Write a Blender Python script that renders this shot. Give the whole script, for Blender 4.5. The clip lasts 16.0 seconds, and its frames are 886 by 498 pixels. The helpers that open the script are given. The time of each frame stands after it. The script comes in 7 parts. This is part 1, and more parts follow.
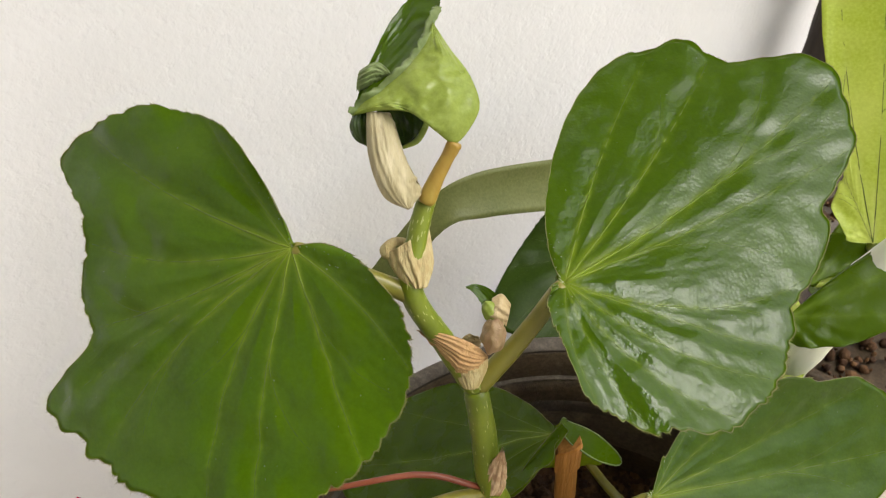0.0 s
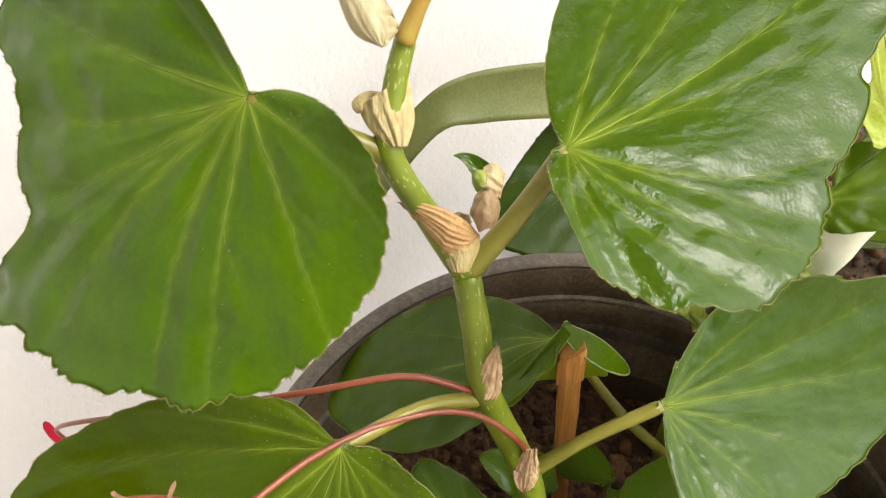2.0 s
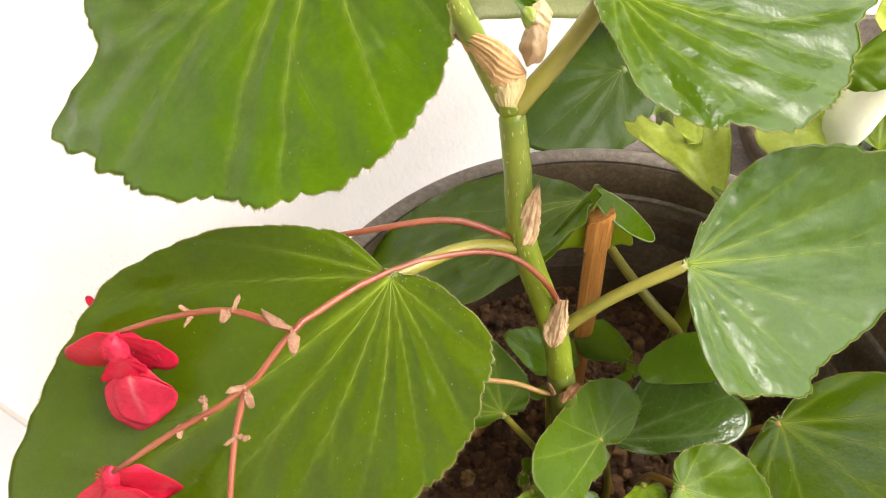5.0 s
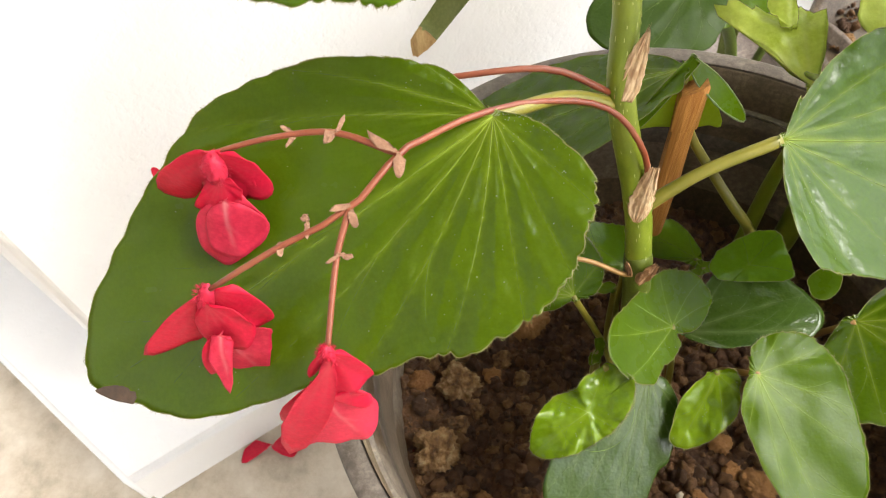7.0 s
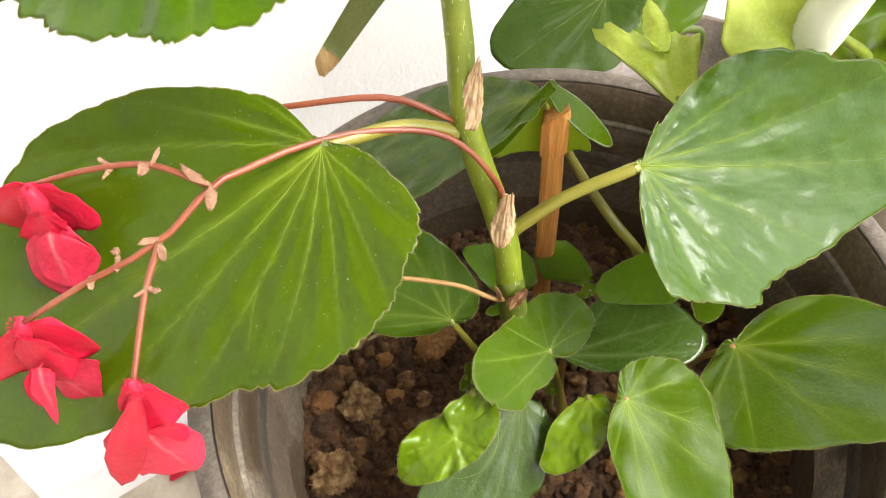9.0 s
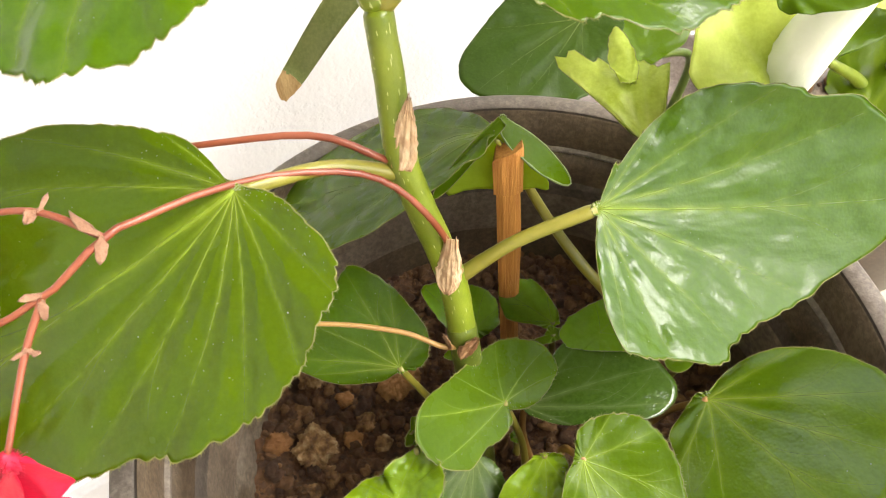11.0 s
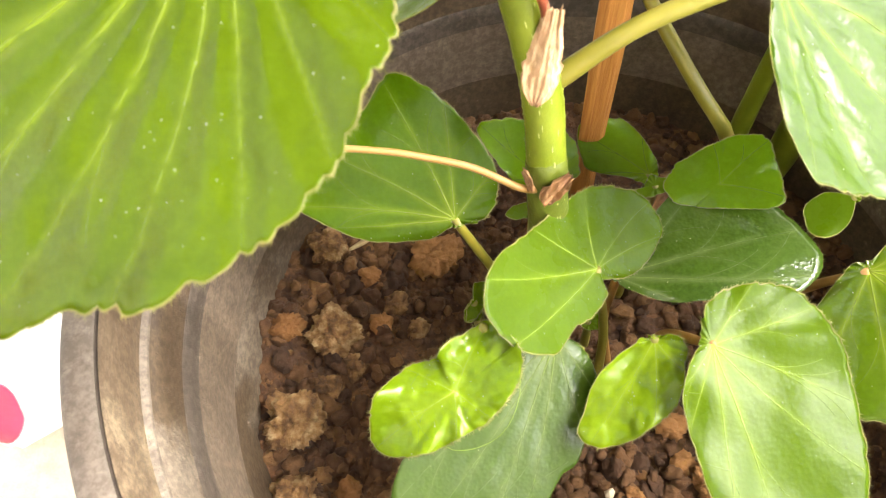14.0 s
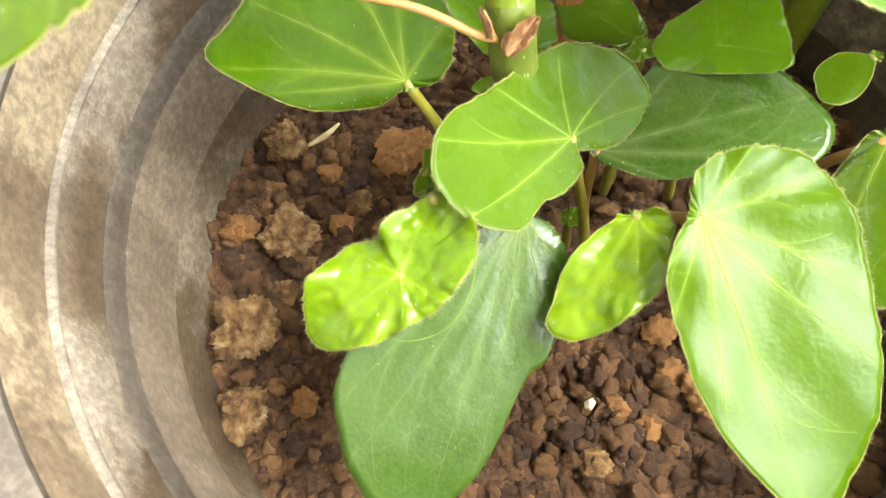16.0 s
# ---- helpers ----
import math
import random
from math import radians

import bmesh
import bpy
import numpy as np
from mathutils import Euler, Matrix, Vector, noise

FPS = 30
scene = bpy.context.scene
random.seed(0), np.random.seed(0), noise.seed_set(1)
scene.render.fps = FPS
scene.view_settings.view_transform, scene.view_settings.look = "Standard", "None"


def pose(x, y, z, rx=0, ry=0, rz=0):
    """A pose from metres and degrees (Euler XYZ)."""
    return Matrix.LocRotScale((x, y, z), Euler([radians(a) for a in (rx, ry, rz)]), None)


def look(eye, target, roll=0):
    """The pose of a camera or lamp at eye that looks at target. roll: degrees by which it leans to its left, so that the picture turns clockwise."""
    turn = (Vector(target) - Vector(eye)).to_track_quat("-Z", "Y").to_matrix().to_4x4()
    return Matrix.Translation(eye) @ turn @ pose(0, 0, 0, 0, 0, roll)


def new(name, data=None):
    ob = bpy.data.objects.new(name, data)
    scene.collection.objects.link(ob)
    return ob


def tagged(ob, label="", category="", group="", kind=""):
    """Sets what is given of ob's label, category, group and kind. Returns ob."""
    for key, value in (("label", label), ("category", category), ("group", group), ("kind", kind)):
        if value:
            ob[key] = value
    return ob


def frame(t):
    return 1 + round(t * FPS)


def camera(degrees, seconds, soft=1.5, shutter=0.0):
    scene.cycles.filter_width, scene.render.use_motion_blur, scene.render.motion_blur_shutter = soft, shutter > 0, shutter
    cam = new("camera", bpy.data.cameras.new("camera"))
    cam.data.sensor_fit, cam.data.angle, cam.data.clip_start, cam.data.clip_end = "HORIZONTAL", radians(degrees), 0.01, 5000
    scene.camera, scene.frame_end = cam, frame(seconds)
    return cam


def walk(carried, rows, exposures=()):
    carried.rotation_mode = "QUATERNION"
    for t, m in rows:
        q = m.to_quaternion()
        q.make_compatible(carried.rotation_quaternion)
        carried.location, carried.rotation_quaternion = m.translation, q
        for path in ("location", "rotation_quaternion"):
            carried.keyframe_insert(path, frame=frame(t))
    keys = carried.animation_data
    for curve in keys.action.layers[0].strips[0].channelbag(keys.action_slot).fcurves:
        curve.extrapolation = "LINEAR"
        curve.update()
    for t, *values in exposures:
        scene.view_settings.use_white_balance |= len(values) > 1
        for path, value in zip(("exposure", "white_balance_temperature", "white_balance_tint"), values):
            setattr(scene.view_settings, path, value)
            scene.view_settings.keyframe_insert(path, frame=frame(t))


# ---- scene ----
cam = camera(62.9, 16.0, soft=1.05)
cam.data.dof.use_dof = True
cam.data.dof.focus_distance, cam.data.dof.aperture_fstop = 0.23, 32.0
METRES, EYE, TILT, LEAN, TURN = 0.36, 0.52, -50.0, 4.0, 0.0
ROWS = [
    (0.0, 0.0, 0.0, 0.0, 0.0, 0.0, -0.0),
    (0.5, -0.0117, -0.0145, -0.0459, -0.12, -1.17, 0.55),
    (1.0, -0.0164, -0.0114, -0.0779, -0.14, -2.25, 0.72),
    (1.5, -0.003, 0.0136, -0.0753, -0.17, -1.83, 0.35),
    (2.0, 0.0123, 0.0692, -0.069, 0.25, -2.72, 0.41),
    (2.5, 0.0129, 0.1, -0.0645, 0.48, -2.88, 0.5),
    (3.0, 0.01, 0.1011, -0.0729, 0.41, -3.2, -0.03),
    (3.5, 0.0055, 0.0938, -0.1083, 0.59, -4.19, -0.72),
    (4.0, -0.0084, 0.091, -0.1298, 0.46, -4.72, -0.83),
    (4.5, -0.0194, 0.0624, -0.1419, 0.35, -4.75, -0.45),
    (5.0, -0.0235, 0.0332, -0.1631, 0.08, -5.16, -0.46),
    (7.5, -0.0806, 0.0374, -0.2657, 1.37, -8.13, -3.05),
    (8.0, -0.0411, 0.0405, -0.2669, 1.23, -8.13, -2.53),
    (8.5, 0.0071, 0.0383, -0.2495, 1.58, -7.93, -2.05),
    (9.0, 0.0383, 0.0417, -0.2403, 1.29, -6.81, -3.1),
    (9.5, 0.0749, 0.0652, -0.2413, 1.79, -6.3, -3.09),
    (12.0, 0.072, 0.1495, -0.2576, 2.51, -7.61, -4.68),
    (12.5, 0.0573, 0.1748, -0.2685, 2.43, -8.74, -5.07),
    (13.0, 0.0539, 0.2107, -0.2884, 2.63, -11.03, -5.0),
    (13.5, 0.0543, 0.2386, -0.2961, 2.64, -11.86, -4.79),
    (14.0, 0.0452, 0.2667, -0.3065, 2.67, -12.92, -4.81),
    (14.5, 0.0421, 0.283, -0.3153, 2.75, -13.65, -4.93),
    (15.0, 0.0357, 0.3044, -0.3284, 3.06, -15.29, -4.97),
    (15.5, 0.0555, 0.3157, -0.3501, 3.18, -16.56, -4.42),
    (16.0, 0.0794, 0.3232, -0.3646, 2.81, -17.17, -4.44),
]
EXPOSURES = [(0.0, 0.06, 6650, 9), (0.5, 0.22, 6650, 9), (1.0, 0.36, 6700, 9), (1.5, 0.72, 6820, 10), (2.0, 0.64, 6820, 10), (3.0, 0.80, 6820, 11), (3.5, 1.22, 6820, 13), (5.0, 1.16, 6820, 12), (7.5, 0.98, 6600, 9), (8.0, 1.15, 6600, 9), (9.5, 1.32, 6600, 9), (11.8, 1.46, 6800, 13), (12.0, 1.66, 6800, 15), (12.5, 2.02, 6800, 15), (14.5, 2.22, 6950, 12), (15.2, 2.34, 6900, 10), (16.0, 2.42, 6450, 4)]
PATH = [(t, pose(0, 0, EYE, TILT, LEAN, TURN) @ pose(METRES * x, METRES * y, METRES * z, 90 + pitch, roll, yaw)) for t, x, y, z, yaw, pitch, roll in ROWS]
PATH += [(5.2, look((-0.012, -0.043, 0.465), (-0.140, 1.109, -1.165), -7.0)), (7.3, look((-0.037, -0.065, 0.451), (-0.185, 0.998, -1.236), -5.4)),
         (9.7, look((0.030, -0.044, 0.449), (-0.160, 1.080, -1.194), -6.5)), (11.8, look((0.023, -0.036, 0.424), (-0.151, 1.055, -1.244), -5.8))]
walk(cam, sorted(PATH, key=lambda row: row[0]), EXPOSURES)

# ---- light: a bright hazy sky over an open yard
world = bpy.data.worlds.new("world")
scene.world = world
world.use_nodes = True
wn = world.node_tree.nodes
sky = wn.new("ShaderNodeTexSky")
sky.sky_type, sky.sun_disc = "NISHITA", False
sky.sun_elevation, sky.sun_rotation = radians(55), radians(92)
sky.air_density, sky.dust_density = 1.0, 4.0
wn["Background"].inputs[1].default_value = 0.27
haze = wn.new("ShaderNodeHueSaturation")
haze.inputs["Saturation"].default_value = 0.3
world.node_tree.links.new(sky.outputs[0], haze.inputs["Color"])
world.node_tree.links.new(haze.outputs[0], wn["Background"].inputs[0])
sun = new("sun", bpy.data.lights.new("sun", "SUN"))
sun.data.energy, sun.data.angle, sun.data.color = 0.68, radians(28), (1.0, 0.98, 0.95)
sun.matrix_world = look((0.58, -0.03, 0.84), (0, 0, 0))


# ---- materials
def material(name, rough=0.5, metal=0.0):
    m = bpy.data.materials.new(name)
    m.use_nodes = True
    p = m.node_tree.nodes["Principled BSDF"]
    p.inputs["Roughness"].default_value, p.inputs["Metallic"].default_value = rough, metal
    return m, m.node_tree, p


def node(tree, kind, **values):
    n = tree.nodes.new("ShaderNode" + kind)
    for key, value in values.items():
        n.inputs[key].default_value = value
    return n


def noise_at(tree, scale, detail=3.0, rough=0.55, stretch=None):
    n = node(tree, "TexNoise", Scale=scale, Detail=detail, Roughness=rough)
    co = tree.nodes.new("ShaderNodeTexCoord")
    if stretch:
        mp = tree.nodes.new("ShaderNodeMapping")
        mp.inputs["Scale"].default_value = stretch
        tree.links.new(co.outputs["Object"], mp.inputs[0])
        tree.links.new(mp.outputs[0], n.inputs["Vector"])
    else:
        tree.links.new(co.outputs["Object"], n.inputs["Vector"])
    return n


def ramp(tree, source, stops):
    r = tree.nodes.new("ShaderNodeValToRGB")
    while len(r.color_ramp.elements) < len(stops):
        r.color_ramp.elements.new(0.5)
    for e, (at, c) in zip(r.color_ramp.elements, stops):
        e.position, e.color = at, (*c, 1)
    tree.links.new(source, r.inputs[0])
    return r


def bump(tree, p, source, strength, distance=0.001):
    b = node(tree, "Bump", Strength=strength, Distance=distance)
    tree.links.new(source, b.inputs["Height"])
    last = p.inputs["Normal"].links
    if last:
        tree.links.new(last[0].from_socket, b.inputs["Normal"])
    tree.links.new(b.outputs[0], p.inputs["Normal"])


def mixed(tree, a, b, factor):
    m = tree.nodes.new("ShaderNodeMix")
    m.data_type = "RGBA"
    tree.links.new(factor, m.inputs[0])
    for value, socket in ((a, m.inputs[6]), (b, m.inputs[7])):
        if isinstance(value, tuple):
            socket.default_value = (*value, 1)
        else:
            tree.links.new(value, socket)
    return m.outputs[2]


def leaf_material(name, dark, light, through_colour, rough=0.2, glow=0.22, gloss=0.3, vein=None):
    """A leaf's skin: two greens in broad patches and fine cells, paler along the veins, glossy cuticle, some light passing through."""
    m, tree, p = material(name, rough)
    p.inputs["Specular IOR Level"].default_value = gloss
    vein = vein or tuple(min(1, a * light[i] + b) for i, (a, b) in enumerate(((2.6, 0.08), (1.9, 0.08), (1.5, 0.012))))
    base = ramp(tree, noise_at(tree, 38, 2).outputs[0], [(0.32, dark), (0.68, light)])
    cells = ramp(tree, noise_at(tree, 640, 5, 0.7).outputs[0], [(0.38, (0, 0, 0)), (0.72, (1, 1, 1))])
    soft = node(tree, "Math")
    soft.operation = "MULTIPLY"
    soft.inputs[1].default_value = 0.65
    tree.links.new(cells.outputs[0], soft.inputs[0])
    colour = mixed(tree, base.outputs[0], tuple(min(1, 1.35 * c + 0.004) for c in light), soft.outputs[0])
    at = tree.nodes.new("ShaderNodeAttribute")
    at.attribute_name = "vein"
    colour = mixed(tree, colour, vein, at.outputs["Fac"])
    tree.links.new(colour, p.inputs["Base Color"])
    rr = ramp(tree, noise_at(tree, 70, 4).outputs[0], [(0.3, (rough - 0.03,) * 3), (0.7, (rough + 0.06,) * 3)])
    tree.links.new(rr.outputs[0], p.inputs["Roughness"])
    cell = node(tree, "TexVoronoi", Scale=900.0)
    tree.links.new(tree.nodes["Texture Coordinate"].outputs["Object"], cell.inputs["Vector"])
    bump(tree, p, cell.outputs["Distance"], 0.22, 0.00025)
    bump(tree, p, noise_at(tree, 1500, 3, 0.6).outputs[0], 0.12, 0.0003)
    bump(tree, p, noise_at(tree, 240, 4, 0.6).outputs[0], 0.22, 0.0006)
    t = node(tree, "BsdfTranslucent", Color=(*through_colour, 1))
    mx = node(tree, "MixShader", Fac=glow)
    out = tree.nodes["Material Output"]
    tree.links.new(p.outputs[0], mx.inputs[1])
    tree.links.new(t.outputs[0], mx.inputs[2])
    tree.links.new(mx.outputs[0], out.inputs[0])
    return m


def plain(name, dark, light, rough=0.5, scale=60, fine=500, relief=0.3, distance=0.0005, stretch=None):
    """A surface in two close colours with fine relief."""
    m, tree, p = material(name, rough)
    c = ramp(tree, noise_at(tree, scale, 4, 0.6, stretch).outputs[0], [(0.3, dark), (0.7, light)])
    tree.links.new(c.outputs[0], p.inputs["Base Color"])
    bump(tree, p, noise_at(tree, fine, 3, 0.6, stretch).outputs[0], relief, distance)
    return m


def vein_material(name, pale, green):
    """A vein's ridge: pale at the petiole, passing into the blade's green towards the margin."""
    m, tree, p = material(name, 0.48)
    p.inputs["Specular IOR Level"].default_value = 0.2
    at = tree.nodes.new("ShaderNodeAttribute")
    at.attribute_name = "vein"
    c = ramp(tree, noise_at(tree, 90, 3).outputs[0], [(0.3, pale), (0.7, tuple(min(1, 1.3 * v) for v in pale))])
    tree.links.new(mixed(tree, green, c.outputs[0], at.outputs["Fac"]), p.inputs["Base Color"])
    bump(tree, p, noise_at(tree, 500, 3).outputs[0], 0.3, 0.0004)
    return m


LEAF_DEEP = leaf_material("leaf_deep_green", (0.046, 0.080, 0.0010), (0.067, 0.112, 0.0016), (0.28, 0.42, 0.002), 0.22, 0.28, 0.26, (0.21, 0.285, 0.022))
LEAF_MID = leaf_material("leaf_mid_green", (0.036, 0.078, 0.0008), (0.052, 0.104, 0.0012), (0.26, 0.40, 0.003), 0.09, 0.26, 0.34, (0.22, 0.30, 0.025))
LEAF_SHEEN = leaf_material("leaf_waxy_green", (0.034, 0.078, 0.0010), (0.050, 0.105, 0.0016), (0.26, 0.40, 0.003), 0.14, 0.26, 0.34, (0.19, 0.265, 0.022))
LEAF_BROAD = leaf_material("leaf_broad_green", (0.048, 0.104, 0.0010), (0.070, 0.138, 0.0016), (0.30, 0.45, 0.003), 0.15, 0.26, 0.23, (0.25, 0.34, 0.03))
LEAF_SPROUT = leaf_material("leaf_sprout_green", (0.070, 0.150, 0.003), (0.105, 0.205, 0.006), (0.38, 0.52, 0.005), 0.16, 0.36, 0.35, (0.2, 0.29, 0.03))
LEAF_WAXY = leaf_material("leaf_glassy_green", (0.040, 0.084, 0.0010), (0.060, 0.112, 0.0016), (0.24, 0.38, 0.003), 0.14, 0.22, 0.8, (0.20, 0.27, 0.025))
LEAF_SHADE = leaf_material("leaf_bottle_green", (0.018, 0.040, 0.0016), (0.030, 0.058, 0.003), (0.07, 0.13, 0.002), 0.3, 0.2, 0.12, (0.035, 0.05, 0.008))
LEAF_YOUNG = leaf_material("leaf_young_green", (0.045, 0.088, 0.0012), (0.062, 0.114, 0.002), (0.34, 0.48, 0.004), 0.26, 0.3, 0.16, (0.17, 0.26, 0.025))
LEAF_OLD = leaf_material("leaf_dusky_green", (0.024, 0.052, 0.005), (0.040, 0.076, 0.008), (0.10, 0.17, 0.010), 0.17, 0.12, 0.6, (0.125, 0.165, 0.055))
LEAF_LIME = leaf_material("leaf_lime", (0.36, 0.46, 0.05), (0.54, 0.61, 0.14), (0.66, 0.74, 0.05), 0.28, 0.42, 0.2, (0.60, 0.64, 0.22))
LEAF_UNDER = leaf_material("leaf_pale_underside", (0.17, 0.25, 0.015), (0.24, 0.32, 0.03), (0.55, 0.66, 0.01), 0.4, 0.5, 0.15)
LEAF_PALE = leaf_material("leaf_grey_green", (0.085, 0.105, 0.022), (0.15, 0.165, 0.05), (0.18, 0.24, 0.05), 0.45, 0.15)
VEIN = vein_material("vein_yellow_green", (0.175, 0.235, 0.018), (0.062, 0.116, 0.003))
VEIN_LIME = vein_material("vein_lime", (0.25, 0.33, 0.035), (0.135, 0.215, 0.010))
VEIN_SOFT = vein_material("vein_soft_green", (0.10, 0.15, 0.02), (0.045, 0.085, 0.008))
DUST = plain("pale_dust", (0.22, 0.26, 0.10), (0.36, 0.39, 0.20), 0.8, 300)
EDGE = plain("leaf_edge_cream", (0.14, 0.155, 0.025), (0.24, 0.225, 0.055), 0.6, 200)
STEM = plain("stem_green", (0.115, 0.16, 0.006), (0.20, 0.25, 0.018), 0.36, 70, 700, 0.3)
STEM_OLD = plain("stem_dark_green", (0.06, 0.10, 0.01), (0.10, 0.14, 0.02), 0.42, 70, 700, 0.3)
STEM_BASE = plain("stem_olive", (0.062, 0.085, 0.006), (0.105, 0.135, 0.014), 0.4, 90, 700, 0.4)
LENTICEL = plain("stem_speck", (0.34, 0.38, 0.12), (0.45, 0.48, 0.18), 0.6, 300)
PETIOLE = plain("petiole_yellow_green", (0.175, 0.165, 0.018), (0.255, 0.225, 0.035), 0.36, 60)
PETIOLE_TAN = plain("petiole_tan", (0.25, 0.125, 0.03), (0.34, 0.20, 0.055), 0.45, 60)
STALK_RED = plain("flower_stalk_red", (0.19, 0.040, 0.018), (0.27, 0.078, 0.036), 0.35, 60)
PETAL = leaf_material("petal_red", (0.46, 0.006, 0.030), (0.63, 0.016, 0.058), (0.80, 0.008, 0.02), 0.35, 0.34, 0.25, (0.60, 0.07, 0.09))
PETAL_PINK = leaf_material("petal_pink", (0.52, 0.014, 0.050), (0.68, 0.045, 0.095), (0.85, 0.03, 0.06), 0.4, 0.34, 0.3, (0.80, 0.30, 0.31))
HUSK = plain("dry_husk", (0.33, 0.19, 0.065), (0.62, 0.43, 0.19), 0.75, 300, 900, 0.8, 0.0009, (1, 1, 0.25))
BRACT = plain("pinkish_tan_bract", (0.20, 0.09, 0.05), (0.38, 0.21, 0.12), 0.7, 300, 900, 0.6, 0.0007)
HUSK_BROWN = plain("brown_husk", (0.17, 0.075, 0.03), (0.40, 0.22, 0.09), 0.75, 300, 900, 0.8, 0.0009, (1, 1, 0.4))
LEAF_RIM = leaf_material("leaf_rim_grey_green", (0.13, 0.19, 0.05), (0.21, 0.27, 0.10), (0.25, 0.33, 0.05), 0.3, 0.22, 0.3, (0.2, 0.26, 0.09))
PETIOLE_AMBER = plain("petiole_amber", (0.30, 0.17, 0.02), (0.40, 0.29, 0.05), 0.4, 130, 700, 0.4, 0.0005, (1, 1, 0.4))
BUD_PINK = plain("bud_pink_tan", (0.27, 0.19, 0.075), (0.34, 0.21, 0.13), 0.5, 220, 900, 0.5, 0.0006)


def fibre_material(name, pale, brown, dark, scale=900.0, shift=(1, 0.25, 0.25)):
    """Dry skin with long thin fibres, pale between brown strands."""
    m, tree, p = material(name, 0.68)
    base = ramp(tree, noise_at(tree, 190, 4, 0.6).outputs[0], [(0.3, brown), (0.65, pale)])
    strand = ramp(tree, noise_at(tree, scale, 3, 0.6, shift).outputs[0], [(0.40, (0, 0, 0)), (0.6, (0.6, 0.6, 0.6))])
    tree.links.new(mixed(tree, base.outputs[0], dark, strand.outputs[0]), p.inputs["Base Color"])
    bump(tree, p, strand.outputs[0], 0.5, 0.0006)
    return m


DRY_BROWN = plain("withered_brown", (0.05, 0.03, 0.018), (0.11, 0.065, 0.035), 0.7, 200)
HUSK_PAPER = fibre_material("papery_husk", (0.70, 0.54, 0.33), (0.54, 0.35, 0.18), (0.32, 0.16, 0.07), 620.0, (1.0, 0.35, 0.35))
HUSK_FIBRE = fibre_material("fibrous_husk", (0.52, 0.33, 0.14), (0.42, 0.25, 0.10), (0.34, 0.19, 0.08), 900.0, (0.5, 1, 0.9))
HUSK_CREAM = fibre_material("cream_husk", (0.50, 0.43, 0.22), (0.40, 0.32, 0.13), (0.38, 0.27, 0.11), 900.0, (1.2, 0.3, 0.3))
HUSK_PALE = plain("pale_husk", (0.34, 0.25, 0.11), (0.57, 0.45, 0.25), 0.6, 200, 900, 0.6, 0.0007, (1, 1, 0.3))
LEAF_FRESH = leaf_material("leaf_puckered_lime", (0.088, 0.160, 0.003), (0.142, 0.226, 0.005), (0.40, 0.52, 0.006), 0.12, 0.34, 0.35, (0.2, 0.28, 0.02))
SHEATH = plain("streaked_sheath", (0.31, 0.26, 0.125), (0.50, 0.44, 0.26), 0.45, 300, 800, 0.6, 0.0006, (1.6, 0.3, 0.3))
LEAF_CURL = leaf_material("leaf_curled_grey_lime", (0.21, 0.28, 0.035), (0.31, 0.385, 0.08), (0.36, 0.46, 0.04), 0.25, 0.25, 0.35, (0.3, 0.36, 0.12))
WOOD = plain("stake_wood", (0.36, 0.13, 0.022), (0.62, 0.29, 0.07), 0.6, 260, 900, 0.6, 0.0006, (3, 3, 0.12))
def wall_material():
    m, tree, p = material("white_plaster", 0.85)
    c = ramp(tree, noise_at(tree, 9, 5, 0.6).outputs[0], [(0.3, (0.78, 0.775, 0.765)), (0.7, (0.86, 0.855, 0.845))])
    tree.links.new(c.outputs[0], p.inputs["Base Color"])
    bump(tree, p, noise_at(tree, 330, 3, 0.6).outputs[0], 0.35, 0.001)
    pits = ramp(tree, noise_at(tree, 170, 3, 0.55).outputs[0], [(0.30, (0, 0, 0)), (0.46, (1, 1, 1))])
    bump(tree, p, pits.outputs[0], 0.16, 0.0011)
    bump(tree, p, noise_at(tree, 34, 3, 0.5).outputs[0], 0.16, 0.004)
    return m


def floor_material():
    m, tree, p = material("cement_floor", 0.8)
    c = ramp(tree, noise_at(tree, 24, 7, 0.7).outputs[0], [(0.32, (0.33, 0.28, 0.21)), (0.5, (0.52, 0.45, 0.35)), (0.7, (0.66, 0.60, 0.50))])
    tree.links.new(c.outputs[0], p.inputs["Base Color"])
    bump(tree, p, noise_at(tree, 160, 4).outputs[0], 0.4, 0.002)
    return m


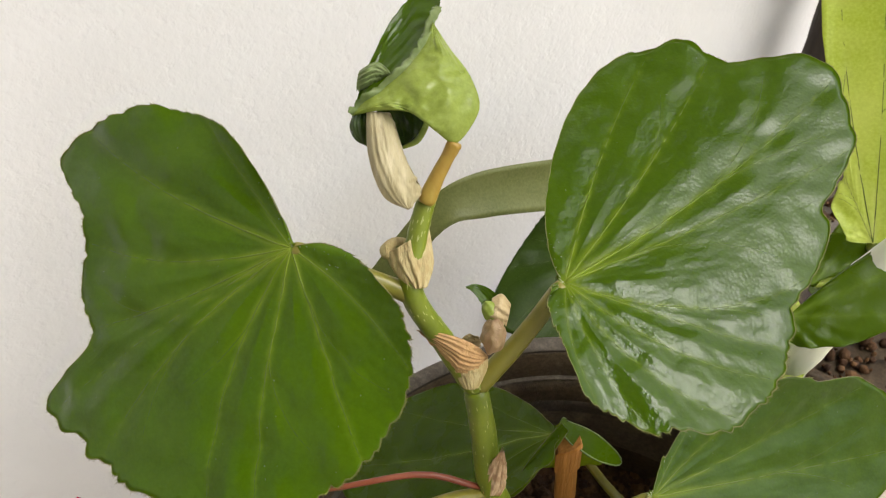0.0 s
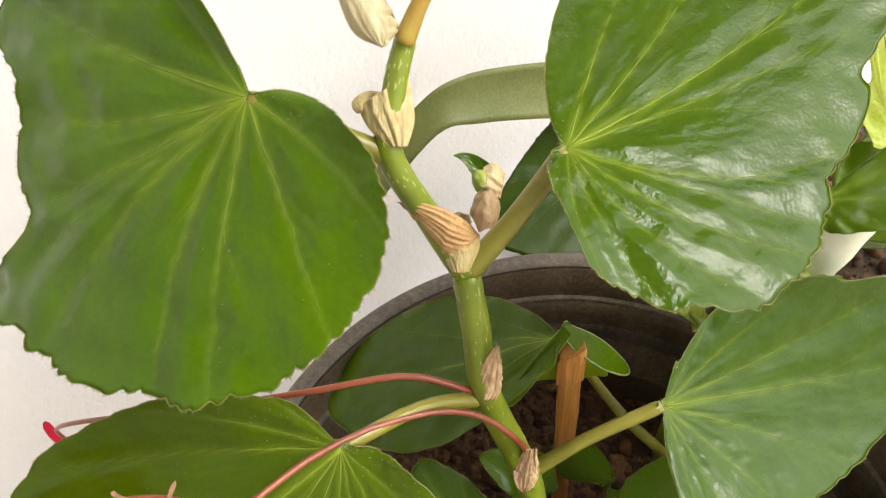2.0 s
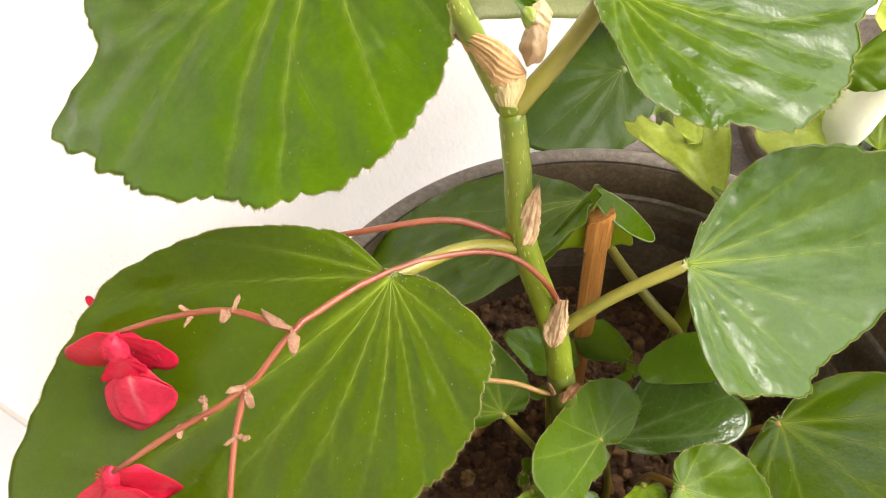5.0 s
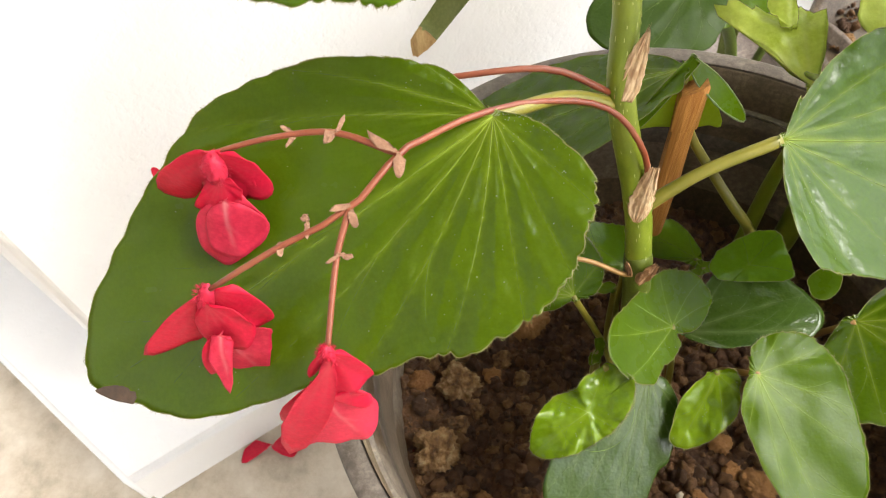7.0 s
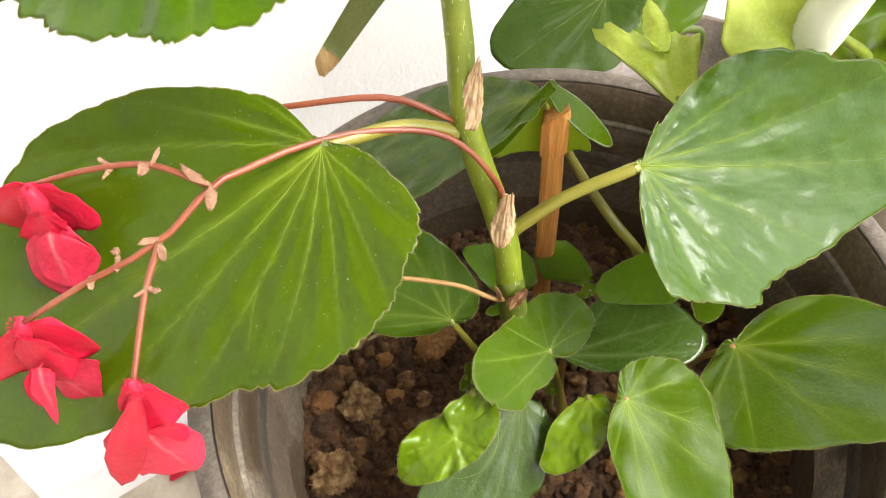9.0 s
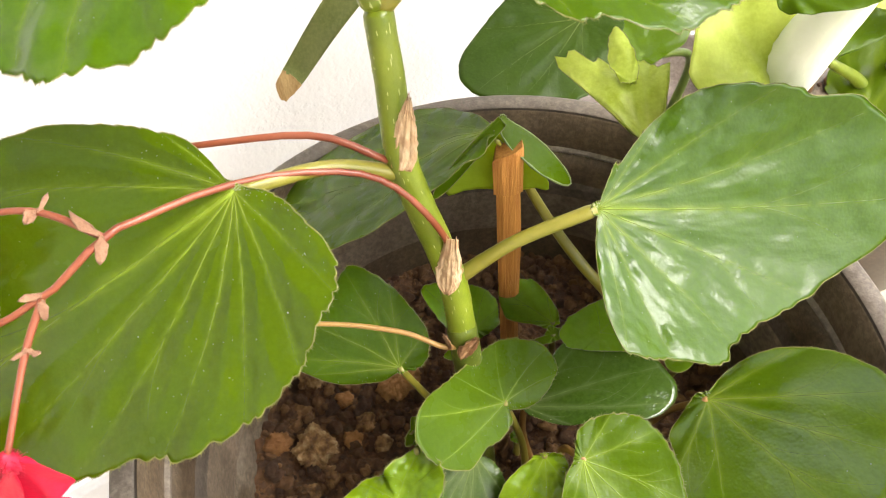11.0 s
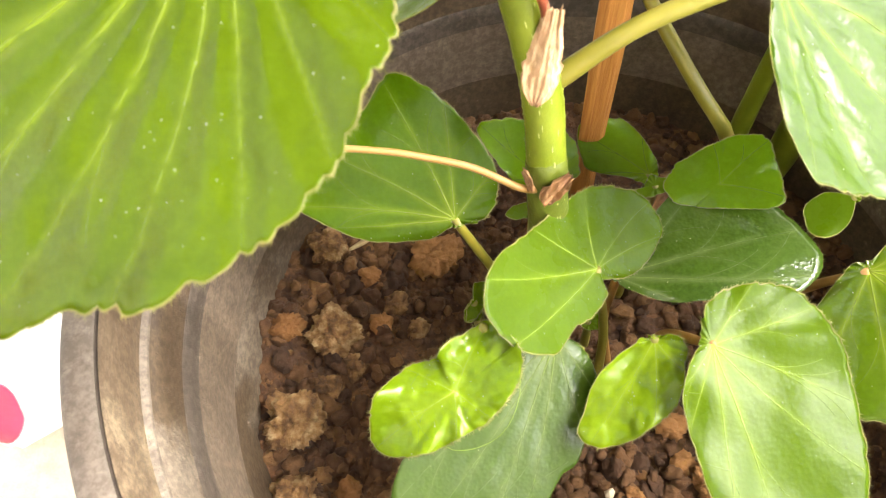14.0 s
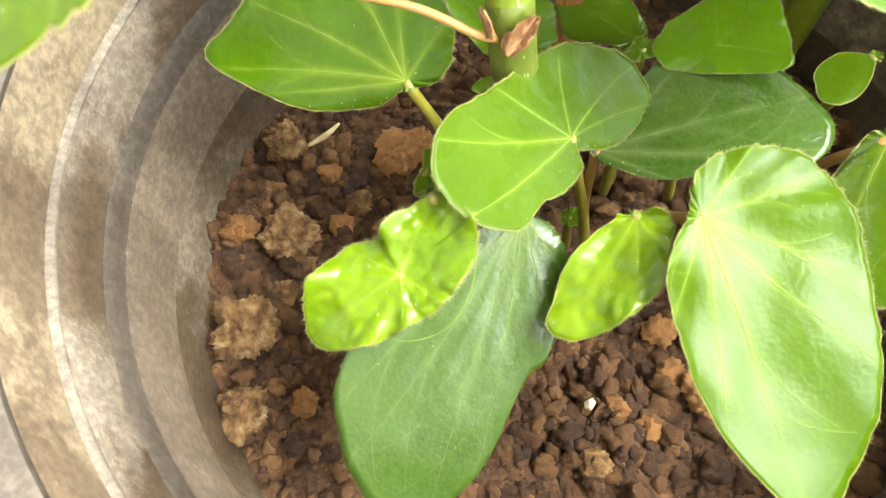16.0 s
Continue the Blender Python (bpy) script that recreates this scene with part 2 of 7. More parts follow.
def pot_material(name, dusty, dark, light, mud_colour=(0.40, 0.31, 0.21), side=-2.6):
    """Dull black plastic, streaked and filmed with dried mud, caked on one side; on the inner wall the pale side also
    stands for light.
    """
    m, tree, p = material(name, 0.55)
    base = ramp(tree, noise_at(tree, 45, 5, 0.65, (1, 1, 0.5)).outputs[0], [(0.35, dark), (0.7, light)])
    sep, co = tree.nodes.new("ShaderNodeSeparateXYZ"), tree.nodes.new("ShaderNodeTexCoord")
    tree.links.new(co.outputs["Object"], sep.inputs[0])
    lean = node(tree, "Math")
    lean.operation = "MULTIPLY_ADD"
    lean.inputs[1].default_value, lean.inputs[2].default_value = side, 0.0
    tree.links.new(sep.outputs[0], lean.inputs[0])
    add = node(tree, "Math")
    tree.links.new(lean.outputs[0], add.inputs[0])
    tree.links.new(noise_at(tree, 21, 7, 0.7).outputs[0], add.inputs[1])
    mud = ramp(tree, add.outputs[0], [(0.66 - dusty, (0, 0, 0)), (0.74 - dusty, (0.75, 0.75, 0.75)), (0.98 - dusty, (1, 1, 1))])
    streak = ramp(tree, noise_at(tree, 60, 4, 0.6, (1, 1, 0.15)).outputs[0], [(0.55, (0, 0, 0)), (0.8, (0.6, 0.6, 0.6))])
    grit = ramp(tree, noise_at(tree, 230, 3, 0.6).outputs[0], [(0.66, (0, 0, 0)), (0.8, (0.5, 0.5, 0.5))])
    c = mixed(tree, base.outputs[0], tuple(1.6 * v for v in light), streak.outputs[0])
    c = mixed(tree, c, mud_colour, mud.outputs[0])
    c = mixed(tree, c, tuple(min(1, 1.25 * v) for v in mud_colour), grit.outputs[0])
    tree.links.new(c, p.inputs["Base Color"])
    rr = ramp(tree, mud.outputs[0], [(0.0, (0.4,) * 3), (1.0, (0.8,) * 3)])
    tree.links.new(rr.outputs[0], p.inputs["Roughness"])
    p.inputs["Specular IOR Level"].default_value = 0.3
    scuff = ramp(tree, noise_at(tree, 420, 5, 0.7).outputs[0], [(0.42, (0.62, 0.62, 0.62)), (0.62, (1.15, 1.15, 1.15))])
    worn = tree.nodes.new("ShaderNodeMix")
    worn.data_type, worn.blend_type = "RGBA", "MULTIPLY"
    worn.inputs[0].default_value = 0.8
    tree.links.new(c, worn.inputs[6])
    tree.links.new(scuff.outputs[0], worn.inputs[7])
    tree.links.new(worn.outputs[2], p.inputs["Base Color"])
    scratch = ramp(tree, noise_at(tree, 150, 5, 0.75, (1, 1, 0.3)).outputs[0], [(0.60, (0, 0, 0)), (0.66, (1, 1, 1))])
    bump(tree, p, scratch.outputs[0], 0.25, 0.0006)
    bump(tree, p, mud.outputs[0], 0.35, 0.0009)
    bump(tree, p, noise_at(tree, 300, 5, 0.65).outputs[0], 0.45, 0.0008)
    return m


def soil_material(name, stops, rough=0.9, grain=0.3):
    m, tree, p = material(name, rough)
    info, own = tree.nodes.new("ShaderNodeNewGeometry"), tree.nodes.new("ShaderNodeObjectInfo")
    vary = node(tree, "Math")
    tree.links.new(info.outputs["Random Per Island"], vary.inputs[0])
    tree.links.new(own.outputs["Random"], vary.inputs[1])
    wrap = node(tree, "Math")
    wrap.operation = "FRACT"
    tree.links.new(vary.outputs[0], wrap.inputs[0])
    mix = tree.nodes.new("ShaderNodeMath")
    mix.operation = "MULTIPLY_ADD"
    mix.inputs[1].default_value, mix.inputs[2].default_value = 1 - grain, 0.0
    tree.links.new(wrap.outputs[0], mix.inputs[0])
    add = tree.nodes.new("ShaderNodeMath")
    add.operation = "MULTIPLY_ADD"
    add.inputs[1].default_value = grain
    tree.links.new(noise_at(tree, 240, 4).outputs[0], add.inputs[0])
    tree.links.new(mix.outputs[0], add.inputs[2])
    c = ramp(tree, add.outputs[0], stops)
    tree.links.new(c.outputs[0], p.inputs["Base Color"])
    bump(tree, p, noise_at(tree, 600, 4, 0.65).outputs[0], 0.8, 0.001)
    bump(tree, p, noise_at(tree, 1500, 4, 0.7).outputs[0], 0.9, 0.0009)
    return m


PLASTER, CEMENT = wall_material(), floor_material()
SKY_BLOCKER_COAT = plain("pale_grey_sky_blocker", (0.46, 0.44, 0.41), (0.56, 0.54, 0.51), 0.9, 3, 60, 0.4, 0.004)
DIM_REFLECTION_COAT = plain("dim_reflection_brown", (0.15, 0.125, 0.10), (0.23, 0.195, 0.16), 0.9, 3, 60, 0.4, 0.004)
PLASTIC = pot_material("dusty_black_plastic", -0.02, (0.058, 0.040, 0.025), (0.112, 0.082, 0.051), (0.18, 0.148, 0.11))
# stained; mud lean turned to +x so its paleness supplies missing light there
PLASTIC_INNER = pot_material("wet_stained_plastic", -0.12, (0.105, 0.081, 0.057), (0.190, 0.150, 0.110), (0.33, 0.26, 0.185), 2.4)
PLASTIC_RIM = pot_material("dust_filmed_rim", -0.10, (0.098, 0.080, 0.063), (0.150, 0.125, 0.101), (0.20, 0.172, 0.145))
PLASTIC_LEDGE = pot_material("rubbed_grey_ledge", -0.25, (0.062, 0.050, 0.039), (0.105, 0.087, 0.069), (0.17, 0.142, 0.11))
PLASTIC_RING = pot_material("scuffed_plastic", -0.10, (0.13, 0.105, 0.08), (0.20, 0.167, 0.13), (0.28, 0.24, 0.18))
PLASTIC_STEP = pot_material("mud_caked_plastic", -0.03, (0.098, 0.070, 0.044), (0.150, 0.110, 0.071), (0.25, 0.195, 0.122))
SEAM = plain("dark_seam", (0.025, 0.018, 0.013), (0.06, 0.045, 0.03), 0.8, 200)
SOIL = soil_material("moist_soil", [(0.2, (0.030, 0.014, 0.008)), (0.45, (0.082, 0.038, 0.016)), (0.62, (0.15, 0.072, 0.029)), (0.8, (0.25, 0.135, 0.056))], grain=1.0)
CRUMB = soil_material("soil_crumbs", [(0.1, (0.032, 0.015, 0.008)), (0.45, (0.085, 0.038, 0.014)), (0.72, (0.16, 0.078, 0.027)), (0.9, (0.29, 0.16, 0.058)), (1.0, (0.46, 0.33, 0.18))], grain=0.45)
STONE = soil_material("clay_stone", [(0.1, (0.20, 0.085, 0.022)), (0.9, (0.44, 0.22, 0.075))])
CLOD = soil_material("gritty_clod", [(0.32, (0.05, 0.023, 0.008)), (0.46, (0.15, 0.075, 0.026)), (0.58, (0.27, 0.15, 0.055)), (0.72, (0.40, 0.28, 0.14))], grain=0.85)


# ---- builders
def mesh(name, verts, faces, material_, smooth=True):
    me = bpy.data.meshes.new(name)
    me.from_pydata([tuple(v) for v in verts], [], faces)
    me.materials.append(material_)
    if smooth:
        me.polygons.foreach_set("use_smooth", [True] * len(me.polygons))
    me.update()
    return me


def part(name, me, parent, label=""):
    ob = new(name, me)
    ob.parent = parent
    return tagged(ob, label) if label else ob


def thing(name, label, category, at=(0, 0, 0), group="", kind=""):
    ob = new(name)
    ob.empty_display_size = 0.02
    ob.location = at
    return tagged(ob, label, category, group, kind)


def spline(points, n):
    """n + 1 places along a smooth line through the points."""
    p = [np.array(q, float) for q in points]
    p = [2 * p[0] - p[1]] + p + [2 * p[-1] - p[-2]]
    out = []
    for s in np.linspace(0, len(p) - 3, n + 1):
        i = min(int(s), len(p) - 4)
        u = s - i
        a, b, c, d = p[i:i + 4]
        out.append(0.5 * (2 * b + (c - a) * u + (2 * a - 5 * b + 4 * c - d) * u * u + (3 * b - a - 3 * c + d) * u ** 3))
    return out


def tube_data(points, radii, sides=12, n=24, wobble=0.0, swell=()):
    """A rounded tapering tube through the points; swell: (place 0..1, extra radius, width) for knots."""
    path = spline(points, n)
    rr = np.interp(np.linspace(0, 1, n + 1), np.linspace(0, 1, len(radii)), radii)
    verts, faces = [], []
    up = np.array((0.3, 0.2, 1.0))
    for i, c in enumerate(path):
        t = path[min(i + 1, n)] - path[max(i - 1, 0)]
        t /= np.linalg.norm(t) + 1e-12
        u = np.cross(up, t)
        u /= np.linalg.norm(u) + 1e-12
        v = np.cross(t, u)
        s = i / n
        r = rr[i] + sum(e * math.exp(-((s - a) / w) ** 2) for a, e, w in swell)
        if i in (0, n):
            r *= 0.8
        for k in range(sides):
            a = 2 * math.pi * k / sides
            q = r * (1 + wobble * noise.noise(Vector(c * 160) + Vector((k * 0.7, 0, 0))))
            verts.append(c + q * (math.cos(a) * u + math.sin(a) * v))
    for i in range(n):
        for k in range(sides):
            a, b = i * sides + k, i * sides + (k + 1) % sides
            faces.append((a, b, b + sides, a + sides))
    faces += [tuple(reversed(range(sides))), tuple(range(n * sides, (n + 1) * sides))]
    return verts, faces


def tube(name, points, radii, material_, parent, label="", **options):
    return part(name, mesh(name, *tube_data(points, radii, **options), material_), parent, label)


def joined(pieces):
    verts, faces = [], []
    for v, f in pieces:
        o = len(verts)
        verts += list(v)
        faces += [tuple(i + o for i in q) for q in f]
    return verts, faces


class Leaf:
    """A leaf's blade: a sheet that spreads from the petiole's end, with a margin given by its reach at even steps round
    from the midrib (millimetres), bent along and across, sunken along its veins and puckered between them."""

    def __init__(self, base, tip, face, bend, reach, veins=(-110, -72, -40, -14, 16, 46, 80, 118), tooth=0.9, ripple=1.2, quilt=1.0, fold=(), lump=0.0, seed=1):
        self.base, self.bend, self.veins, self.fold, self.lump = np.array(base), bend, veins, fold, lump
        n = np.array(face, float) / np.linalg.norm(face)
        x = np.array(tip, float) - n * np.dot(tip, n)
        x /= np.linalg.norm(x)
        self.axes = np.array((x, np.cross(n, x), n))
        self.reach_mm, self.tooth, self.ripple, self.quilt, self.seed = np.array(reach, float), tooth, ripple, quilt, seed
        self.mean = float(self.reach_mm.mean()) / 1000
        self.veined = self.lines()
        self.at = np.concatenate([p for p, w, m in self.veined]) if self.veined else np.zeros((0, 2))
        self.wide = np.concatenate([w for p, w, m in self.veined]) if self.veined else np.zeros(0)
        self.deep = np.concatenate([np.linspace(1, 0.75 if m else 0.1, 28) if m else np.linspace(0.8, 0.15, 28) for p, w, m in self.veined]) if self.veined else np.zeros(0)
        self.pale = np.concatenate([np.linspace(1, 0.45, 28) if m else np.linspace(0.5, 0.12, 28) for p, w, m in self.veined]) if self.veined else np.zeros(0)

    def reach(self, deg):
        r = self.reach_mm
        k = len(r)
        s = (deg % 360) * k / 360
        i = int(s) % k
        u = s - int(s)
        a, b, c, d = (r[(i + j) % k] for j in (-1, 0, 1, 2))
        v = 0.5 * (2 * b + (c - a) * u + (2 * a - 5 * b + 4 * c - d) * u * u + (3 * b - a - 3 * c + d) * u ** 3)
        return max(v, 0.6 * min(b, c)) / 1000

    def toothed(self, deg):
        r, s = self.reach(deg), self.seed * 17.3
        k = min(1.0, r / 0.02)
        turn = deg * self.mean * 0.01745 / 0.0031 + 1.2 * noise.noise(Vector((deg * 0.1, s, 7)))
        jag = abs(noise.noise(Vector((deg * 0.16, s, 0))))
        return r - k * self.tooth * 0.001 * (0.8 * jag + (0.35 + 0.6 * jag) * (1 - abs(math.sin(math.pi * turn))))

    def lines(self):
        """The veins as lines in the blade's plane: rays from the petiole's end that fork towards the margin. A vein is an angle,
        or (angle at the start, angle at the end, forks as (where, end angle, how far), stoutness)."""
        rng, out = random.Random(self.seed), []

        def line(a0, a1, start, stop, w0, w1, main):
            s = np.linspace(0, 1, 28)
            deg, rho = np.radians(a0 + (a1 - a0) * s ** 1.3), start + (stop - start) * s
            out.append((np.stack((rho * np.cos(deg), rho * np.sin(deg)), 1), w0 + (w1 - w0) * s ** 0.6, main))
        ends = [v[1] if isinstance(v, tuple) else v for v in self.veins]
        longest = max([self.reach(v) for v in ends] or [1])
        for v in self.veins:
            a0, a1, forks, stout = (*v, *((), 1.0)[len(v) - 2:]) if isinstance(v, tuple) else (v, v + rng.uniform(-5, 5), None, 1.0)
            r = self.reach(a1)
            if r < 0.006:
                continue
            k = (0.4 + 0.6 * r / longest) * min(1.0, longest / 0.05) * stout
            line(a0, a1, 0.0, 0.96 * r, 0.0016 * k ** 1.6, 0.0005 * k, True)
            along = lambda f: a0 + (a1 - a0) * (f / 0.96) ** 1.3
            if forks is None:
                forks = []
                for side in (-1, 1):
                    for at in ((0.3, 0.42), (0.5, 0.66)):
                        if rng.random() < 0.5:
                            continue
                        f = rng.uniform(*at)
                        forks.append((f, along(f) + side * rng.uniform(9, 17), f + 0.42))
            for f, a, far in forks:
                line(along(f), a, f * r, min(0.93 * self.reach(a), r * far if far < 0.8 else far * self.reach(a)), 0.0007 * k, 0.0003 * k, False)
        return out

    def rib(self, x, y):
        """How near a place lies to a vein: depth of the furrow, strength of the pale line."""
        if not len(self.at):
            return 0.0, 0.0
        d = (self.at[:, 0] - x) ** 2 + (self.at[:, 1] - y) ** 2
        w = self.wide
        return float(np.max(np.exp(-d / (2.5 * w + 0.0031) ** 2) * self.deep)), 0.70 * float(np.max(np.exp(-d / (0.85 * w + 0.0001 + 0.0002 * min(1, self.mean / 0.045)) ** 2) * self.pale))

    def height(self, x, y):
        return self.rise(x, y)[0]

    def rise(self, x, y):
        a, b, c = self.bend
        rho, deg = math.hypot(x, y), math.degrees(math.atan2(y, x))
        s = min(1.0, rho / max(self.reach(deg), 1e-4))
        h = a * x * x + b * x * y + c * y * y
        furrow, pale = self.rib(x, y)
        h += self.quilt * 0.001 * min(1, self.mean / 0.045) * (min(1, rho / 0.015)) * (1 - furrow) * (0.7 + 0.3 * (1 - s))
        h += self.quilt * 0.0004 * noise.noise(Vector((x * 130, y * 130, self.seed)))
        h += self.quilt * 0.00016 * noise.noise(Vector((x * 420, y * 420, self.seed)))
        h += self.lump * 0.001 * min(1, rho / 0.008) * noise.noise(Vector((x * 95, y * 95, self.seed + 0.5)))
        h += self.ripple * 0.001 * s ** 3 * 2.2 * noise.noise(Vector((deg / 21, self.seed * 3.1, 0)))
        for at, wide, deep, start in self.fold:
            d = (deg - at + 180) % 360 - 180
            h += deep * max(0.0, (rho - start) / 0.05) ** 1.5 * math.exp(-(d / wide) ** 2)
        return h, pale

    def world(self, x, y, lift=0.0):
        return self.base + np.array((x, y, self.height(x, y) + lift)) @ self.axes

    def blade(self, material_, spokes=160, rings=20, thick=0.0005):
        flat, pale, lift, faces = [(0.0, 0.0, self.height(0, 0))], [1.0], [1.0], []
        edge = [self.toothed(360 * k / spokes) for k in range(spokes)]
        for i in range(1, rings + 1):
            s = (i / rings) ** 0.85
            for k in range(spokes):
                a = 2 * math.pi * k / spokes
                r = (self.reach(360 * k / spokes) * (1 - s ** 6) + edge[k] * s ** 6) * s
                x, y = r * math.cos(a), r * math.sin(a)
                h, p = self.rise(x, y)
                flat.append((x, y, h))
                pale.append(p)
                lift.append(1 - 0.6 * s ** 4)
        top = np.array(flat)
        low = top - np.outer(lift, (0, 0, thick))
        verts = self.base + np.concatenate((top, low)) @ self.axes
        half = 1 + rings * spokes
        for o in (0, half):
            at = lambda i, k: o + 1 + (i - 1) * spokes + k % spokes
            for k in range(spokes):
                f = [(o, at(1, k), at(1, k + 1))] + [(at(i, k), at(i + 1, k), at(i + 1, k + 1), at(i, k + 1)) for i in range(1, rings)]
                faces += f if o == 0 else [tuple(reversed(q)) for q in f]
        e = 1 + (rings - 1) * spokes
        faces += [(e + k, half + e + k, half + e + (k + 1) % spokes, e + (k + 1) % spokes) for k in range(spokes)]
        me = mesh("leaf", verts, faces, material_)
        me.attributes.new("vein", "FLOAT", "POINT").data.foreach_set("value", pale + pale)
        return me

    def vein_mesh(self, material_, thick=0.0008, sides=6):
        """The veins as fine ridges that thin out along the blade, each sunk to half its height."""
        pieces, fade = [], []
        for pts, wide, main in self.veined:
            k = thick * (wide / 0.0016) * (1.0 if main else 0.9)
            k = np.maximum(k, 0.00015 if main else 0.00012)
            line = [self.world(x, y, -0.2 * k[i]) for i, (x, y) in enumerate(pts)]
            pieces.append(tube_data(line, [0.54 * q for q in k], sides, 40))
            first, last = (0.85, 0.14) if main else (0.28, 0.04)
            fade += [first + (last - first) * (i / 40) ** 0.6 for i in range(41) for _ in range(sides)]
        me = mesh("venation", *joined(pieces), material_)
        me.attributes.new("vein", "FLOAT", "POINT").data.foreach_set("value", fade)
        return me

    def margin_mesh(self, material_, r=0.00016, spokes=160):
        ring = []
        for k in range(spokes):
            deg = 360 * k / spokes
            e, a = self.toothed(deg), math.radians(deg)
            ring.append(self.world(e * math.cos(a), e * math.sin(a)))
        verts, faces = [], []
        for k, c in enumerate(ring):
            t = ring[(k + 1) % spokes] - ring[k - 1]
            t /= np.linalg.norm(t) + 1e-12
            u = self.axes[2]
            v = np.cross(t, u)
            w = r * (0.55 + 0.9 * abs(noise.noise(Vector(c * 330))))
            for q in range(4):
                a = math.pi / 2 * q
                verts.append(c + w * (math.cos(a) * u + math.sin(a) * v))
        for k in range(spokes):
            for q in range(4):
                a, b = k * 4 + q, k * 4 + (q + 1) % 4
                c, d = ((k + 1) % spokes) * 4 + (q + 1) % 4, ((k + 1) % spokes) * 4 + q
                faces.append((a, b, c, d))
        return mesh("margin", verts, faces, material_)


    def fringe_mesh(self, material_, count, length=0.0010):
        """Fine pale hairs standing out from the margin."""
        rng, verts, faces = random.Random(self.seed + 5), [], []
        for _ in range(count):
            deg = rng.uniform(0, 360)
            e = self.toothed(deg)
            if e < 0.005:
                continue
            a = math.radians(deg)
            out = a + rng.uniform(-0.5, 0.5)
            p = self.world(e * math.cos(a), e * math.sin(a))
            d = (math.cos(out) * self.axes[0] + math.sin(out) * self.axes[1] + rng.uniform(-0.3, 0.4) * self.axes[2]) * length * rng.uniform(0.4, 1.2)
            s = np.cross(d, self.axes[2])
            s *= 0.00006 / (np.linalg.norm(s) + 1e-9)
            u = self.axes[2] * 0.00006
            o = len(verts)
            verts += [p - s, p + s, p + u, p + d]
            faces += [(o, o + 1, o + 3), (o + 1, o + 2, o + 3), (o + 2, o, o + 3)]
        return mesh("fringe", verts, faces, material_)

    def withered_mesh(self, material_, a0, a1, start):
        """A dried strip of the margin between two angles, from that share of the reach outwards."""
        verts, faces, n, m = [], [], 16, 8
        for lift in (0.00022, -0.00070):
            for i in range(n + 1):
                u = i / n
                deg, inner = a0 + (a1 - a0) * u, 1 - (1 - start) * math.sin(math.pi * u) ** 0.6 * (1 + 0.25 * noise.noise(Vector((u * 7, 3, self.seed))))
                for j in range(m + 1):
                    r = self.toothed(deg) * (inner + (1.006 - inner) * j / m)
                    a = math.radians(deg)
                    verts.append(self.world(r * math.cos(a), r * math.sin(a), lift))
        o = (n + 1) * (m + 1)
        for i in range(n):
            for j in range(m):
                a = i * (m + 1) + j
                faces += [(a, a + m + 1, a + m + 2, a + 1), (o + a, o + a + 1, o + a + m + 2, o + a + m + 1)]
            a = i * (m + 1) + m
            faces.append((a, a + m + 1, o + a + m + 1, o + a))
        return mesh("withered_edge", verts, faces, material_)

    def dust_mesh(self, material_, count):
        """Pale specks scattered over the upper face."""
        rng, verts, faces = random.Random(self.seed + 9), [], []
        for _ in range(count):
            a, s = rng.uniform(0, 2 * math.pi), math.sqrt(rng.random()) * 0.95
            r = self.reach(math.degrees(a)) * s
            c = self.world(r * math.cos(a), r * math.sin(a), 0.00005)
            w = rng.uniform(0.00006, 0.00019)
            o = len(verts)
            verts += [c + w * (math.cos(q) * self.axes[0] + math.sin(q) * self.axes[1]) for q in (0, 1.26, 2.51, 3.77, 5.03)] + [c + 0.7 * w * self.axes[2]]
            faces += [(o + q, o + (q + 1) % 5, o + 5) for q in range(5)]
        return mesh("dust", verts, faces, material_)


def grow(leaf, parent, skin, label, vein=None, edge=None, thick=0.0008, spokes=160, rings=20, rim=0.00016, name="leaf", fringe=0, dust=0):
    ob = part(name, leaf.blade(skin, spokes, rings), parent, label)
    if vein and leaf.veined:
        part("venation", leaf.vein_mesh(vein, thick), ob)
    if edge:
        part("margin", leaf.margin_mesh(edge, rim, spokes), ob)
    if fringe:
        tagged(part("fringe", leaf.fringe_mesh(EDGE, 2 * fringe), ob), kind="stuff")
    if dust:
        tagged(part("dust", leaf.dust_mesh(DUST, 2 * dust), ob), kind="stuff")
    return ob


# ---- yard: floor, white wall with a low plinth, and unseen slabs that shape the light
def slab(name, corners, z0, z1, material_, label, category, soft=0.004):
    """An upright prism on a polygon, with softened arrises."""
    bm = bmesh.new()
    low = [bm.verts.new((x, y, z0)) for x, y in corners]
    f = bm.faces.new(low)
    up = bmesh.ops.extrude_face_region(bm, geom=[f])
    bmesh.ops.translate(bm, verts=[v for v in up["geom"] if isinstance(v, bmesh.types.BMVert)], vec=(0, 0, z1 - z0))
    bmesh.ops.recalc_face_normals(bm, faces=bm.faces)
    bmesh.ops.bevel(bm, geom=[e for e in bm.edges], offset=soft, segments=4, affect="EDGES")
    wide = max(f.calc_area() for f in bm.faces)
    for f in bm.faces:
        f.smooth = f.calc_area() < 0.01 * wide
    me = bpy.data.meshes.new(name)
    bm.to_mesh(me)
    bm.free()
    me.materials.append(material_)
    return tagged(new(name, me), label, category, kind="structure")


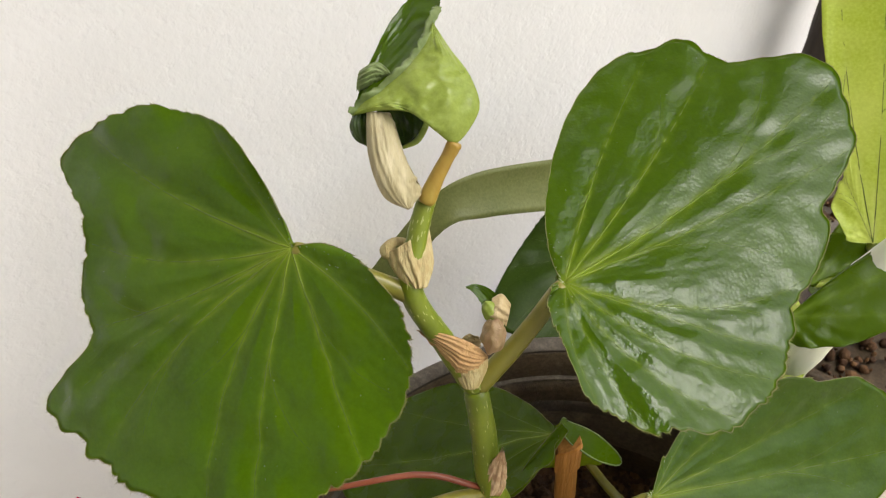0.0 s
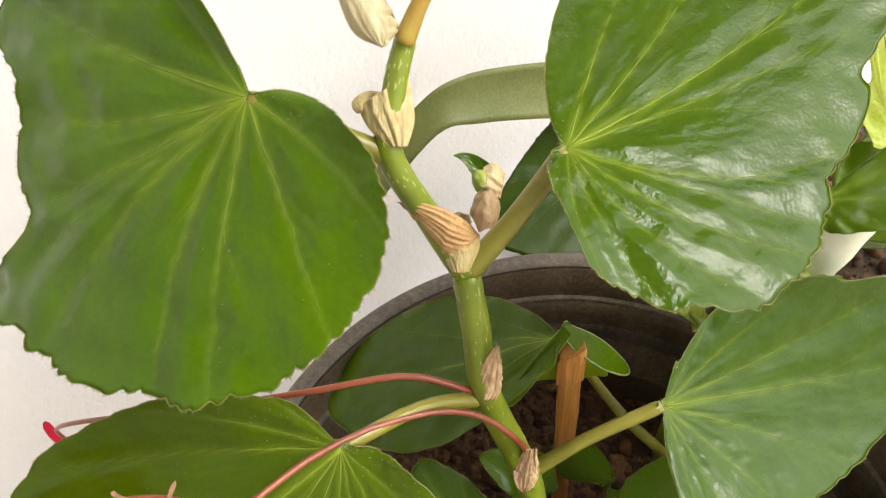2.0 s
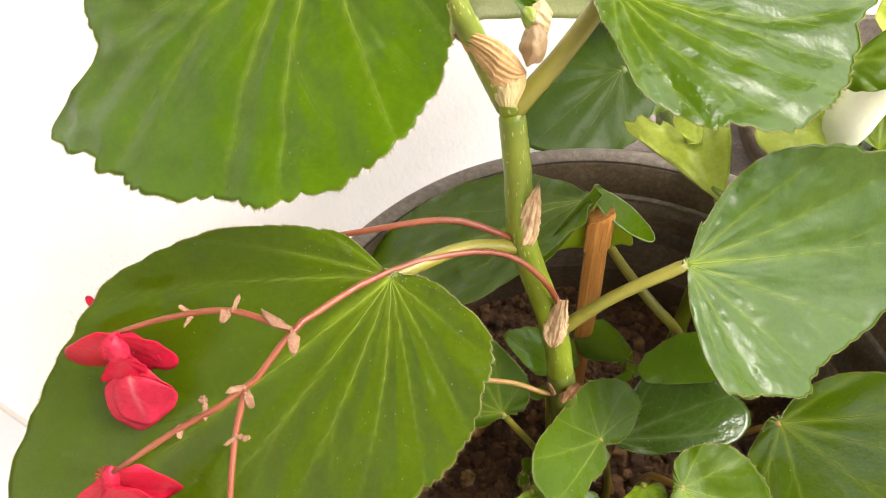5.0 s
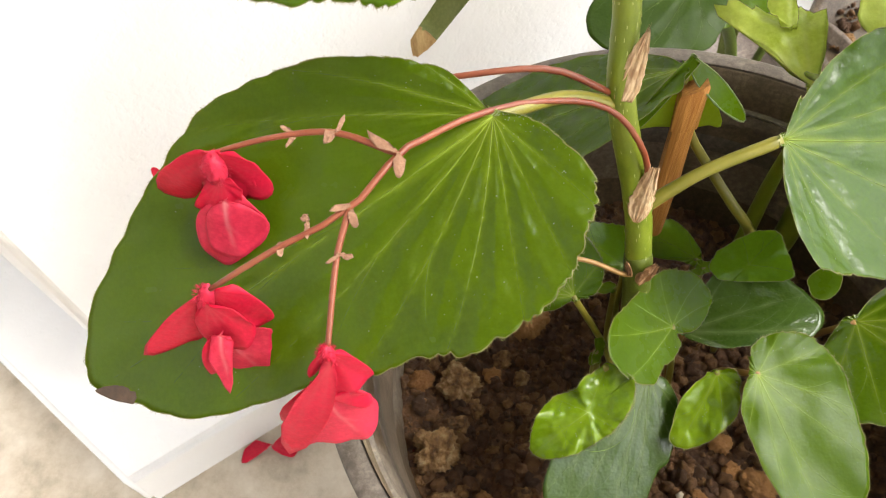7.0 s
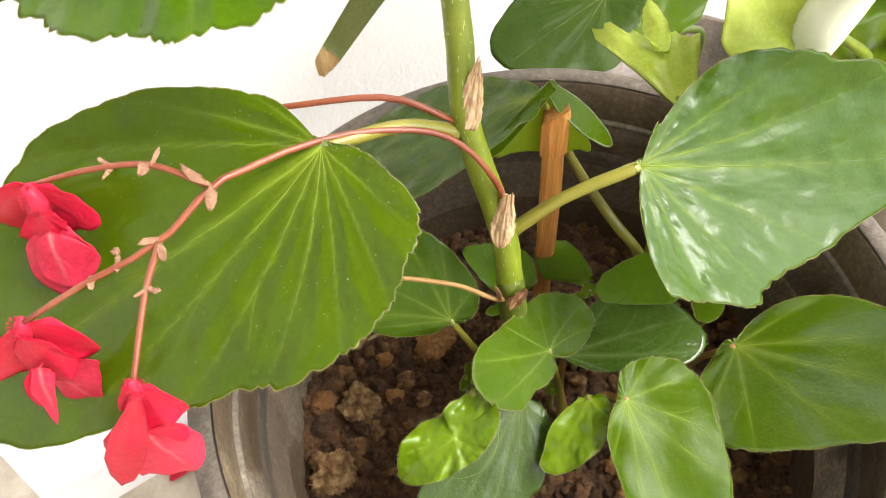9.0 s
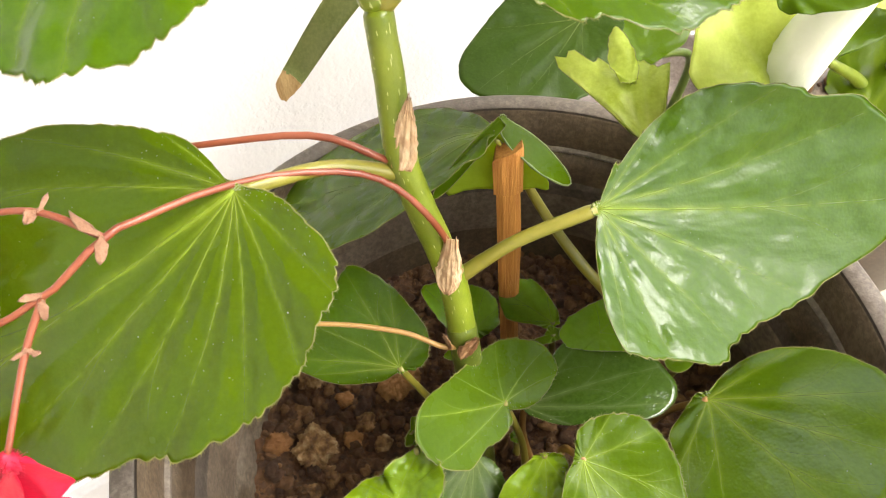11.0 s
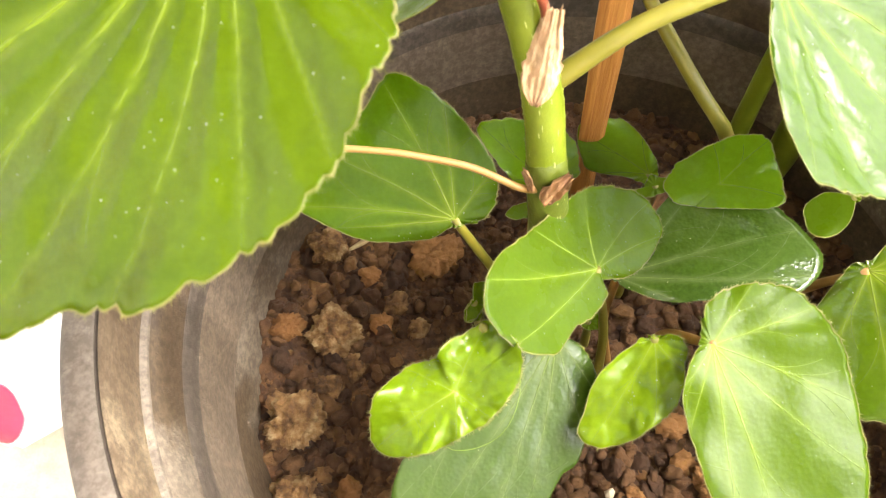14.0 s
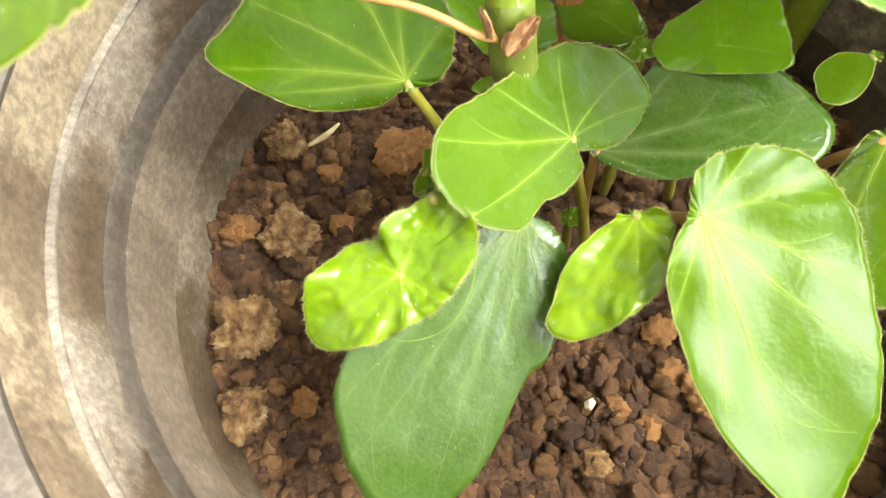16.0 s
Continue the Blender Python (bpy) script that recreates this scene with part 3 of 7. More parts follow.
gx = np.linspace(-1, 1, 61)
gx = np.sign(gx) * np.abs(gx) ** 3 * 30
fv = [(x, y, 0.004 * noise.noise(Vector((x * 3, y * 3, 0))) if abs(x) < 2 and abs(y) < 2 else 0.0) for y in gx for x in gx]
ff = [(j * 61 + i, j * 61 + i + 1, (j + 1) * 61 + i + 1, (j + 1) * 61 + i) for j in range(60) for i in range(60)]
floor = tagged(new("floor", mesh("floor", fv, ff, CEMENT)), "worn beige cement floor with grey stains", "floor", kind="structure")
ALONG, ASIDE = np.array((0.80, 0.60)), np.array((-0.82, 0.57))
WALL_CORNER, PLINTH_CORNER = np.array((-0.262, 0.105)), np.array((-0.245, 0.035))


def ell(corner):
    # runs 3 m, past what is seen, to cut sky reflections on the leaves
    a, b = corner + ALONG * 3.0, corner + ASIDE * 1.2
    return [tuple(corner), tuple(a), tuple(a + np.array((-0.5, 0.9))), tuple(b + np.array((0.5, 0.8))), tuple(b)]


slab("wall", ell(WALL_CORNER), -0.02, 0.62, PLASTER, "white painted plaster wall with a pitted surface", "wall")
# added above the visible wall: a dim surface for the leaves to reflect
slab("wall_upper", ell(WALL_CORNER), 0.62, 2.4, DIM_REFLECTION_COAT, "unseen grey-brown upper wall added to dim leaf reflections", "wall")
# added overhead, out of view: keeps sky sheen off the upper leaves
slab("ceiling", [(-1.1, -1.9), (0.95, -1.9), (0.95, 2.2), (-1.1, 2.2)], 2.4, 2.5, SKY_BLOCKER_COAT, "unseen pale grey slab added overhead to block sky reflections", "ceiling")
# two added white walls, never in view: fill from behind, low sky cut at left
slab("wall_back", [(-2.6, -1.9), (1.3, -1.9), (1.3, -1.75), (-2.6, -1.75)], -0.02, 2.4, PLASTER, "unseen white wall added to bounce light and limit the sky", "wall")
slab("wall_side", [(-2.6, -1.75), (-2.45, -1.75), (-2.45, 2.2), (-2.6, 2.2)], -0.02, 1.9, PLASTER, "unseen white wall added to bounce light and limit the sky", "wall")
slab("plinth", ell(PLINTH_CORNER), -0.02, 0.04, PLASTER, "low white painted plinth along the wall foot", "plinth", 0.004)

# ---- pot
POT = (0.030, 0.062)
RIM, SOIL_Z, R = 0.225, 0.135, 0.129


def lathe(name, profile, material_, parent, label="", sides=160, centre=POT, squash=0.0):
    verts, faces = [], []
    for r, z in profile:
        for k in range(sides):
            a = 2 * math.pi * k / sides
            q = r * (1 + squash * math.cos(2 * a + 0.7))
            verts.append((centre[0] + q * math.cos(a), centre[1] + q * math.sin(a), z))
    for i in range(len(profile) - 1):
        for k in range(sides):
            a, b = i * sides + k, i * sides + (k + 1) % sides
            faces.append((a, b, b + sides, a + sides))
    return part(name, mesh(name, verts, faces, material_), parent, label)


pot = thing("flower_pot", "round dusty black plastic tub with stepped rim rings, filled with soil", "flower pot", (*POT, 0))
pot_parts = lambda ob: setattr(ob, "matrix_parent_inverse", Matrix.Translation((*POT, 0)).inverted())
for name, profile, skin in (
        ("outer_wall", [(0.0005, 0.004), (0.088, 0.004), (0.092, 0.008), (0.115, RIM - 0.03), (0.117, RIM - 0.022), (0.1265, RIM - 0.020)], PLASTIC),
        ("rim", [(0.1265, RIM - 0.020), (R, RIM - 0.016), (R, RIM - 0.002), (R - 0.0004, RIM - 0.0006), (R - 0.0015, RIM), (0.1216, RIM - 0.0002), (0.1211, RIM - 0.0007)], PLASTIC_RIM),
        ("seam", [(0.1211, RIM - 0.0007), (0.1208, RIM - 0.0022), (0.1205, RIM - 0.0024), (0.1204, RIM - 0.0012)], SEAM),
        ("step", [(0.1204, RIM - 0.0012), (0.1200, RIM - 0.0016), (0.1189, RIM - 0.019), (0.1182, RIM - 0.0345)], PLASTIC_STEP),
        ("ring", [(0.1190, RIM - 0.0198), (0.1174, RIM - 0.0204), (0.1169, RIM - 0.0211), (0.1174, RIM - 0.0218), (0.1188, RIM - 0.0224)], PLASTIC_RING),
        ("ring", [(0.1188, RIM - 0.0262), (0.1171, RIM - 0.0268), (0.1166, RIM - 0.0276), (0.1171, RIM - 0.0284), (0.1185, RIM - 0.0290)], PLASTIC_RING),
        ("ledge", [(0.1183, RIM - 0.0336), (0.1168, RIM - 0.0340), (0.1152, RIM - 0.0350), (0.1138, RIM - 0.0372), (0.1130, RIM - 0.0405), (0.1126, RIM - 0.0450)], PLASTIC_LEDGE),
        ("inner_wall", [(0.1126, RIM - 0.0450), (0.1119, RIM - 0.049), (0.1085, SOIL_Z + 0.002), (0.106, SOIL_Z - 0.02), (0.0005, SOIL_Z - 0.02)], PLASTIC_INNER)):
    pot_parts(lathe(name, profile, skin, pot))
# ---- soil
soil = thing("soil", "moist brown potting soil with crumbs and small stones, in the tub", "soil", (*POT, SOIL_Z), kind="stuff")
SR = 0.1085


def bed_height(x, y):
    """The crumbly surface of the soil: low swells, clumps and grains."""
    p = Vector((x, y, 0))
    clump = noise.noise(p * 95 + Vector((3, 1, 2)))
    grain = abs(noise.noise(p * 260 + Vector((9, 4, 1))))
    return SOIL_Z + 0.004 * noise.noise(p * 40) + 0.0030 * max(clump, -0.35) + 0.0022 * grain + 0.0011 * noise.noise(p * 520) + 0.0006 * noise.noise(p * 1050)


rings, sides = 120, 420
sv, sf = [(*POT, bed_height(*POT))], []
for i in range(1, rings + 1):
    for k in range(sides):
        r, a = SR * i / rings, 2 * math.pi * k / sides
        x, y = POT[0] + r * math.cos(a), POT[1] + r * math.sin(a)
        sv.append((x, y, bed_height(x, y)))
for k in range(sides):
    sf.append((0, 1 + k, 1 + (k + 1) % sides))
    for i in range(rings - 1):
        a, b = 1 + i * sides + k, 1 + i * sides + (k + 1) % sides
        sf.append((a, a + sides, b + sides, b))
bed = part("bed", mesh("bed", sv, sf, SOIL), soil)


def pebble_data(at, size, rng, squash=0.75, detail=1, even=False):
    bm = bmesh.new()
    bmesh.ops.create_icosphere(bm, subdivisions=detail, radius=1.0)
    off = Vector((rng.uniform(0, 99), rng.uniform(0, 99), 0))
    turn = Euler((rng.uniform(0, 6), rng.uniform(0, 6), rng.uniform(0, 6))).to_matrix()
    sc = Vector((rng.uniform(0.75, 1.2), rng.uniform(0.75, 1.2), rng.uniform(0.6, 1.0) * squash / 0.75))
    if even:
        turn, sc = Euler((0, 0, rng.uniform(0, 6))).to_matrix(), Vector((rng.uniform(0.95, 1.15), 1.0, rng.uniform(0.7, 0.85)))
    verts = []
    for v in bm.verts:
        q = v.co * (1 + 0.5 * noise.noise(v.co * 1.2 + off) + 0.26 * noise.noise(v.co * 3.2 + off) + 0.2 * noise.noise(v.co * 9 + off) + (0.14 * noise.noise(v.co * 17 + off) + 0.08 * noise.noise(v.co * 31 + off) if detail > 3 else 0))
        verts.append(np.array(at) + np.array(turn @ Vector((q.x * sc.x, q.y * sc.y, q.z * sc.z))) * size)
    faces = [tuple(v.index for v in f.verts) for f in bm.faces]
    bm.free()
    return verts, faces


rng, crumbs, big = random.Random(5), [], []
for _ in range(9000):
    r, a = SR * math.sqrt(rng.random()), rng.uniform(0, 2 * math.pi)
    s = 0.0004 + 0.0036 * rng.random() ** 5.0
    x, y = POT[0] + r * math.cos(a), POT[1] + r * math.sin(a)
    (big if s > 0.0024 and len(big) < 290 else crumbs).append(pebble_data((x, y, bed_height(x, y) + rng.uniform(-0.35, 0.30) * s), s, rng, detail=3 if s > 0.0026 else 2 if s > 0.0012 else 1))
crumb = tagged(part("fine_crumbs", mesh("fine_crumbs", *joined(crumbs), CRUMB), soil), kind="stuff")
lumps = [part("crumb", mesh("crumb", *data, CRUMB), soil) for data in big]
for ob in (bed, crumb, *lumps):
    ob.matrix_parent_inverse = Matrix.Translation((*POT, SOIL_Z)).inverted()

# ---- stake
stake = thing("plant_stake", "split brown wooden stake standing upright in the soil", "plant stake")
bm = bmesh.new()
levels = [(SOIL_Z - 0.02, 0.0), (0.18, 0.0), (0.235, 0.0006), (0.2595, 0.0002), (0.260, 0.0009), (0.2772, 0.001), (0.2787, 0.0004)]
loops = []
for z, grow_ in levels:
    s = (z - 0.13) / 0.15
    cx, cy = 0.0305 - 0.003 * s, 0.1115
    w, d = 0.0037 + grow_, 0.0026 + 0.5 * grow_
    shape = [(-w, -d), (-0.4 * w, -d - 0.0006), (0.5 * w, -d), (w, -0.5 * d), (w * 0.9, d), (-w * 0.9, d)]
    loops.append([bm.verts.new((cx + x + 0.0003 * rng.uniform(-1, 1), cy + y, z + (0.002 * x / w if z > 0.277 else 0))) for x, y in shape])
for name, group in (("shaft", loops[:4]), ("split_head", loops[4:])):
    part_bm = bmesh.new()
    rows = [[part_bm.verts.new(v.co) for v in row] for row in group]
    for a, b in zip(rows, rows[1:]):
        for k in range(6):
            part_bm.faces.new((a[k], a[(k + 1) % 6], b[(k + 1) % 6], b[k]))
    part_bm.faces.new(rows[-1])
    part_bm.faces.new(rows[0][::-1])
    me = bpy.data.meshes.new(name)
    part_bm.to_mesh(me)
    part_bm.free()
    me.materials.append(WOOD)
    part(name, me, stake)
bm.free()

# ---- the main begonia
begonia = thing("begonia_plant", "tall begonia with glossy winged leaves, jointed green stem and red flowers", "begonia", (0.021, 0.058, SOIL_Z))
HOME = Matrix.Translation((0.021, 0.058, SOIL_Z)).inverted()
STEM_PATH = [(0.021, 0.056, 0.125), (0.018, 0.065, 0.19), (0.0145, 0.073, 0.228), (0.0105, 0.082, 0.255), (0.0, 0.0895, 0.294), (-0.002, 0.097, 0.320), (-0.0035, 0.1025, 0.336)]
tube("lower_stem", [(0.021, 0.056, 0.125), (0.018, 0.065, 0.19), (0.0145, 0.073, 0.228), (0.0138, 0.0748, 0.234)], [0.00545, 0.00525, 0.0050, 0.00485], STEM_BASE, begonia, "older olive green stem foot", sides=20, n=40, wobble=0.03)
stem = tube("stem", STEM_PATH, [0.0050, 0.0047, 0.0046, 0.0046, 0.0042, 0.0039, 0.0037], STEM, begonia, "thick green stem with pale specks", sides=20, n=70, wobble=0.03)
UPPER = [(-0.0035, 0.1025, 0.336), (-0.0115, 0.1075, 0.353), (-0.0185, 0.1115, 0.3705), (-0.0165, 0.120, 0.381), (-0.013, 0.127, 0.390)]
upper = tube("stem", UPPER, [0.0035, 0.0032, 0.0031, 0.0027, 0.0024], STEM, begonia, "slender upper stem", sides=16, n=40, wobble=0.03)


def petiole(points, radii, material_, name="petiole", parent=begonia, label=""):
    return tube(name, points, radii, material_, parent, label, sides=12, n=22, wobble=0.03)


L1 = Leaf((-0.0470, 0.1153, 0.3859), (-0.367, -0.673, -0.643), (-0.261, -0.588, 0.765), (1.35, 0.99, -1.41),
          [67.4, 66.6, 66.4, 66.2, 64.5, 63.0, 62.2, 61.4, 59.8, 58.3, 56.4, 54.7, 52.6, 50.6, 48.6, 46.4, 44.7, 43.0, 41.1, 38.9, 36.0, 33.6, 30.3, 27.1, 24.0, 20.0, 16.9, 14.1, 11.2, 9.1, 6.8, 3.5, 1.6, 1.5, 1.5, 1.5, 1.5, 1.5, 1.5, 1.5, 1.5, 1.5, 1.5, 1.5, 1.5, 1.5, 1.5, 1.5, 1.5, 1.5, 1.5, 1.5, 3.0, 6.7, 10.4, 19.5, 25.7, 33.4, 38.3, 42.6, 47.3, 52.6, 59.3, 64.5, 69.5, 75.5, 81.9, 87.5, 91.0, 84.4, 74.3, 71.7, 71.7, 72.9, 74.1, 74.5, 73.7, 71.9, 76.0, 98.0, 95.3, 91.7, 84.5, 84.6, 79.2, 79.4, 76.3, 73.9, 72.6, 70.2], tooth=1.9, ripple=2.4, quilt=1.8, fold=[(-44, 18, -0.006, 0.04)], lump=1.2, veins=((-122, -123, (), 0.7), (-88, -96), (-60, -72), (-46, -52, ((0.66, -63, 0.9),)), (-43, -41, (), 0.6), (-38, -26, ((0.47, -21, 0.8),)), (-16, 2, ((0.32, -18, 0.65),)), (6, 15, ((0.39, 29, 0.8),)), (39, 42, ((0.2, 57, 0.9),)), (78, 67)), seed=28)
grow(L1, begonia, LEAF_BROAD, 'broad dark green begonia leaf with wavy edge', VEIN, EDGE, 0.0008, 520, 40, fringe=700, dust=40)
L2 = Leaf((0.0223, 0.1206, 0.3601), (0.755, 0.651, -0.077), (0.177, -0.090, 0.980), (0.78, 0.66, -1.47),
          [128.4, 127.9, 120.9, 111.7, 108.6, 109.6, 108.5, 99.4, 95.4, 87.7, 76.4, 63.1, 48.7, 37.6, 29.0, 22.1, 16.5, 11.7, 8.1, 5.2, 3.8, 3.2, 3.2, 3.0, 2.9, 2.7, 2.5, 2.4, 2.3, 2.2, 2.1, 2.0, 1.9, 1.9, 1.9, 1.8, 1.8, 1.7, 2.5, 3.9, 4.4, 4.5, 4.8, 5.1, 5.5, 6.1, 7.0, 8.0, 9.4, 10.4, 11.2, 12.4, 14.0, 15.7, 17.3, 19.2, 22.1, 27.3, 32.9, 35.3, 36.8, 38.7, 41.1, 44.4, 46.9, 48.2, 49.5, 52.0, 54.3, 56.6, 58.0, 59.0, 60.1, 61.2, 62.3, 63.8, 64.2, 65.0, 66.8, 66.0, 68.6, 73.7, 79.0, 83.8, 88.9, 88.5, 99.6, 111.2, 118.0, 123.6], tooth=1.9, ripple=1.4, quilt=1.1, lump=0.5, veins=((33, 28), (13, 17, ((0.45, 22, 0.75),)), (-6, -1, ((0.43, 8, 0.92), (0.5, -8, 0.92)), 1.25), (-14, -12, ((0.22, -29, 0.8),)), (-58, -35, ((0.61, -46, 0.75),)), (-60, -54), (-82, -64), (-103, -80, (), 0.8), (-118, -106, (), 0.7), (-136, -122, (), 0.6)), seed=29)
grow(L2, begonia, LEAF_MID, 'broad glossy green begonia leaf with pale veins', VEIN, EDGE, 0.0007, 520, 40, fringe=700, dust=60)
L3 = Leaf((0.0539, 0.0933, 0.2735), (0.908, 0.300, -0.291), (0.406, -0.466, 0.786), (1.07, 3.22, 6.37),
          [106.3, 104.9, 102.1, 97.5, 91.4, 84.9, 72.3, 68.0, 62.1, 57.1, 52.6, 48.3, 43.6, 35.7, 25.8, 15.5, 13.9, 14.1, 6.0, 2.4, 2.4, 2.4, 2.4, 2.4, 2.4, 2.4, 2.4, 2.4, 2.4, 2.4, 2.4, 2.4, 2.4, 2.4, 2.4, 2.4, 2.4, 2.4, 2.4, 2.4, 2.4, 2.4, 2.4, 2.4, 2.4, 2.4, 2.4, 2.4, 2.4, 2.4, 2.4, 2.4, 2.4, 2.4, 2.4, 2.4, 2.4, 2.4, 2.4, 2.4, 2.4, 2.4, 2.4, 2.4, 5.0, 15.2, 32.3, 40.0, 42.0, 42.8, 44.1, 45.3, 46.8, 48.6, 51.3, 54.6, 56.8, 55.4, 56.4, 58.2, 60.5, 63.3, 67.0, 71.5, 76.6, 80.1, 87.3, 95.5, 102.9, 106.4], quilt=1.6, lump=0.7, tooth=1.3, veins=((50, 52, (), 0.6), (32, 31), (11, 16, ((0.5, 24, 0.85),)), (-3, -1, ((0.45, 6, 0.85), (0.5, -10, 0.9)), 1.2), (-22, -24, ((0.5, -34, 0.9),)), (-45, -49), (-66, -72, (), 0.8), (-79, -91, (), 0.7)), seed=30)
grow(L3, begonia, LEAF_SHEEN, 'glossy green begonia leaf reflecting the sky', VEIN, EDGE, 0.0005, 520, 40, fringe=520, dust=70)
L4 = Leaf((-0.0375, 0.0681, 0.3101), (-0.829, -0.460, -0.316), (-0.032, -0.525, 0.850), (-0.83, 1.00, 3.81),
          [142.8, 131.0, 121.5, 108.6, 94.1, 83.4, 78.3, 72.8, 66.2, 64.2, 63.0, 60.9, 57.6, 55.6, 53.0, 50.5, 48.0, 45.4, 42.2, 39.6, 37.9, 36.3, 34.0, 31.4, 26.6, 20.5, 16.7, 14.2, 11.6, 9.1, 7.1, 4.5, 3.7, 3.3, 3.0, 2.8, 2.6, 2.4, 2.3, 2.2, 2.2, 2.1, 2.1, 2.1, 2.1, 2.1, 2.1, 2.2, 2.3, 2.4, 2.5, 2.7, 2.9, 3.1, 3.5, 4.0, 15.2, 20.6, 24.1, 28.6, 34.3, 41.5, 50.6, 59.8, 67.9, 78.7, 86.5, 93.7, 104.7, 115.9, 130.0, 139.7], tooth=1.7, quilt=1.7, lump=0.5, veins=((-75, -70, (), 0.7), (-52, -46), (-36, -31, ((0.5, -22, 0.9),)), (3, 0, ((0.3, -9, 0.7), (0.45, 6, 0.9), (0.6, -6, 0.9)), 1.25), (19, 14, ((0.4, 22, 0.8),)), (36, 30, ((0.5, 40, 0.85),)), (54, 47), (66, 66, (), 0.8), (84, 83, (), 0.8), (106, 105, (), 0.7)), seed=31)
L4_BLADE = grow(L4, begonia, LEAF_DEEP, 'large drooping dark green begonia leaf with a withered tip', VEIN, EDGE, 0.0008, 520, 40, fringe=560, dust=150)
part("withered_edge", L4.withered_mesh(DRY_BROWN, 0, 4.5, 0.955), L4_BLADE, "dried brown leaf tip")
L5 = Leaf((0.0216, 0.1112, 0.2864), (-0.794, 0.111, -0.598), (-0.566, 0.224, 0.793), (-0.08, 0.05, -0.06),
          [108.6, 91.6, 75.7, 60.9, 46.8, 32.9, 22.4, 17.3, 13.4, 9.8, 6.3, 4.7, 3.8, 3.3, 2.9, 2.7, 2.6, 2.6, 2.7, 2.8, 3.1, 3.6, 3.4, 3.2, 3.2, 3.2, 3.3, 3.6, 4.1, 5.5, 8.8, 22.0, 49.1, 77.4, 98.2, 109.3], quilt=1.3, lump=1.2, veins=((-30, -34, (), 0.7), (-16, -20), (0, -4, ((0.35, 6, 0.85),), 1.1), (22, 18), (40, 36, (), 0.7)), seed=32)
grow(L5, begonia, LEAF_YOUNG, 'dark begonia leaf draped over the stake', VEIN_LIME, EDGE, 0.0008, 360, 30, fringe=150)
L5b = Leaf((0.0256, 0.1153, 0.2867), (0.693, -0.184, -0.697), (0.470, -0.618, 0.630), (-0.06, -0.00, -0.00),
          [31.2, 18.3, 5.9, 3.0, 2.1, 1.6, 1.5, 1.5, 1.5, 1.5, 1.5, 1.5, 1.5, 1.5, 1.5, 1.6, 1.5, 1.5, 1.5, 1.5, 1.5, 1.5, 1.5, 1.5, 1.5, 1.5, 1.6, 2.1, 2.8, 3.1, 3.7, 4.7, 6.4, 9.4, 13.6, 23.2], tooth=0.4, ripple=0.3, quilt=0.2, veins=(), seed=33)
grow(L5b, begonia, LEAF_YOUNG, 'folded green end of the draped leaf', None, LEAF_RIM, 0.0008, rim=0.0004)
L5c = Leaf((0.0260, 0.1169, 0.2834), (-0.119, -0.276, -0.954), (0.062, -0.961, 0.271), (0.00, 0.00, 0.00),
          [24.3, 24.4, 25.1, 25.7, 27.1, 3.8, 1.8, 1.2, 0.9, 0.8, 0.7, 0.6, 0.6, 0.6, 0.6, 0.6, 0.7, 0.8, 0.9, 1.1, 1.1, 1.0, 0.9, 0.9, 0.9, 0.9, 1.0, 1.1, 1.2, 1.5, 2.0, 3.3, 9.6, 30.6, 27.1, 25.0], tooth=0.2, ripple=0.2, quilt=0.2, veins=(), seed=34)
grow(L5c, begonia, LEAF_UNDER, 'pale underside of the draped leaf', None, None, 0.0008)
L5d = Leaf((0.0247, 0.1127, 0.2893), (-0.640, -0.651, -0.408), (-0.115, -0.444, 0.888), (-2.00, 0.00, -8.00),
          [30.6, 14.9, 8.3, 5.5, 4.2, 3.5, 3.1, 2.8, 2.7, 2.6, 1.6, 1.0, 0.8, 0.7, 0.6, 0.6, 0.6, 0.6, 0.6, 0.6, 0.6, 0.6, 0.7, 0.9, 1.1, 1.1, 1.0, 1.0, 1.1, 1.1, 1.2, 1.4, 1.7, 2.4, 3.8, 10.2], tooth=0.5, ripple=0.4, quilt=0.2, veins=(), seed=35)
grow(L5d, begonia, LEAF_YOUNG, 'curled bright edge of the draped leaf', None, EDGE, 0.0008)

petiole([(-0.0185, 0.1115, 0.3695), (-0.030, 0.1130, 0.3765), L1.base - 0.001 * L1.axes[2]], [0.0028, 0.0023, 0.0022], PETIOLE)
petiole([(-0.0035, 0.1025, 0.336), (0.009, 0.1105, 0.3465), L2.base - 0.001 * L2.axes[2]], [0.0032, 0.0027, 0.0026], PETIOLE)
petiole([(0.0115, 0.082, 0.250), (0.030, 0.087, 0.2645), L3.base - 0.001 * L3.axes[2]], [0.0026, 0.0021, 0.0022], PETIOLE)
petiole([(-0.002, 0.0885, 0.2935), (-0.018, 0.0815, 0.3035), L4.base - 0.001 * L4.axes[2]], [0.0024, 0.002, 0.002], PETIOLE)
petiole([(0.070, 0.114, 0.130), (0.0695, 0.1105, 0.185), (0.0661, 0.1068, 0.2032), (0.0553, 0.1100, 0.218), (0.0456, 0.1157, 0.230), (0.0368, 0.1235, 0.2405), (0.028, 0.1235, 0.262), L5.base - 0.004 * L5.axes[2]], [0.0023, 0.0022, 0.0021, 0.0019, 0.0017, 0.0008], PETIOLE)

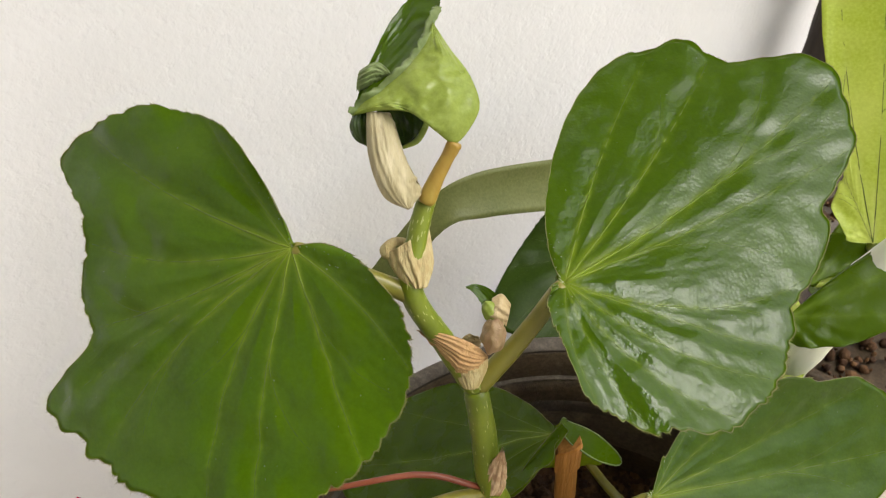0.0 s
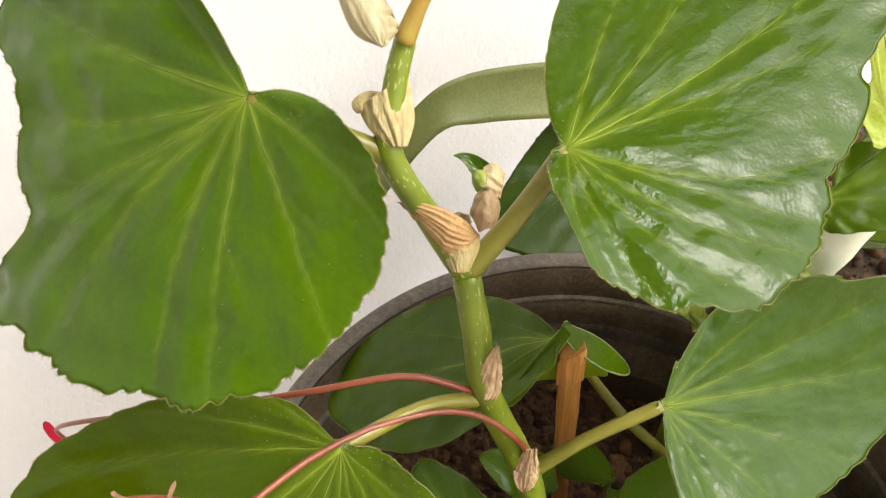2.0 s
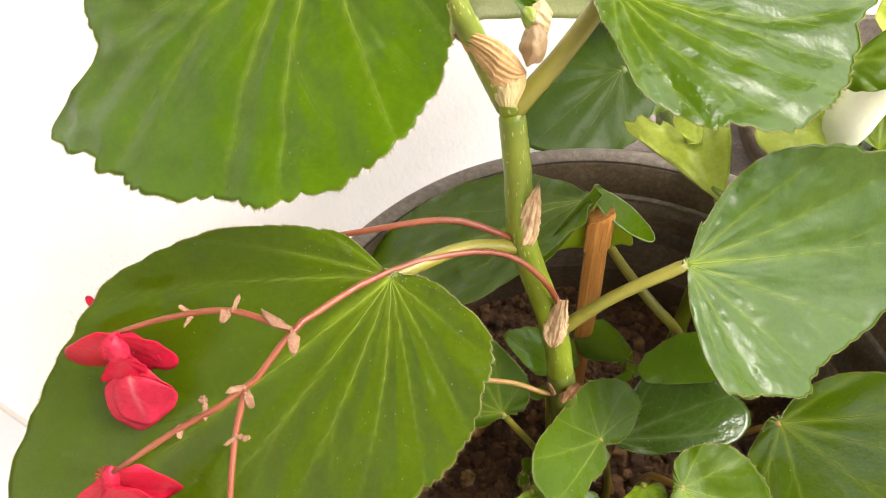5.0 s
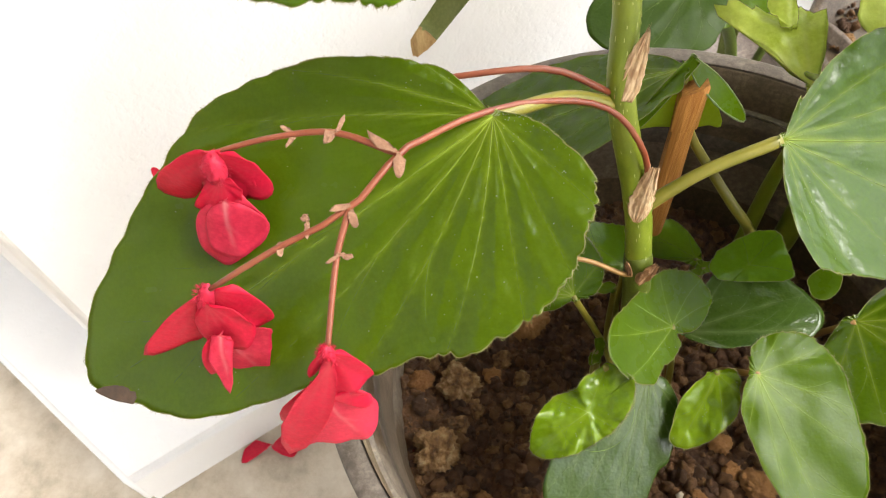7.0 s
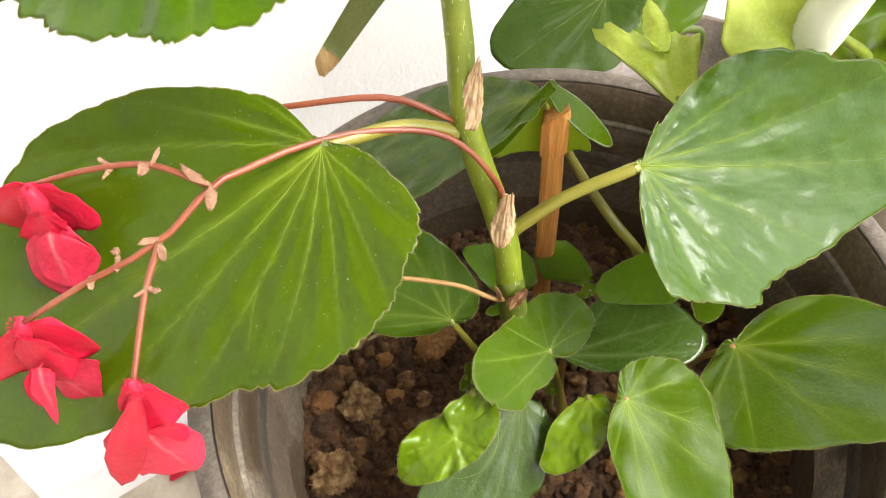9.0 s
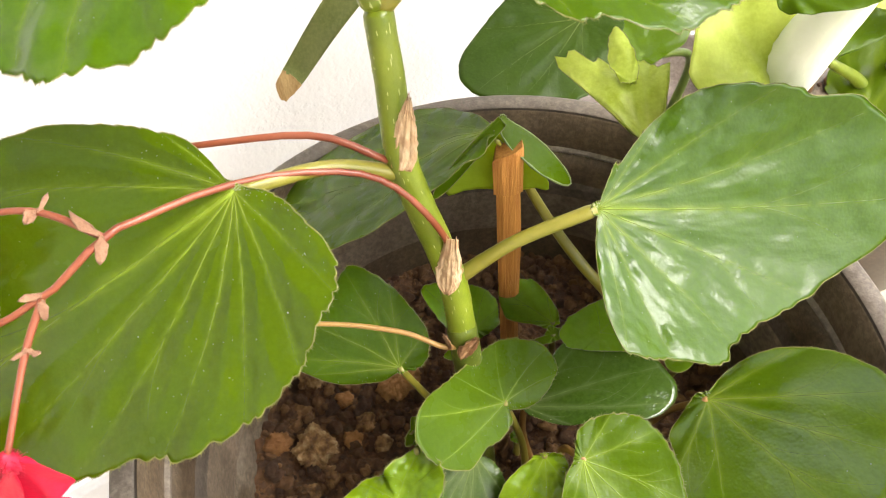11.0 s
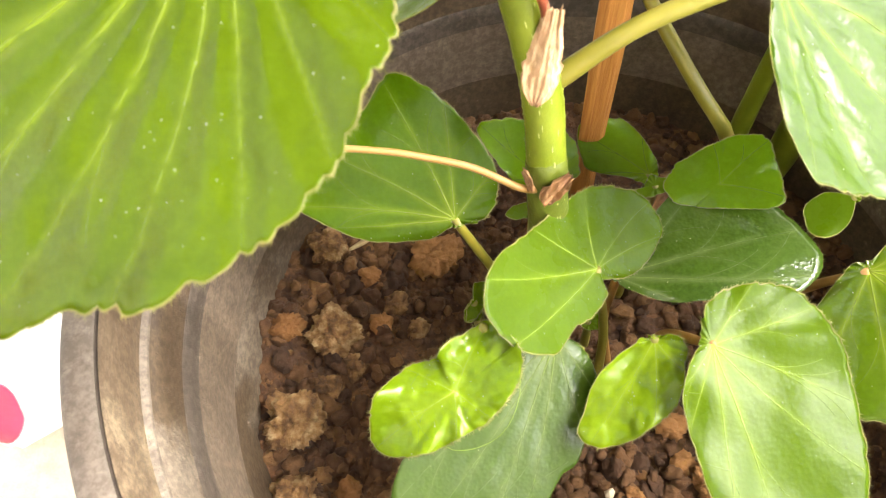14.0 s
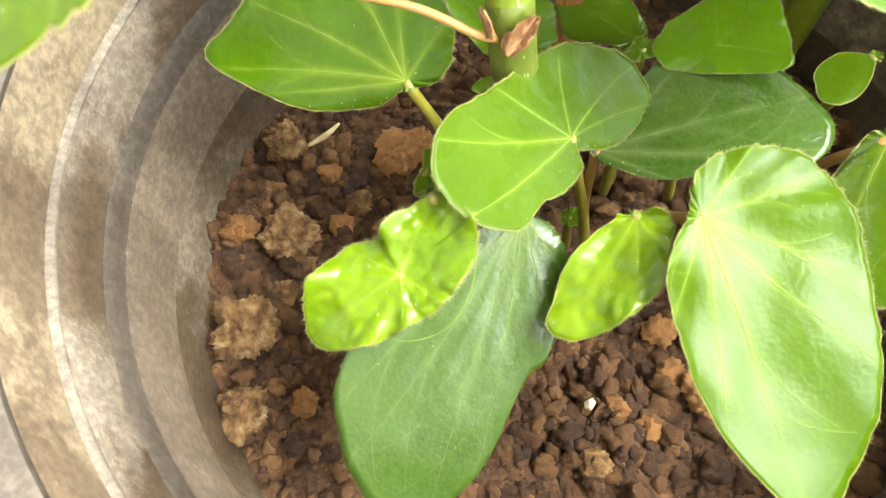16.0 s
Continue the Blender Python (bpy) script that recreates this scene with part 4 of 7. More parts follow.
# flower stalks
peduncle = petiole([(0.0118, 0.0805, 0.2655), (0.0106, 0.0813, 0.2732), (0.0067, 0.0808, 0.2841), (0.0004, 0.0815, 0.2939), (-0.0068, 0.0815, 0.3001), (-0.0161, 0.0798, 0.3040), (-0.0308, 0.0735, 0.3092), (-0.0445, 0.0648, 0.3125), (-0.053, 0.0566, 0.3150), (-0.060, 0.0488, 0.3173), (-0.0709, 0.0351, 0.3131), (-0.090, 0.0265, 0.307), (-0.107, 0.0185, 0.300)],
                   [0.0011, 0.001, 0.0009, 0.0009, 0.0009, 0.0009, 0.0009, 0.0008, 0.0008], STALK_RED, "flower_stalk", label="arching red flower stalk")
for pts in ([(-0.060, 0.0488, 0.3173), (-0.076, 0.0535, 0.3195), (-0.092, 0.0530, 0.318), (-0.1064, 0.0502, 0.3156)], [(-0.0709, 0.0351, 0.3131), (-0.0735, 0.024, 0.3075), (-0.0746, 0.0051, 0.2984)]):
    petiole(pts, [0.0009, 0.0008, 0.0007], STALK_RED, "flower_stalk")
petiole([(-0.004, 0.0885, 0.2985), (-0.022, 0.0900, 0.306), (-0.048, 0.0860, 0.307), (-0.085, 0.085, 0.300), (-0.122, 0.090, 0.285), (-0.150, 0.100, 0.258), (-0.1675, 0.1110, 0.2225)], [0.0011, 0.0009, 0.0008, 0.0007], STALK_RED, "flower_stalk")
# sheaths, husks and buds on the stem
def bract_data(base, tip, wide, out, wrap=0.004, seed=0, thick=0.00025, n=14, m=11, blunt=0.75, curl=0.0, outline=None, crumple=0.0005):
    """A pointed dry scale from base to tip, wrapped round the stem it sits on."""
    base, tip, out = np.array(base), np.array(tip), np.array(out, float)
    t = tip - base
    side = np.cross(t, out)
    side /= np.linalg.norm(side)
    out = np.cross(side, t)
    out /= np.linalg.norm(out)
    verts, faces = [], []
    for layer in (0, 1):
        for i in range(n + 1):
            s = i / n
            w = wide * (1 - s ** 1.6) ** blunt * (1 + 0.12 * noise.noise(Vector((s * 9, seed, 1)))) + 0.0002
            if outline:
                w = wide * float(np.interp(s, np.linspace(0, 1, len(outline)), outline)) * (1 + 0.16 * noise.noise(Vector((s * 14, seed, 1))))
            for j in range(m + 1):
                a = 2 * j / m - 1
                phi = a * w / wrap
                wr = crumple * noise.noise(Vector((a * 7, s * 2.2, seed + 0.5)))
                jag = (0.003 if outline else 0.0012) * noise.noise(Vector((a * 5, seed, 9))) * (i == n)
                verts.append(base + t * (s + jag / np.linalg.norm(t)) + side * wrap * math.sin(phi) + out * (wrap * (math.cos(phi) - 1) + wr - layer * thick + curl * s * s))
    k = m + 1
    o = (n + 1) * k
    for i in range(n):
        for j in range(m):
            a = i * k + j
            faces.append((a, a + 1, a + k + 1, a + k))
            faces.append((o + a, o + a + k, o + a + k + 1, o + a + 1))
    ring = [j for j in range(k)] + [i * k + m for i in range(1, n + 1)] + [n * k + j for j in range(m - 1, -1, -1)] + [i * k for i in range(n - 1, 0, -1)]
    faces += [(a, o + a, o + b, b) for a, b in zip(ring, ring[1:] + ring[:1])]
    return verts, faces


def blob_data(at, size, turn=(0, 0, 0), rough=0.1, seed=0, detail=3):
    bm = bmesh.new()
    bmesh.ops.create_icosphere(bm, subdivisions=detail, radius=1.0)
    m = Euler([radians(a) for a in turn]).to_matrix()
    verts = []
    for v in bm.verts:
        q = v.co * (1 + rough * noise.noise(v.co * 2.2 + Vector((seed, 0, 0))))
        verts.append(np.array(at) + np.array(m @ Vector((q.x * size[0], q.y * size[1], q.z * size[2]))))
    faces = [tuple(v.index for v in f.verts) for f in bm.faces]
    bm.free()
    return verts, faces


FRONT = (0.0, -0.75, 0.66)
part("dry_sheath", mesh("dry_sheath", *bract_data((0.0140, 0.0660, 0.2285), (0.0192, 0.0688, 0.2358), 0.0030, (0.35, -0.75, 0.55), 0.004, 12, n=22, m=18, outline=(0.5, 0.85, 1.0, 0.8, 0.9, 0.5, 0.3), crumple=0.0022), HUSK_BROWN), begonia, "small crumpled brown scale on the stem")
part("dry_sheath", mesh("dry_sheath", *bract_data((0.0105, 0.0672, 0.2315), (0.0088, 0.0690, 0.2372), 0.0014, (-0.6, -0.6, 0.5), 0.004, 14, outline=(0.6, 1.0, 0.8, 0.4), crumple=0.001), HUSK_BROWN), begonia, "small crumpled brown scale on the stem")


def sheet(name, a, b, bulge, material_, parent, label="", toward=FRONT, wrinkle=0.0004, along=1.0, n=36, m=22, thick=0.0003, jag=0.0, pleats=0, lump=0.0, seed=0):
    """A thin skin between two edge lines, swelling towards one side, wrinkled along its length and torn by jag at the second edge."""
    a, b, up = spline(a, n), spline(b, n), np.array(toward, float)
    up /= np.linalg.norm(up)
    widest = max(np.linalg.norm(q - p) for p, q in zip(a, b))
    verts, faces = [], []
    for layer in (0, 1):
        for i in range(n + 1):
            u, across = i / n, b[i] - a[i]
            share = np.linalg.norm(across) / widest
            tear = jag * noise.noise(Vector((u * 16, seed, 4))) / (np.linalg.norm(across) + 1e-6)
            for j in range(m + 1):
                v = j / m
                dome = math.sin(math.pi * v) ** 0.75
                p = a[i] + across * v * (1 + tear * v)
                h = bulge * share * dome + wrinkle * dome ** 0.4 * (noise.noise(Vector((v * 9, u * 2.5 * along, seed))) + 0.5 * noise.noise(Vector((v * 21, u * 5 * along, seed + 3))))
                h += lump * dome * (noise.noise(Vector(p * 210)) + 0.4 * noise.noise(Vector(p * 480)))
                if pleats:
                    h += 0.5 * wrinkle * dome * math.sin(2 * math.pi * pleats * v + 1.5 * noise.noise(Vector((u * 3, seed, 0))))
                verts.append(p + up * (h - layer * thick))
    k, o = m + 1, (n + 1) * (m + 1)
    for i in range(n):
        for j in range(m):
            q = i * k + j
            faces += [(q, q + 1, q + k + 1, q + k), (o + q, o + q + k, o + q + k + 1, o + q + 1)]
    ring = [j for j in range(k)] + [i * k + m for i in range(1, n + 1)] + [n * k + j for j in range(m - 1, -1, -1)] + [i * k for i in range(n - 1, 0, -1)]
    faces += [(p, o + p, o + q, q) for p, q in zip(ring, ring[1:] + ring[:1])]
    return part(name, mesh(name, verts, faces, material_), parent, label)


def frill(name, path, wide, material_, parent, label="", waves=13, seed=0):
    """A narrow toothed, gathered rim along a leaf's folded edge."""
    line, n, verts, faces = spline(path, 150), 150, [], []
    for layer in (0, 1):
        for i, c in enumerate(line):
            t = line[min(i + 1, n)] - line[max(i - 1, 0)]
            side = np.cross(t, FRONT)
            side /= np.linalg.norm(side) + 1e-9
            up = np.cross(side, t)
            up /= np.linalg.norm(up) + 1e-9
            tooth = 0.7 + 0.3 * abs(math.sin(math.pi * waves * i / n)) + 0.35 * noise.noise(Vector((i * 0.22, seed, 0)))
            for j in range(5):
                v = j / 4
                verts.append(c - side * wide * tooth * (v - 0.35) + up * (0.0009 * math.sin(2.2 * waves * i / n + 2 * v) * v - layer * 0.0003 + 0.0006 * v))
    o = 151 * 5
    for i in range(n):
        for j in range(4):
            q = i * 5 + j
            faces += [(q, q + 5, q + 6, q + 1), (o + q, o + q + 1, o + q + 6, o + q + 5)]
        faces += [(i * 5, o + i * 5, o + i * 5 + 5, i * 5 + 5), (i * 5 + 4, i * 5 + 9, o + i * 5 + 9, o + i * 5 + 4)]
    return part(name, mesh(name, verts, faces, material_), parent, label)


# the young leaf at the top, still half rolled
RIM_LINE = [(-0.0298, 0.1375, 0.4084), (-0.0267, 0.1391, 0.4108), (-0.0216, 0.1417, 0.4127), (-0.0158, 0.1466, 0.4151), (-0.012, 0.1522, 0.4168), (-0.0097, 0.1592, 0.4187)]
young = sheet("young_leaf", RIM_LINE, [(-0.0298, 0.1373, 0.4082), (-0.0228, 0.136, 0.4105), (-0.0154, 0.1356, 0.4097), (-0.0114, 0.1353, 0.4065), (-0.0057, 0.1322, 0.4022), (-0.0008, 0.1366, 0.4043), (0.0011, 0.1415, 0.4069), (-0.0012, 0.1477, 0.411), (-0.0055, 0.1532, 0.4146), (-0.0097, 0.1592, 0.4187)],
              0.0050, LEAF_CURL, begonia, "curled pale young leaf still unrolling", wrinkle=0.0003, n=60, m=40, lump=0.0022, seed=4)
sheet("inner_face", RIM_LINE, [(-0.0296, 0.1385, 0.4079), (-0.0283, 0.1456, 0.4098), (-0.0257, 0.1526, 0.413), (-0.0211, 0.1622, 0.4168), (-0.0168, 0.1692, 0.4184), (-0.0137, 0.1732, 0.4203), (-0.0083, 0.1704, 0.4201), (-0.0079, 0.1649, 0.4194), (-0.0097, 0.1592, 0.4187)],
      -0.0022, LEAF_MID, young, "dark green inner face of the curled leaf", wrinkle=0.0007, n=60, m=26, jag=0.0016, seed=6)
frill("frill", RIM_LINE + [(-0.0078, 0.1631, 0.4205)], 0.0024, LEAF_RIM, young, "toothed grey-green rim", seed=2)
sheet("rolled_lobe", [(-0.028, 0.1473, 0.4139), (-0.0258, 0.1466, 0.4158), (-0.0233, 0.1474, 0.4162), (-0.0211, 0.1471, 0.4145), (-0.0201, 0.1465, 0.4126)], [(-0.029, 0.1443, 0.4101), (-0.027, 0.1439, 0.411), (-0.0247, 0.1449, 0.4116), (-0.0228, 0.1456, 0.4121), (-0.0223, 0.1469, 0.4118)],
      0.0016, LEAF_RIM, young, "rolled toothed lobe", wrinkle=0.0007, jag=0.0012, seed=9)
sheet("rolled_lobe", [(-0.0296, 0.1378, 0.4086), (-0.0308, 0.1361, 0.406), (-0.0298, 0.1345, 0.4032), (-0.027, 0.1332, 0.4019)], [(-0.0265, 0.1391, 0.4082), (-0.0261, 0.1374, 0.4054), (-0.0264, 0.1357, 0.4027), (-0.0269, 0.1332, 0.4019)],
      0.0018, LEAF_OLD, young, "dark rolled lower lobe", wrinkle=0.0006, seed=11)
# no lobe: a sunken sheet, dark green to carry the hollow's shade
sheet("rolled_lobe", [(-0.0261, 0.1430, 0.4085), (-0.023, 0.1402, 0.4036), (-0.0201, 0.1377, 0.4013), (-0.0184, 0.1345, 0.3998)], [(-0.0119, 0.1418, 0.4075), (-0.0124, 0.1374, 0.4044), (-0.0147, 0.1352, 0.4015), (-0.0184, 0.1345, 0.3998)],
      -0.0030, LEAF_OLD, young, "hollow of the leaf with its shade put into a dark colour", wrinkle=0.0014, seed=13)
tube("lobe_rim", [(-0.0121, 0.1393, 0.4062), (-0.0122, 0.1374, 0.4044), (-0.0145, 0.1351, 0.4015), (-0.0184, 0.1344, 0.3998)], [0.0006, 0.0008, 0.0008, 0.0004], LEAF_CURL, young, sides=10, n=24, wobble=0.2)
sheet("bud_sheath", [(-0.0262, 0.1374, 0.4093), (-0.0263, 0.1333, 0.4072), (-0.0262, 0.1291, 0.4036), (-0.025, 0.125, 0.3988), (-0.0226, 0.1219, 0.3947), (-0.0174, 0.1199, 0.3927)], [(-0.0208, 0.1387, 0.4075), (-0.019, 0.1339, 0.4046), (-0.0176, 0.1298, 0.401), (-0.0153, 0.1265, 0.3968), (-0.0141, 0.1245, 0.3937), (-0.0174, 0.1199, 0.3927)],
      0.0034, SHEATH, begonia, "pale papery sheath of a leaf bud", wrinkle=0.0005, along=0.9, n=44, m=30, jag=0.0012, pleats=1, seed=15)
sheet("bud_sheath", [(-0.0262, 0.1384, 0.4083), (-0.0263, 0.1343, 0.4062), (-0.0258, 0.1301, 0.4026), (-0.0246, 0.126, 0.3978), (-0.0222, 0.1229, 0.3937), (-0.0174, 0.1202, 0.3924)], [(-0.0208, 0.1392, 0.4070), (-0.019, 0.1345, 0.4040), (-0.0176, 0.1304, 0.4004), (-0.0153, 0.1271, 0.3962), (-0.0141, 0.1249, 0.3933), (-0.0174, 0.1202, 0.3924)],
      -0.0030, SHEATH, begonia, "pale papery sheath of a leaf bud", wrinkle=0.0004, seed=16)
petiole([(-0.0135, 0.1245, 0.3900), (-0.010, 0.1284, 0.3954), (-0.0074, 0.1311, 0.3988), (-0.0052, 0.1330, 0.4020)], [0.0024, 0.0019, 0.0017, 0.0020], PETIOLE_AMBER)
# papery scales and cups at the joints
part("dry_sheath", mesh("dry_sheath", *bract_data((-0.0006, 0.0859, 0.2975), (0.0034, 0.0908, 0.3190), 0.0041, FRONT, 0.0058, 3, n=30, m=20, outline=(0.75, 1.0, 1.0, 0.92, 0.8, 0.66, 0.5, 0.34, 0.12), crumple=0.0007), HUSK_PAPER), begonia, "dry torn tan leaf scale on the stem")
part("dry_sheath", mesh("dry_sheath", *bract_data((0.0100, 0.0757, 0.2520), (0.0122, 0.0805, 0.2745), 0.0046, FRONT, 0.0056, 8, n=30, m=20, outline=(0.15, 0.75, 0.95, 1.0, 0.85, 0.75, 0.6, 0.5, 0.42), crumple=0.0009), HUSK_PAPER), begonia, "papery cream leaf scale with brown veins")
cup = sheet("dry_sheath", [(-0.0246, 0.1187, 0.3783), (-0.0237, 0.1159, 0.3772), (-0.0216, 0.1128, 0.3758), (-0.0185, 0.1107, 0.3738)], [(-0.0132, 0.1237, 0.3817), (-0.0126, 0.1194, 0.378), (-0.0126, 0.1159, 0.3751), (-0.0143, 0.1113, 0.3727)],
            0.0042, HUSK_CREAM, begonia, "pale crumpled sheath flaring round the stem", wrinkle=0.0007, along=0.7, n=40, m=34, pleats=4, seed=23)
tube("rolled_lip", [(-0.0183, 0.1215, 0.3763), (-0.0202, 0.1235, 0.3768), (-0.0226, 0.1228, 0.3777), (-0.0244, 0.1202, 0.3782), (-0.0243, 0.1183, 0.3786), (-0.0232, 0.1172, 0.3790)], [0.0008, 0.0010, 0.0013, 0.0017, 0.0015, 0.0008], HUSK_CREAM, cup, "pale green rolled lip", sides=12, n=30, wobble=0.2)
spear = sheet("dry_sheath", [(-0.0185, 0.1084, 0.3577), (-0.0125, 0.1062, 0.3594), (-0.0066, 0.1056, 0.3571), (-0.0023, 0.1066, 0.3511), (0.0005, 0.1067, 0.3458)], [(-0.0185, 0.1084, 0.3577), (-0.014, 0.1055, 0.3536), (-0.0104, 0.1033, 0.3489), (-0.0073, 0.1019, 0.3449), (-0.0033, 0.1025, 0.3438), (0.0005, 0.1067, 0.3458)],
              0.0020, HUSK_FIBRE, begonia, "pointed dry tan sheath at a stem joint", wrinkle=0.0005, along=0.4, n=50, m=36, jag=0.0012, pleats=7, seed=25)
sheet("cuff", [(-0.0103, 0.1049, 0.3463), (-0.0093, 0.1032, 0.3435), (-0.0069, 0.1, 0.3407)], [(0.0005, 0.107, 0.3448), (-0.0, 0.1044, 0.3426), (-0.0026, 0.1005, 0.3395)],
      0.0040, HUSK_CREAM, spear, "pale papery cuff round the joint", wrinkle=0.0006, n=30, m=26, seed=27)
sheet("torn_scrap", [(-0.0067, 0.1127, 0.3461), (-0.0058, 0.1133, 0.3466), (-0.0046, 0.1144, 0.346)], [(-0.0019, 0.1102, 0.3437), (-0.0015, 0.1123, 0.3441), (-0.002, 0.1137, 0.3453)], 0.0008, HUSK_PALE, spear, wrinkle=0.0007, jag=0.001, n=20, m=16, seed=28)
bud = part("side_bud", mesh("side_bud", *blob_data((0.0021, 0.1094, 0.3522), (0.0034, 0.0034, 0.0050), (-40, 12, 0), 0.22, 3, 4), BUD_PINK), begonia, "plump pinkish side bud at a leaf joint")
part("bud_tip", mesh("bud_tip", *blob_data((0.0016, 0.1146, 0.3560), (0.0022, 0.0022, 0.0034), (-35, -25, 0), 0.12, 7, 4), LEAF_CURL), bud, "small pale green bud tip")
sheet("bud_scale", [(0.0022, 0.1178, 0.3580), (0.0050, 0.1188, 0.3584), (0.0074, 0.1172, 0.3558)], [(0.0012, 0.1120, 0.3558), (0.0030, 0.1114, 0.3552), (0.0058, 0.1118, 0.3530)], 0.0016, HUSK_PALE, bud, "pale torn scale over the bud", wrinkle=0.0007, jag=0.001, n=24, m=20, pleats=3, seed=31)
sheet("bud_leaf", [(-0.005, 0.1211, 0.3593), (-0.0025, 0.1223, 0.3588), (0.0007, 0.1217, 0.3581), (0.0037, 0.1195, 0.3574)], [(-0.005, 0.1211, 0.3593), (-0.0028, 0.1192, 0.3588), (-0.001, 0.1172, 0.357), (-0.0002, 0.1152, 0.3553)], -0.0012, LEAF_MID, bud, "tiny toothed green leaf of the bud", wrinkle=0.0006, jag=0.0006, n=24, m=16, seed=33)

# pale specks along the stem
def specks(path, radii, count, seed, thin=1.0):
    rng, pieces, line = random.Random(seed), [], spline(path, 80)
    for _ in range(count):
        i = rng.randrange(2, 78)
        t = line[i + 1] - line[i - 1]
        t /= np.linalg.norm(t)
        u = np.cross(t, (0.3, 0.2, 1.0))
        u /= np.linalg.norm(u)
        v = np.cross(t, u)
        a, r = rng.uniform(0, 2 * math.pi), float(np.interp(i / 80, np.linspace(0, 1, len(radii)), radii))
        nrm, side, ln = math.cos(a) * u + math.sin(a) * v, -math.sin(a) * u + math.cos(a) * v, rng.uniform(0.0004, 0.0011) * thin
        c = line[i] + nrm * r * 1.0
        ring = [(-ln, 0), (-0.5 * ln, 0.00013), (0.5 * ln, 0.00013), (ln, 0), (0.5 * ln, -0.00013), (-0.5 * ln, -0.00013)]
        pieces.append(([c + t * x + side * y for x, y in ring] + [c + nrm * 0.00014], [(k, (k + 1) % 6, 6) for k in range(6)]))
    return joined(pieces)


part("speckling", mesh("speckling", *specks(STEM_PATH, [0.0054, 0.0051, 0.0048, 0.0046, 0.0042, 0.0039, 0.0037], 280, 4), LENTICEL), stem)
part("speckling", mesh("speckling", *specks(UPPER, [0.0035, 0.0032, 0.0031, 0.0027, 0.0024], 160, 6), LENTICEL), upper)
BR0 = Leaf((-0.0607, 0.0486, 0.3189), (-0.812, 0.490, 0.317), (0.081, -0.444, 0.892), (0.00, 0.00, -25.00),
          [8.5, 7.0, 5.2, 4.0, 1.5, 0.9, 0.7, 0.6, 0.6, 0.6, 0.6, 0.6, 0.6, 0.6, 0.6, 0.6, 0.6, 0.6, 0.6, 0.6, 0.6, 0.6, 0.6, 0.6, 0.6, 0.6, 0.6, 0.6, 0.6, 0.6, 0.6, 0.6, 0.6, 0.6, 2.3, 3.5], tooth=0.15, ripple=0.4, quilt=0.25, veins=(), seed=2)
grow(BR0, peduncle, BRACT, '', None, None, 0.0008, 36, 6, name='bract')
BR1 = Leaf((-0.0597, 0.0478, 0.3184), (0.076, -0.890, -0.450), (0.081, -0.444, 0.892), (0.00, 0.00, -25.00),
          [6.0, 5.0, 3.9, 3.0, 2.5, 2.2, 0.6, 0.6, 0.6, 0.6, 0.6, 0.6, 0.6, 0.6, 0.6, 0.6, 0.6, 0.6, 0.6, 0.6, 0.6, 0.6, 0.6, 0.6, 0.6, 0.6, 0.6, 0.6, 0.6, 0.6, 0.6, 1.8, 2.2, 2.8, 4.0, 5.4], tooth=0.15, ripple=0.4, quilt=0.25, veins=(), seed=3)
grow(BR1, peduncle, BRACT, '', None, None, 0.0008, 36, 6, name='bract')
BR2 = Leaf((-0.0763, 0.0528, 0.3204), (-0.421, -0.827, -0.373), (0.081, -0.444, 0.892), (0.00, 0.00, -25.00),
          [3.1, 2.9, 2.3, 1.8, 1.5, 1.3, 1.2, 1.0, 0.9, 0.8, 0.7, 0.7, 0.7, 0.7, 0.7, 0.8, 0.6, 0.6, 0.6, 0.6, 0.6, 0.6, 0.6, 0.6, 0.7, 0.8, 1.0, 1.6, 1.8, 1.8, 1.8, 1.9, 2.1, 2.4, 3.0, 3.4], tooth=0.15, ripple=0.4, quilt=0.25, veins=(), seed=4)
grow(BR2, peduncle, BRACT, '', None, None, 0.0008, 36, 6, name='bract')
BR3 = Leaf((-0.0752, 0.0533, 0.3205), (0.419, 0.828, 0.374), (0.081, -0.444, 0.892), (0.00, 0.00, -25.00),
          [4.4, 2.9, 0.9, 0.6, 0.6, 0.6, 0.6, 0.6, 0.6, 0.6, 0.6, 0.6, 0.6, 0.6, 0.6, 0.6, 0.6, 0.6, 0.6, 0.6, 0.6, 0.6, 0.6, 0.6, 0.6, 0.6, 0.6, 0.6, 0.6, 0.7, 0.9, 1.0, 1.1, 1.4, 2.0, 3.4], tooth=0.15, ripple=0.4, quilt=0.25, veins=(), seed=5)
grow(BR3, peduncle, BRACT, '', None, None, 0.0008, 36, 6, name='bract')
BR4 = Leaf((-0.0868, 0.0538, 0.3191), (-0.861, 0.420, 0.287), (0.081, -0.444, 0.892), (0.00, 0.00, -25.00),
          [3.3, 2.9, 1.8, 0.7, 0.6, 0.6, 0.6, 0.6, 0.6, 0.6, 0.6, 0.6, 0.6, 0.6, 0.6, 0.6, 0.6, 0.6, 0.6, 0.6, 0.6, 0.6, 0.6, 0.6, 0.6, 0.6, 0.6, 0.6, 0.6, 0.6, 0.6, 0.7, 1.0, 1.2, 1.7, 3.0], tooth=0.15, ripple=0.4, quilt=0.25, veins=(), seed=6)
grow(BR4, peduncle, BRACT, '', None, None, 0.0008, 36, 6, name='bract')
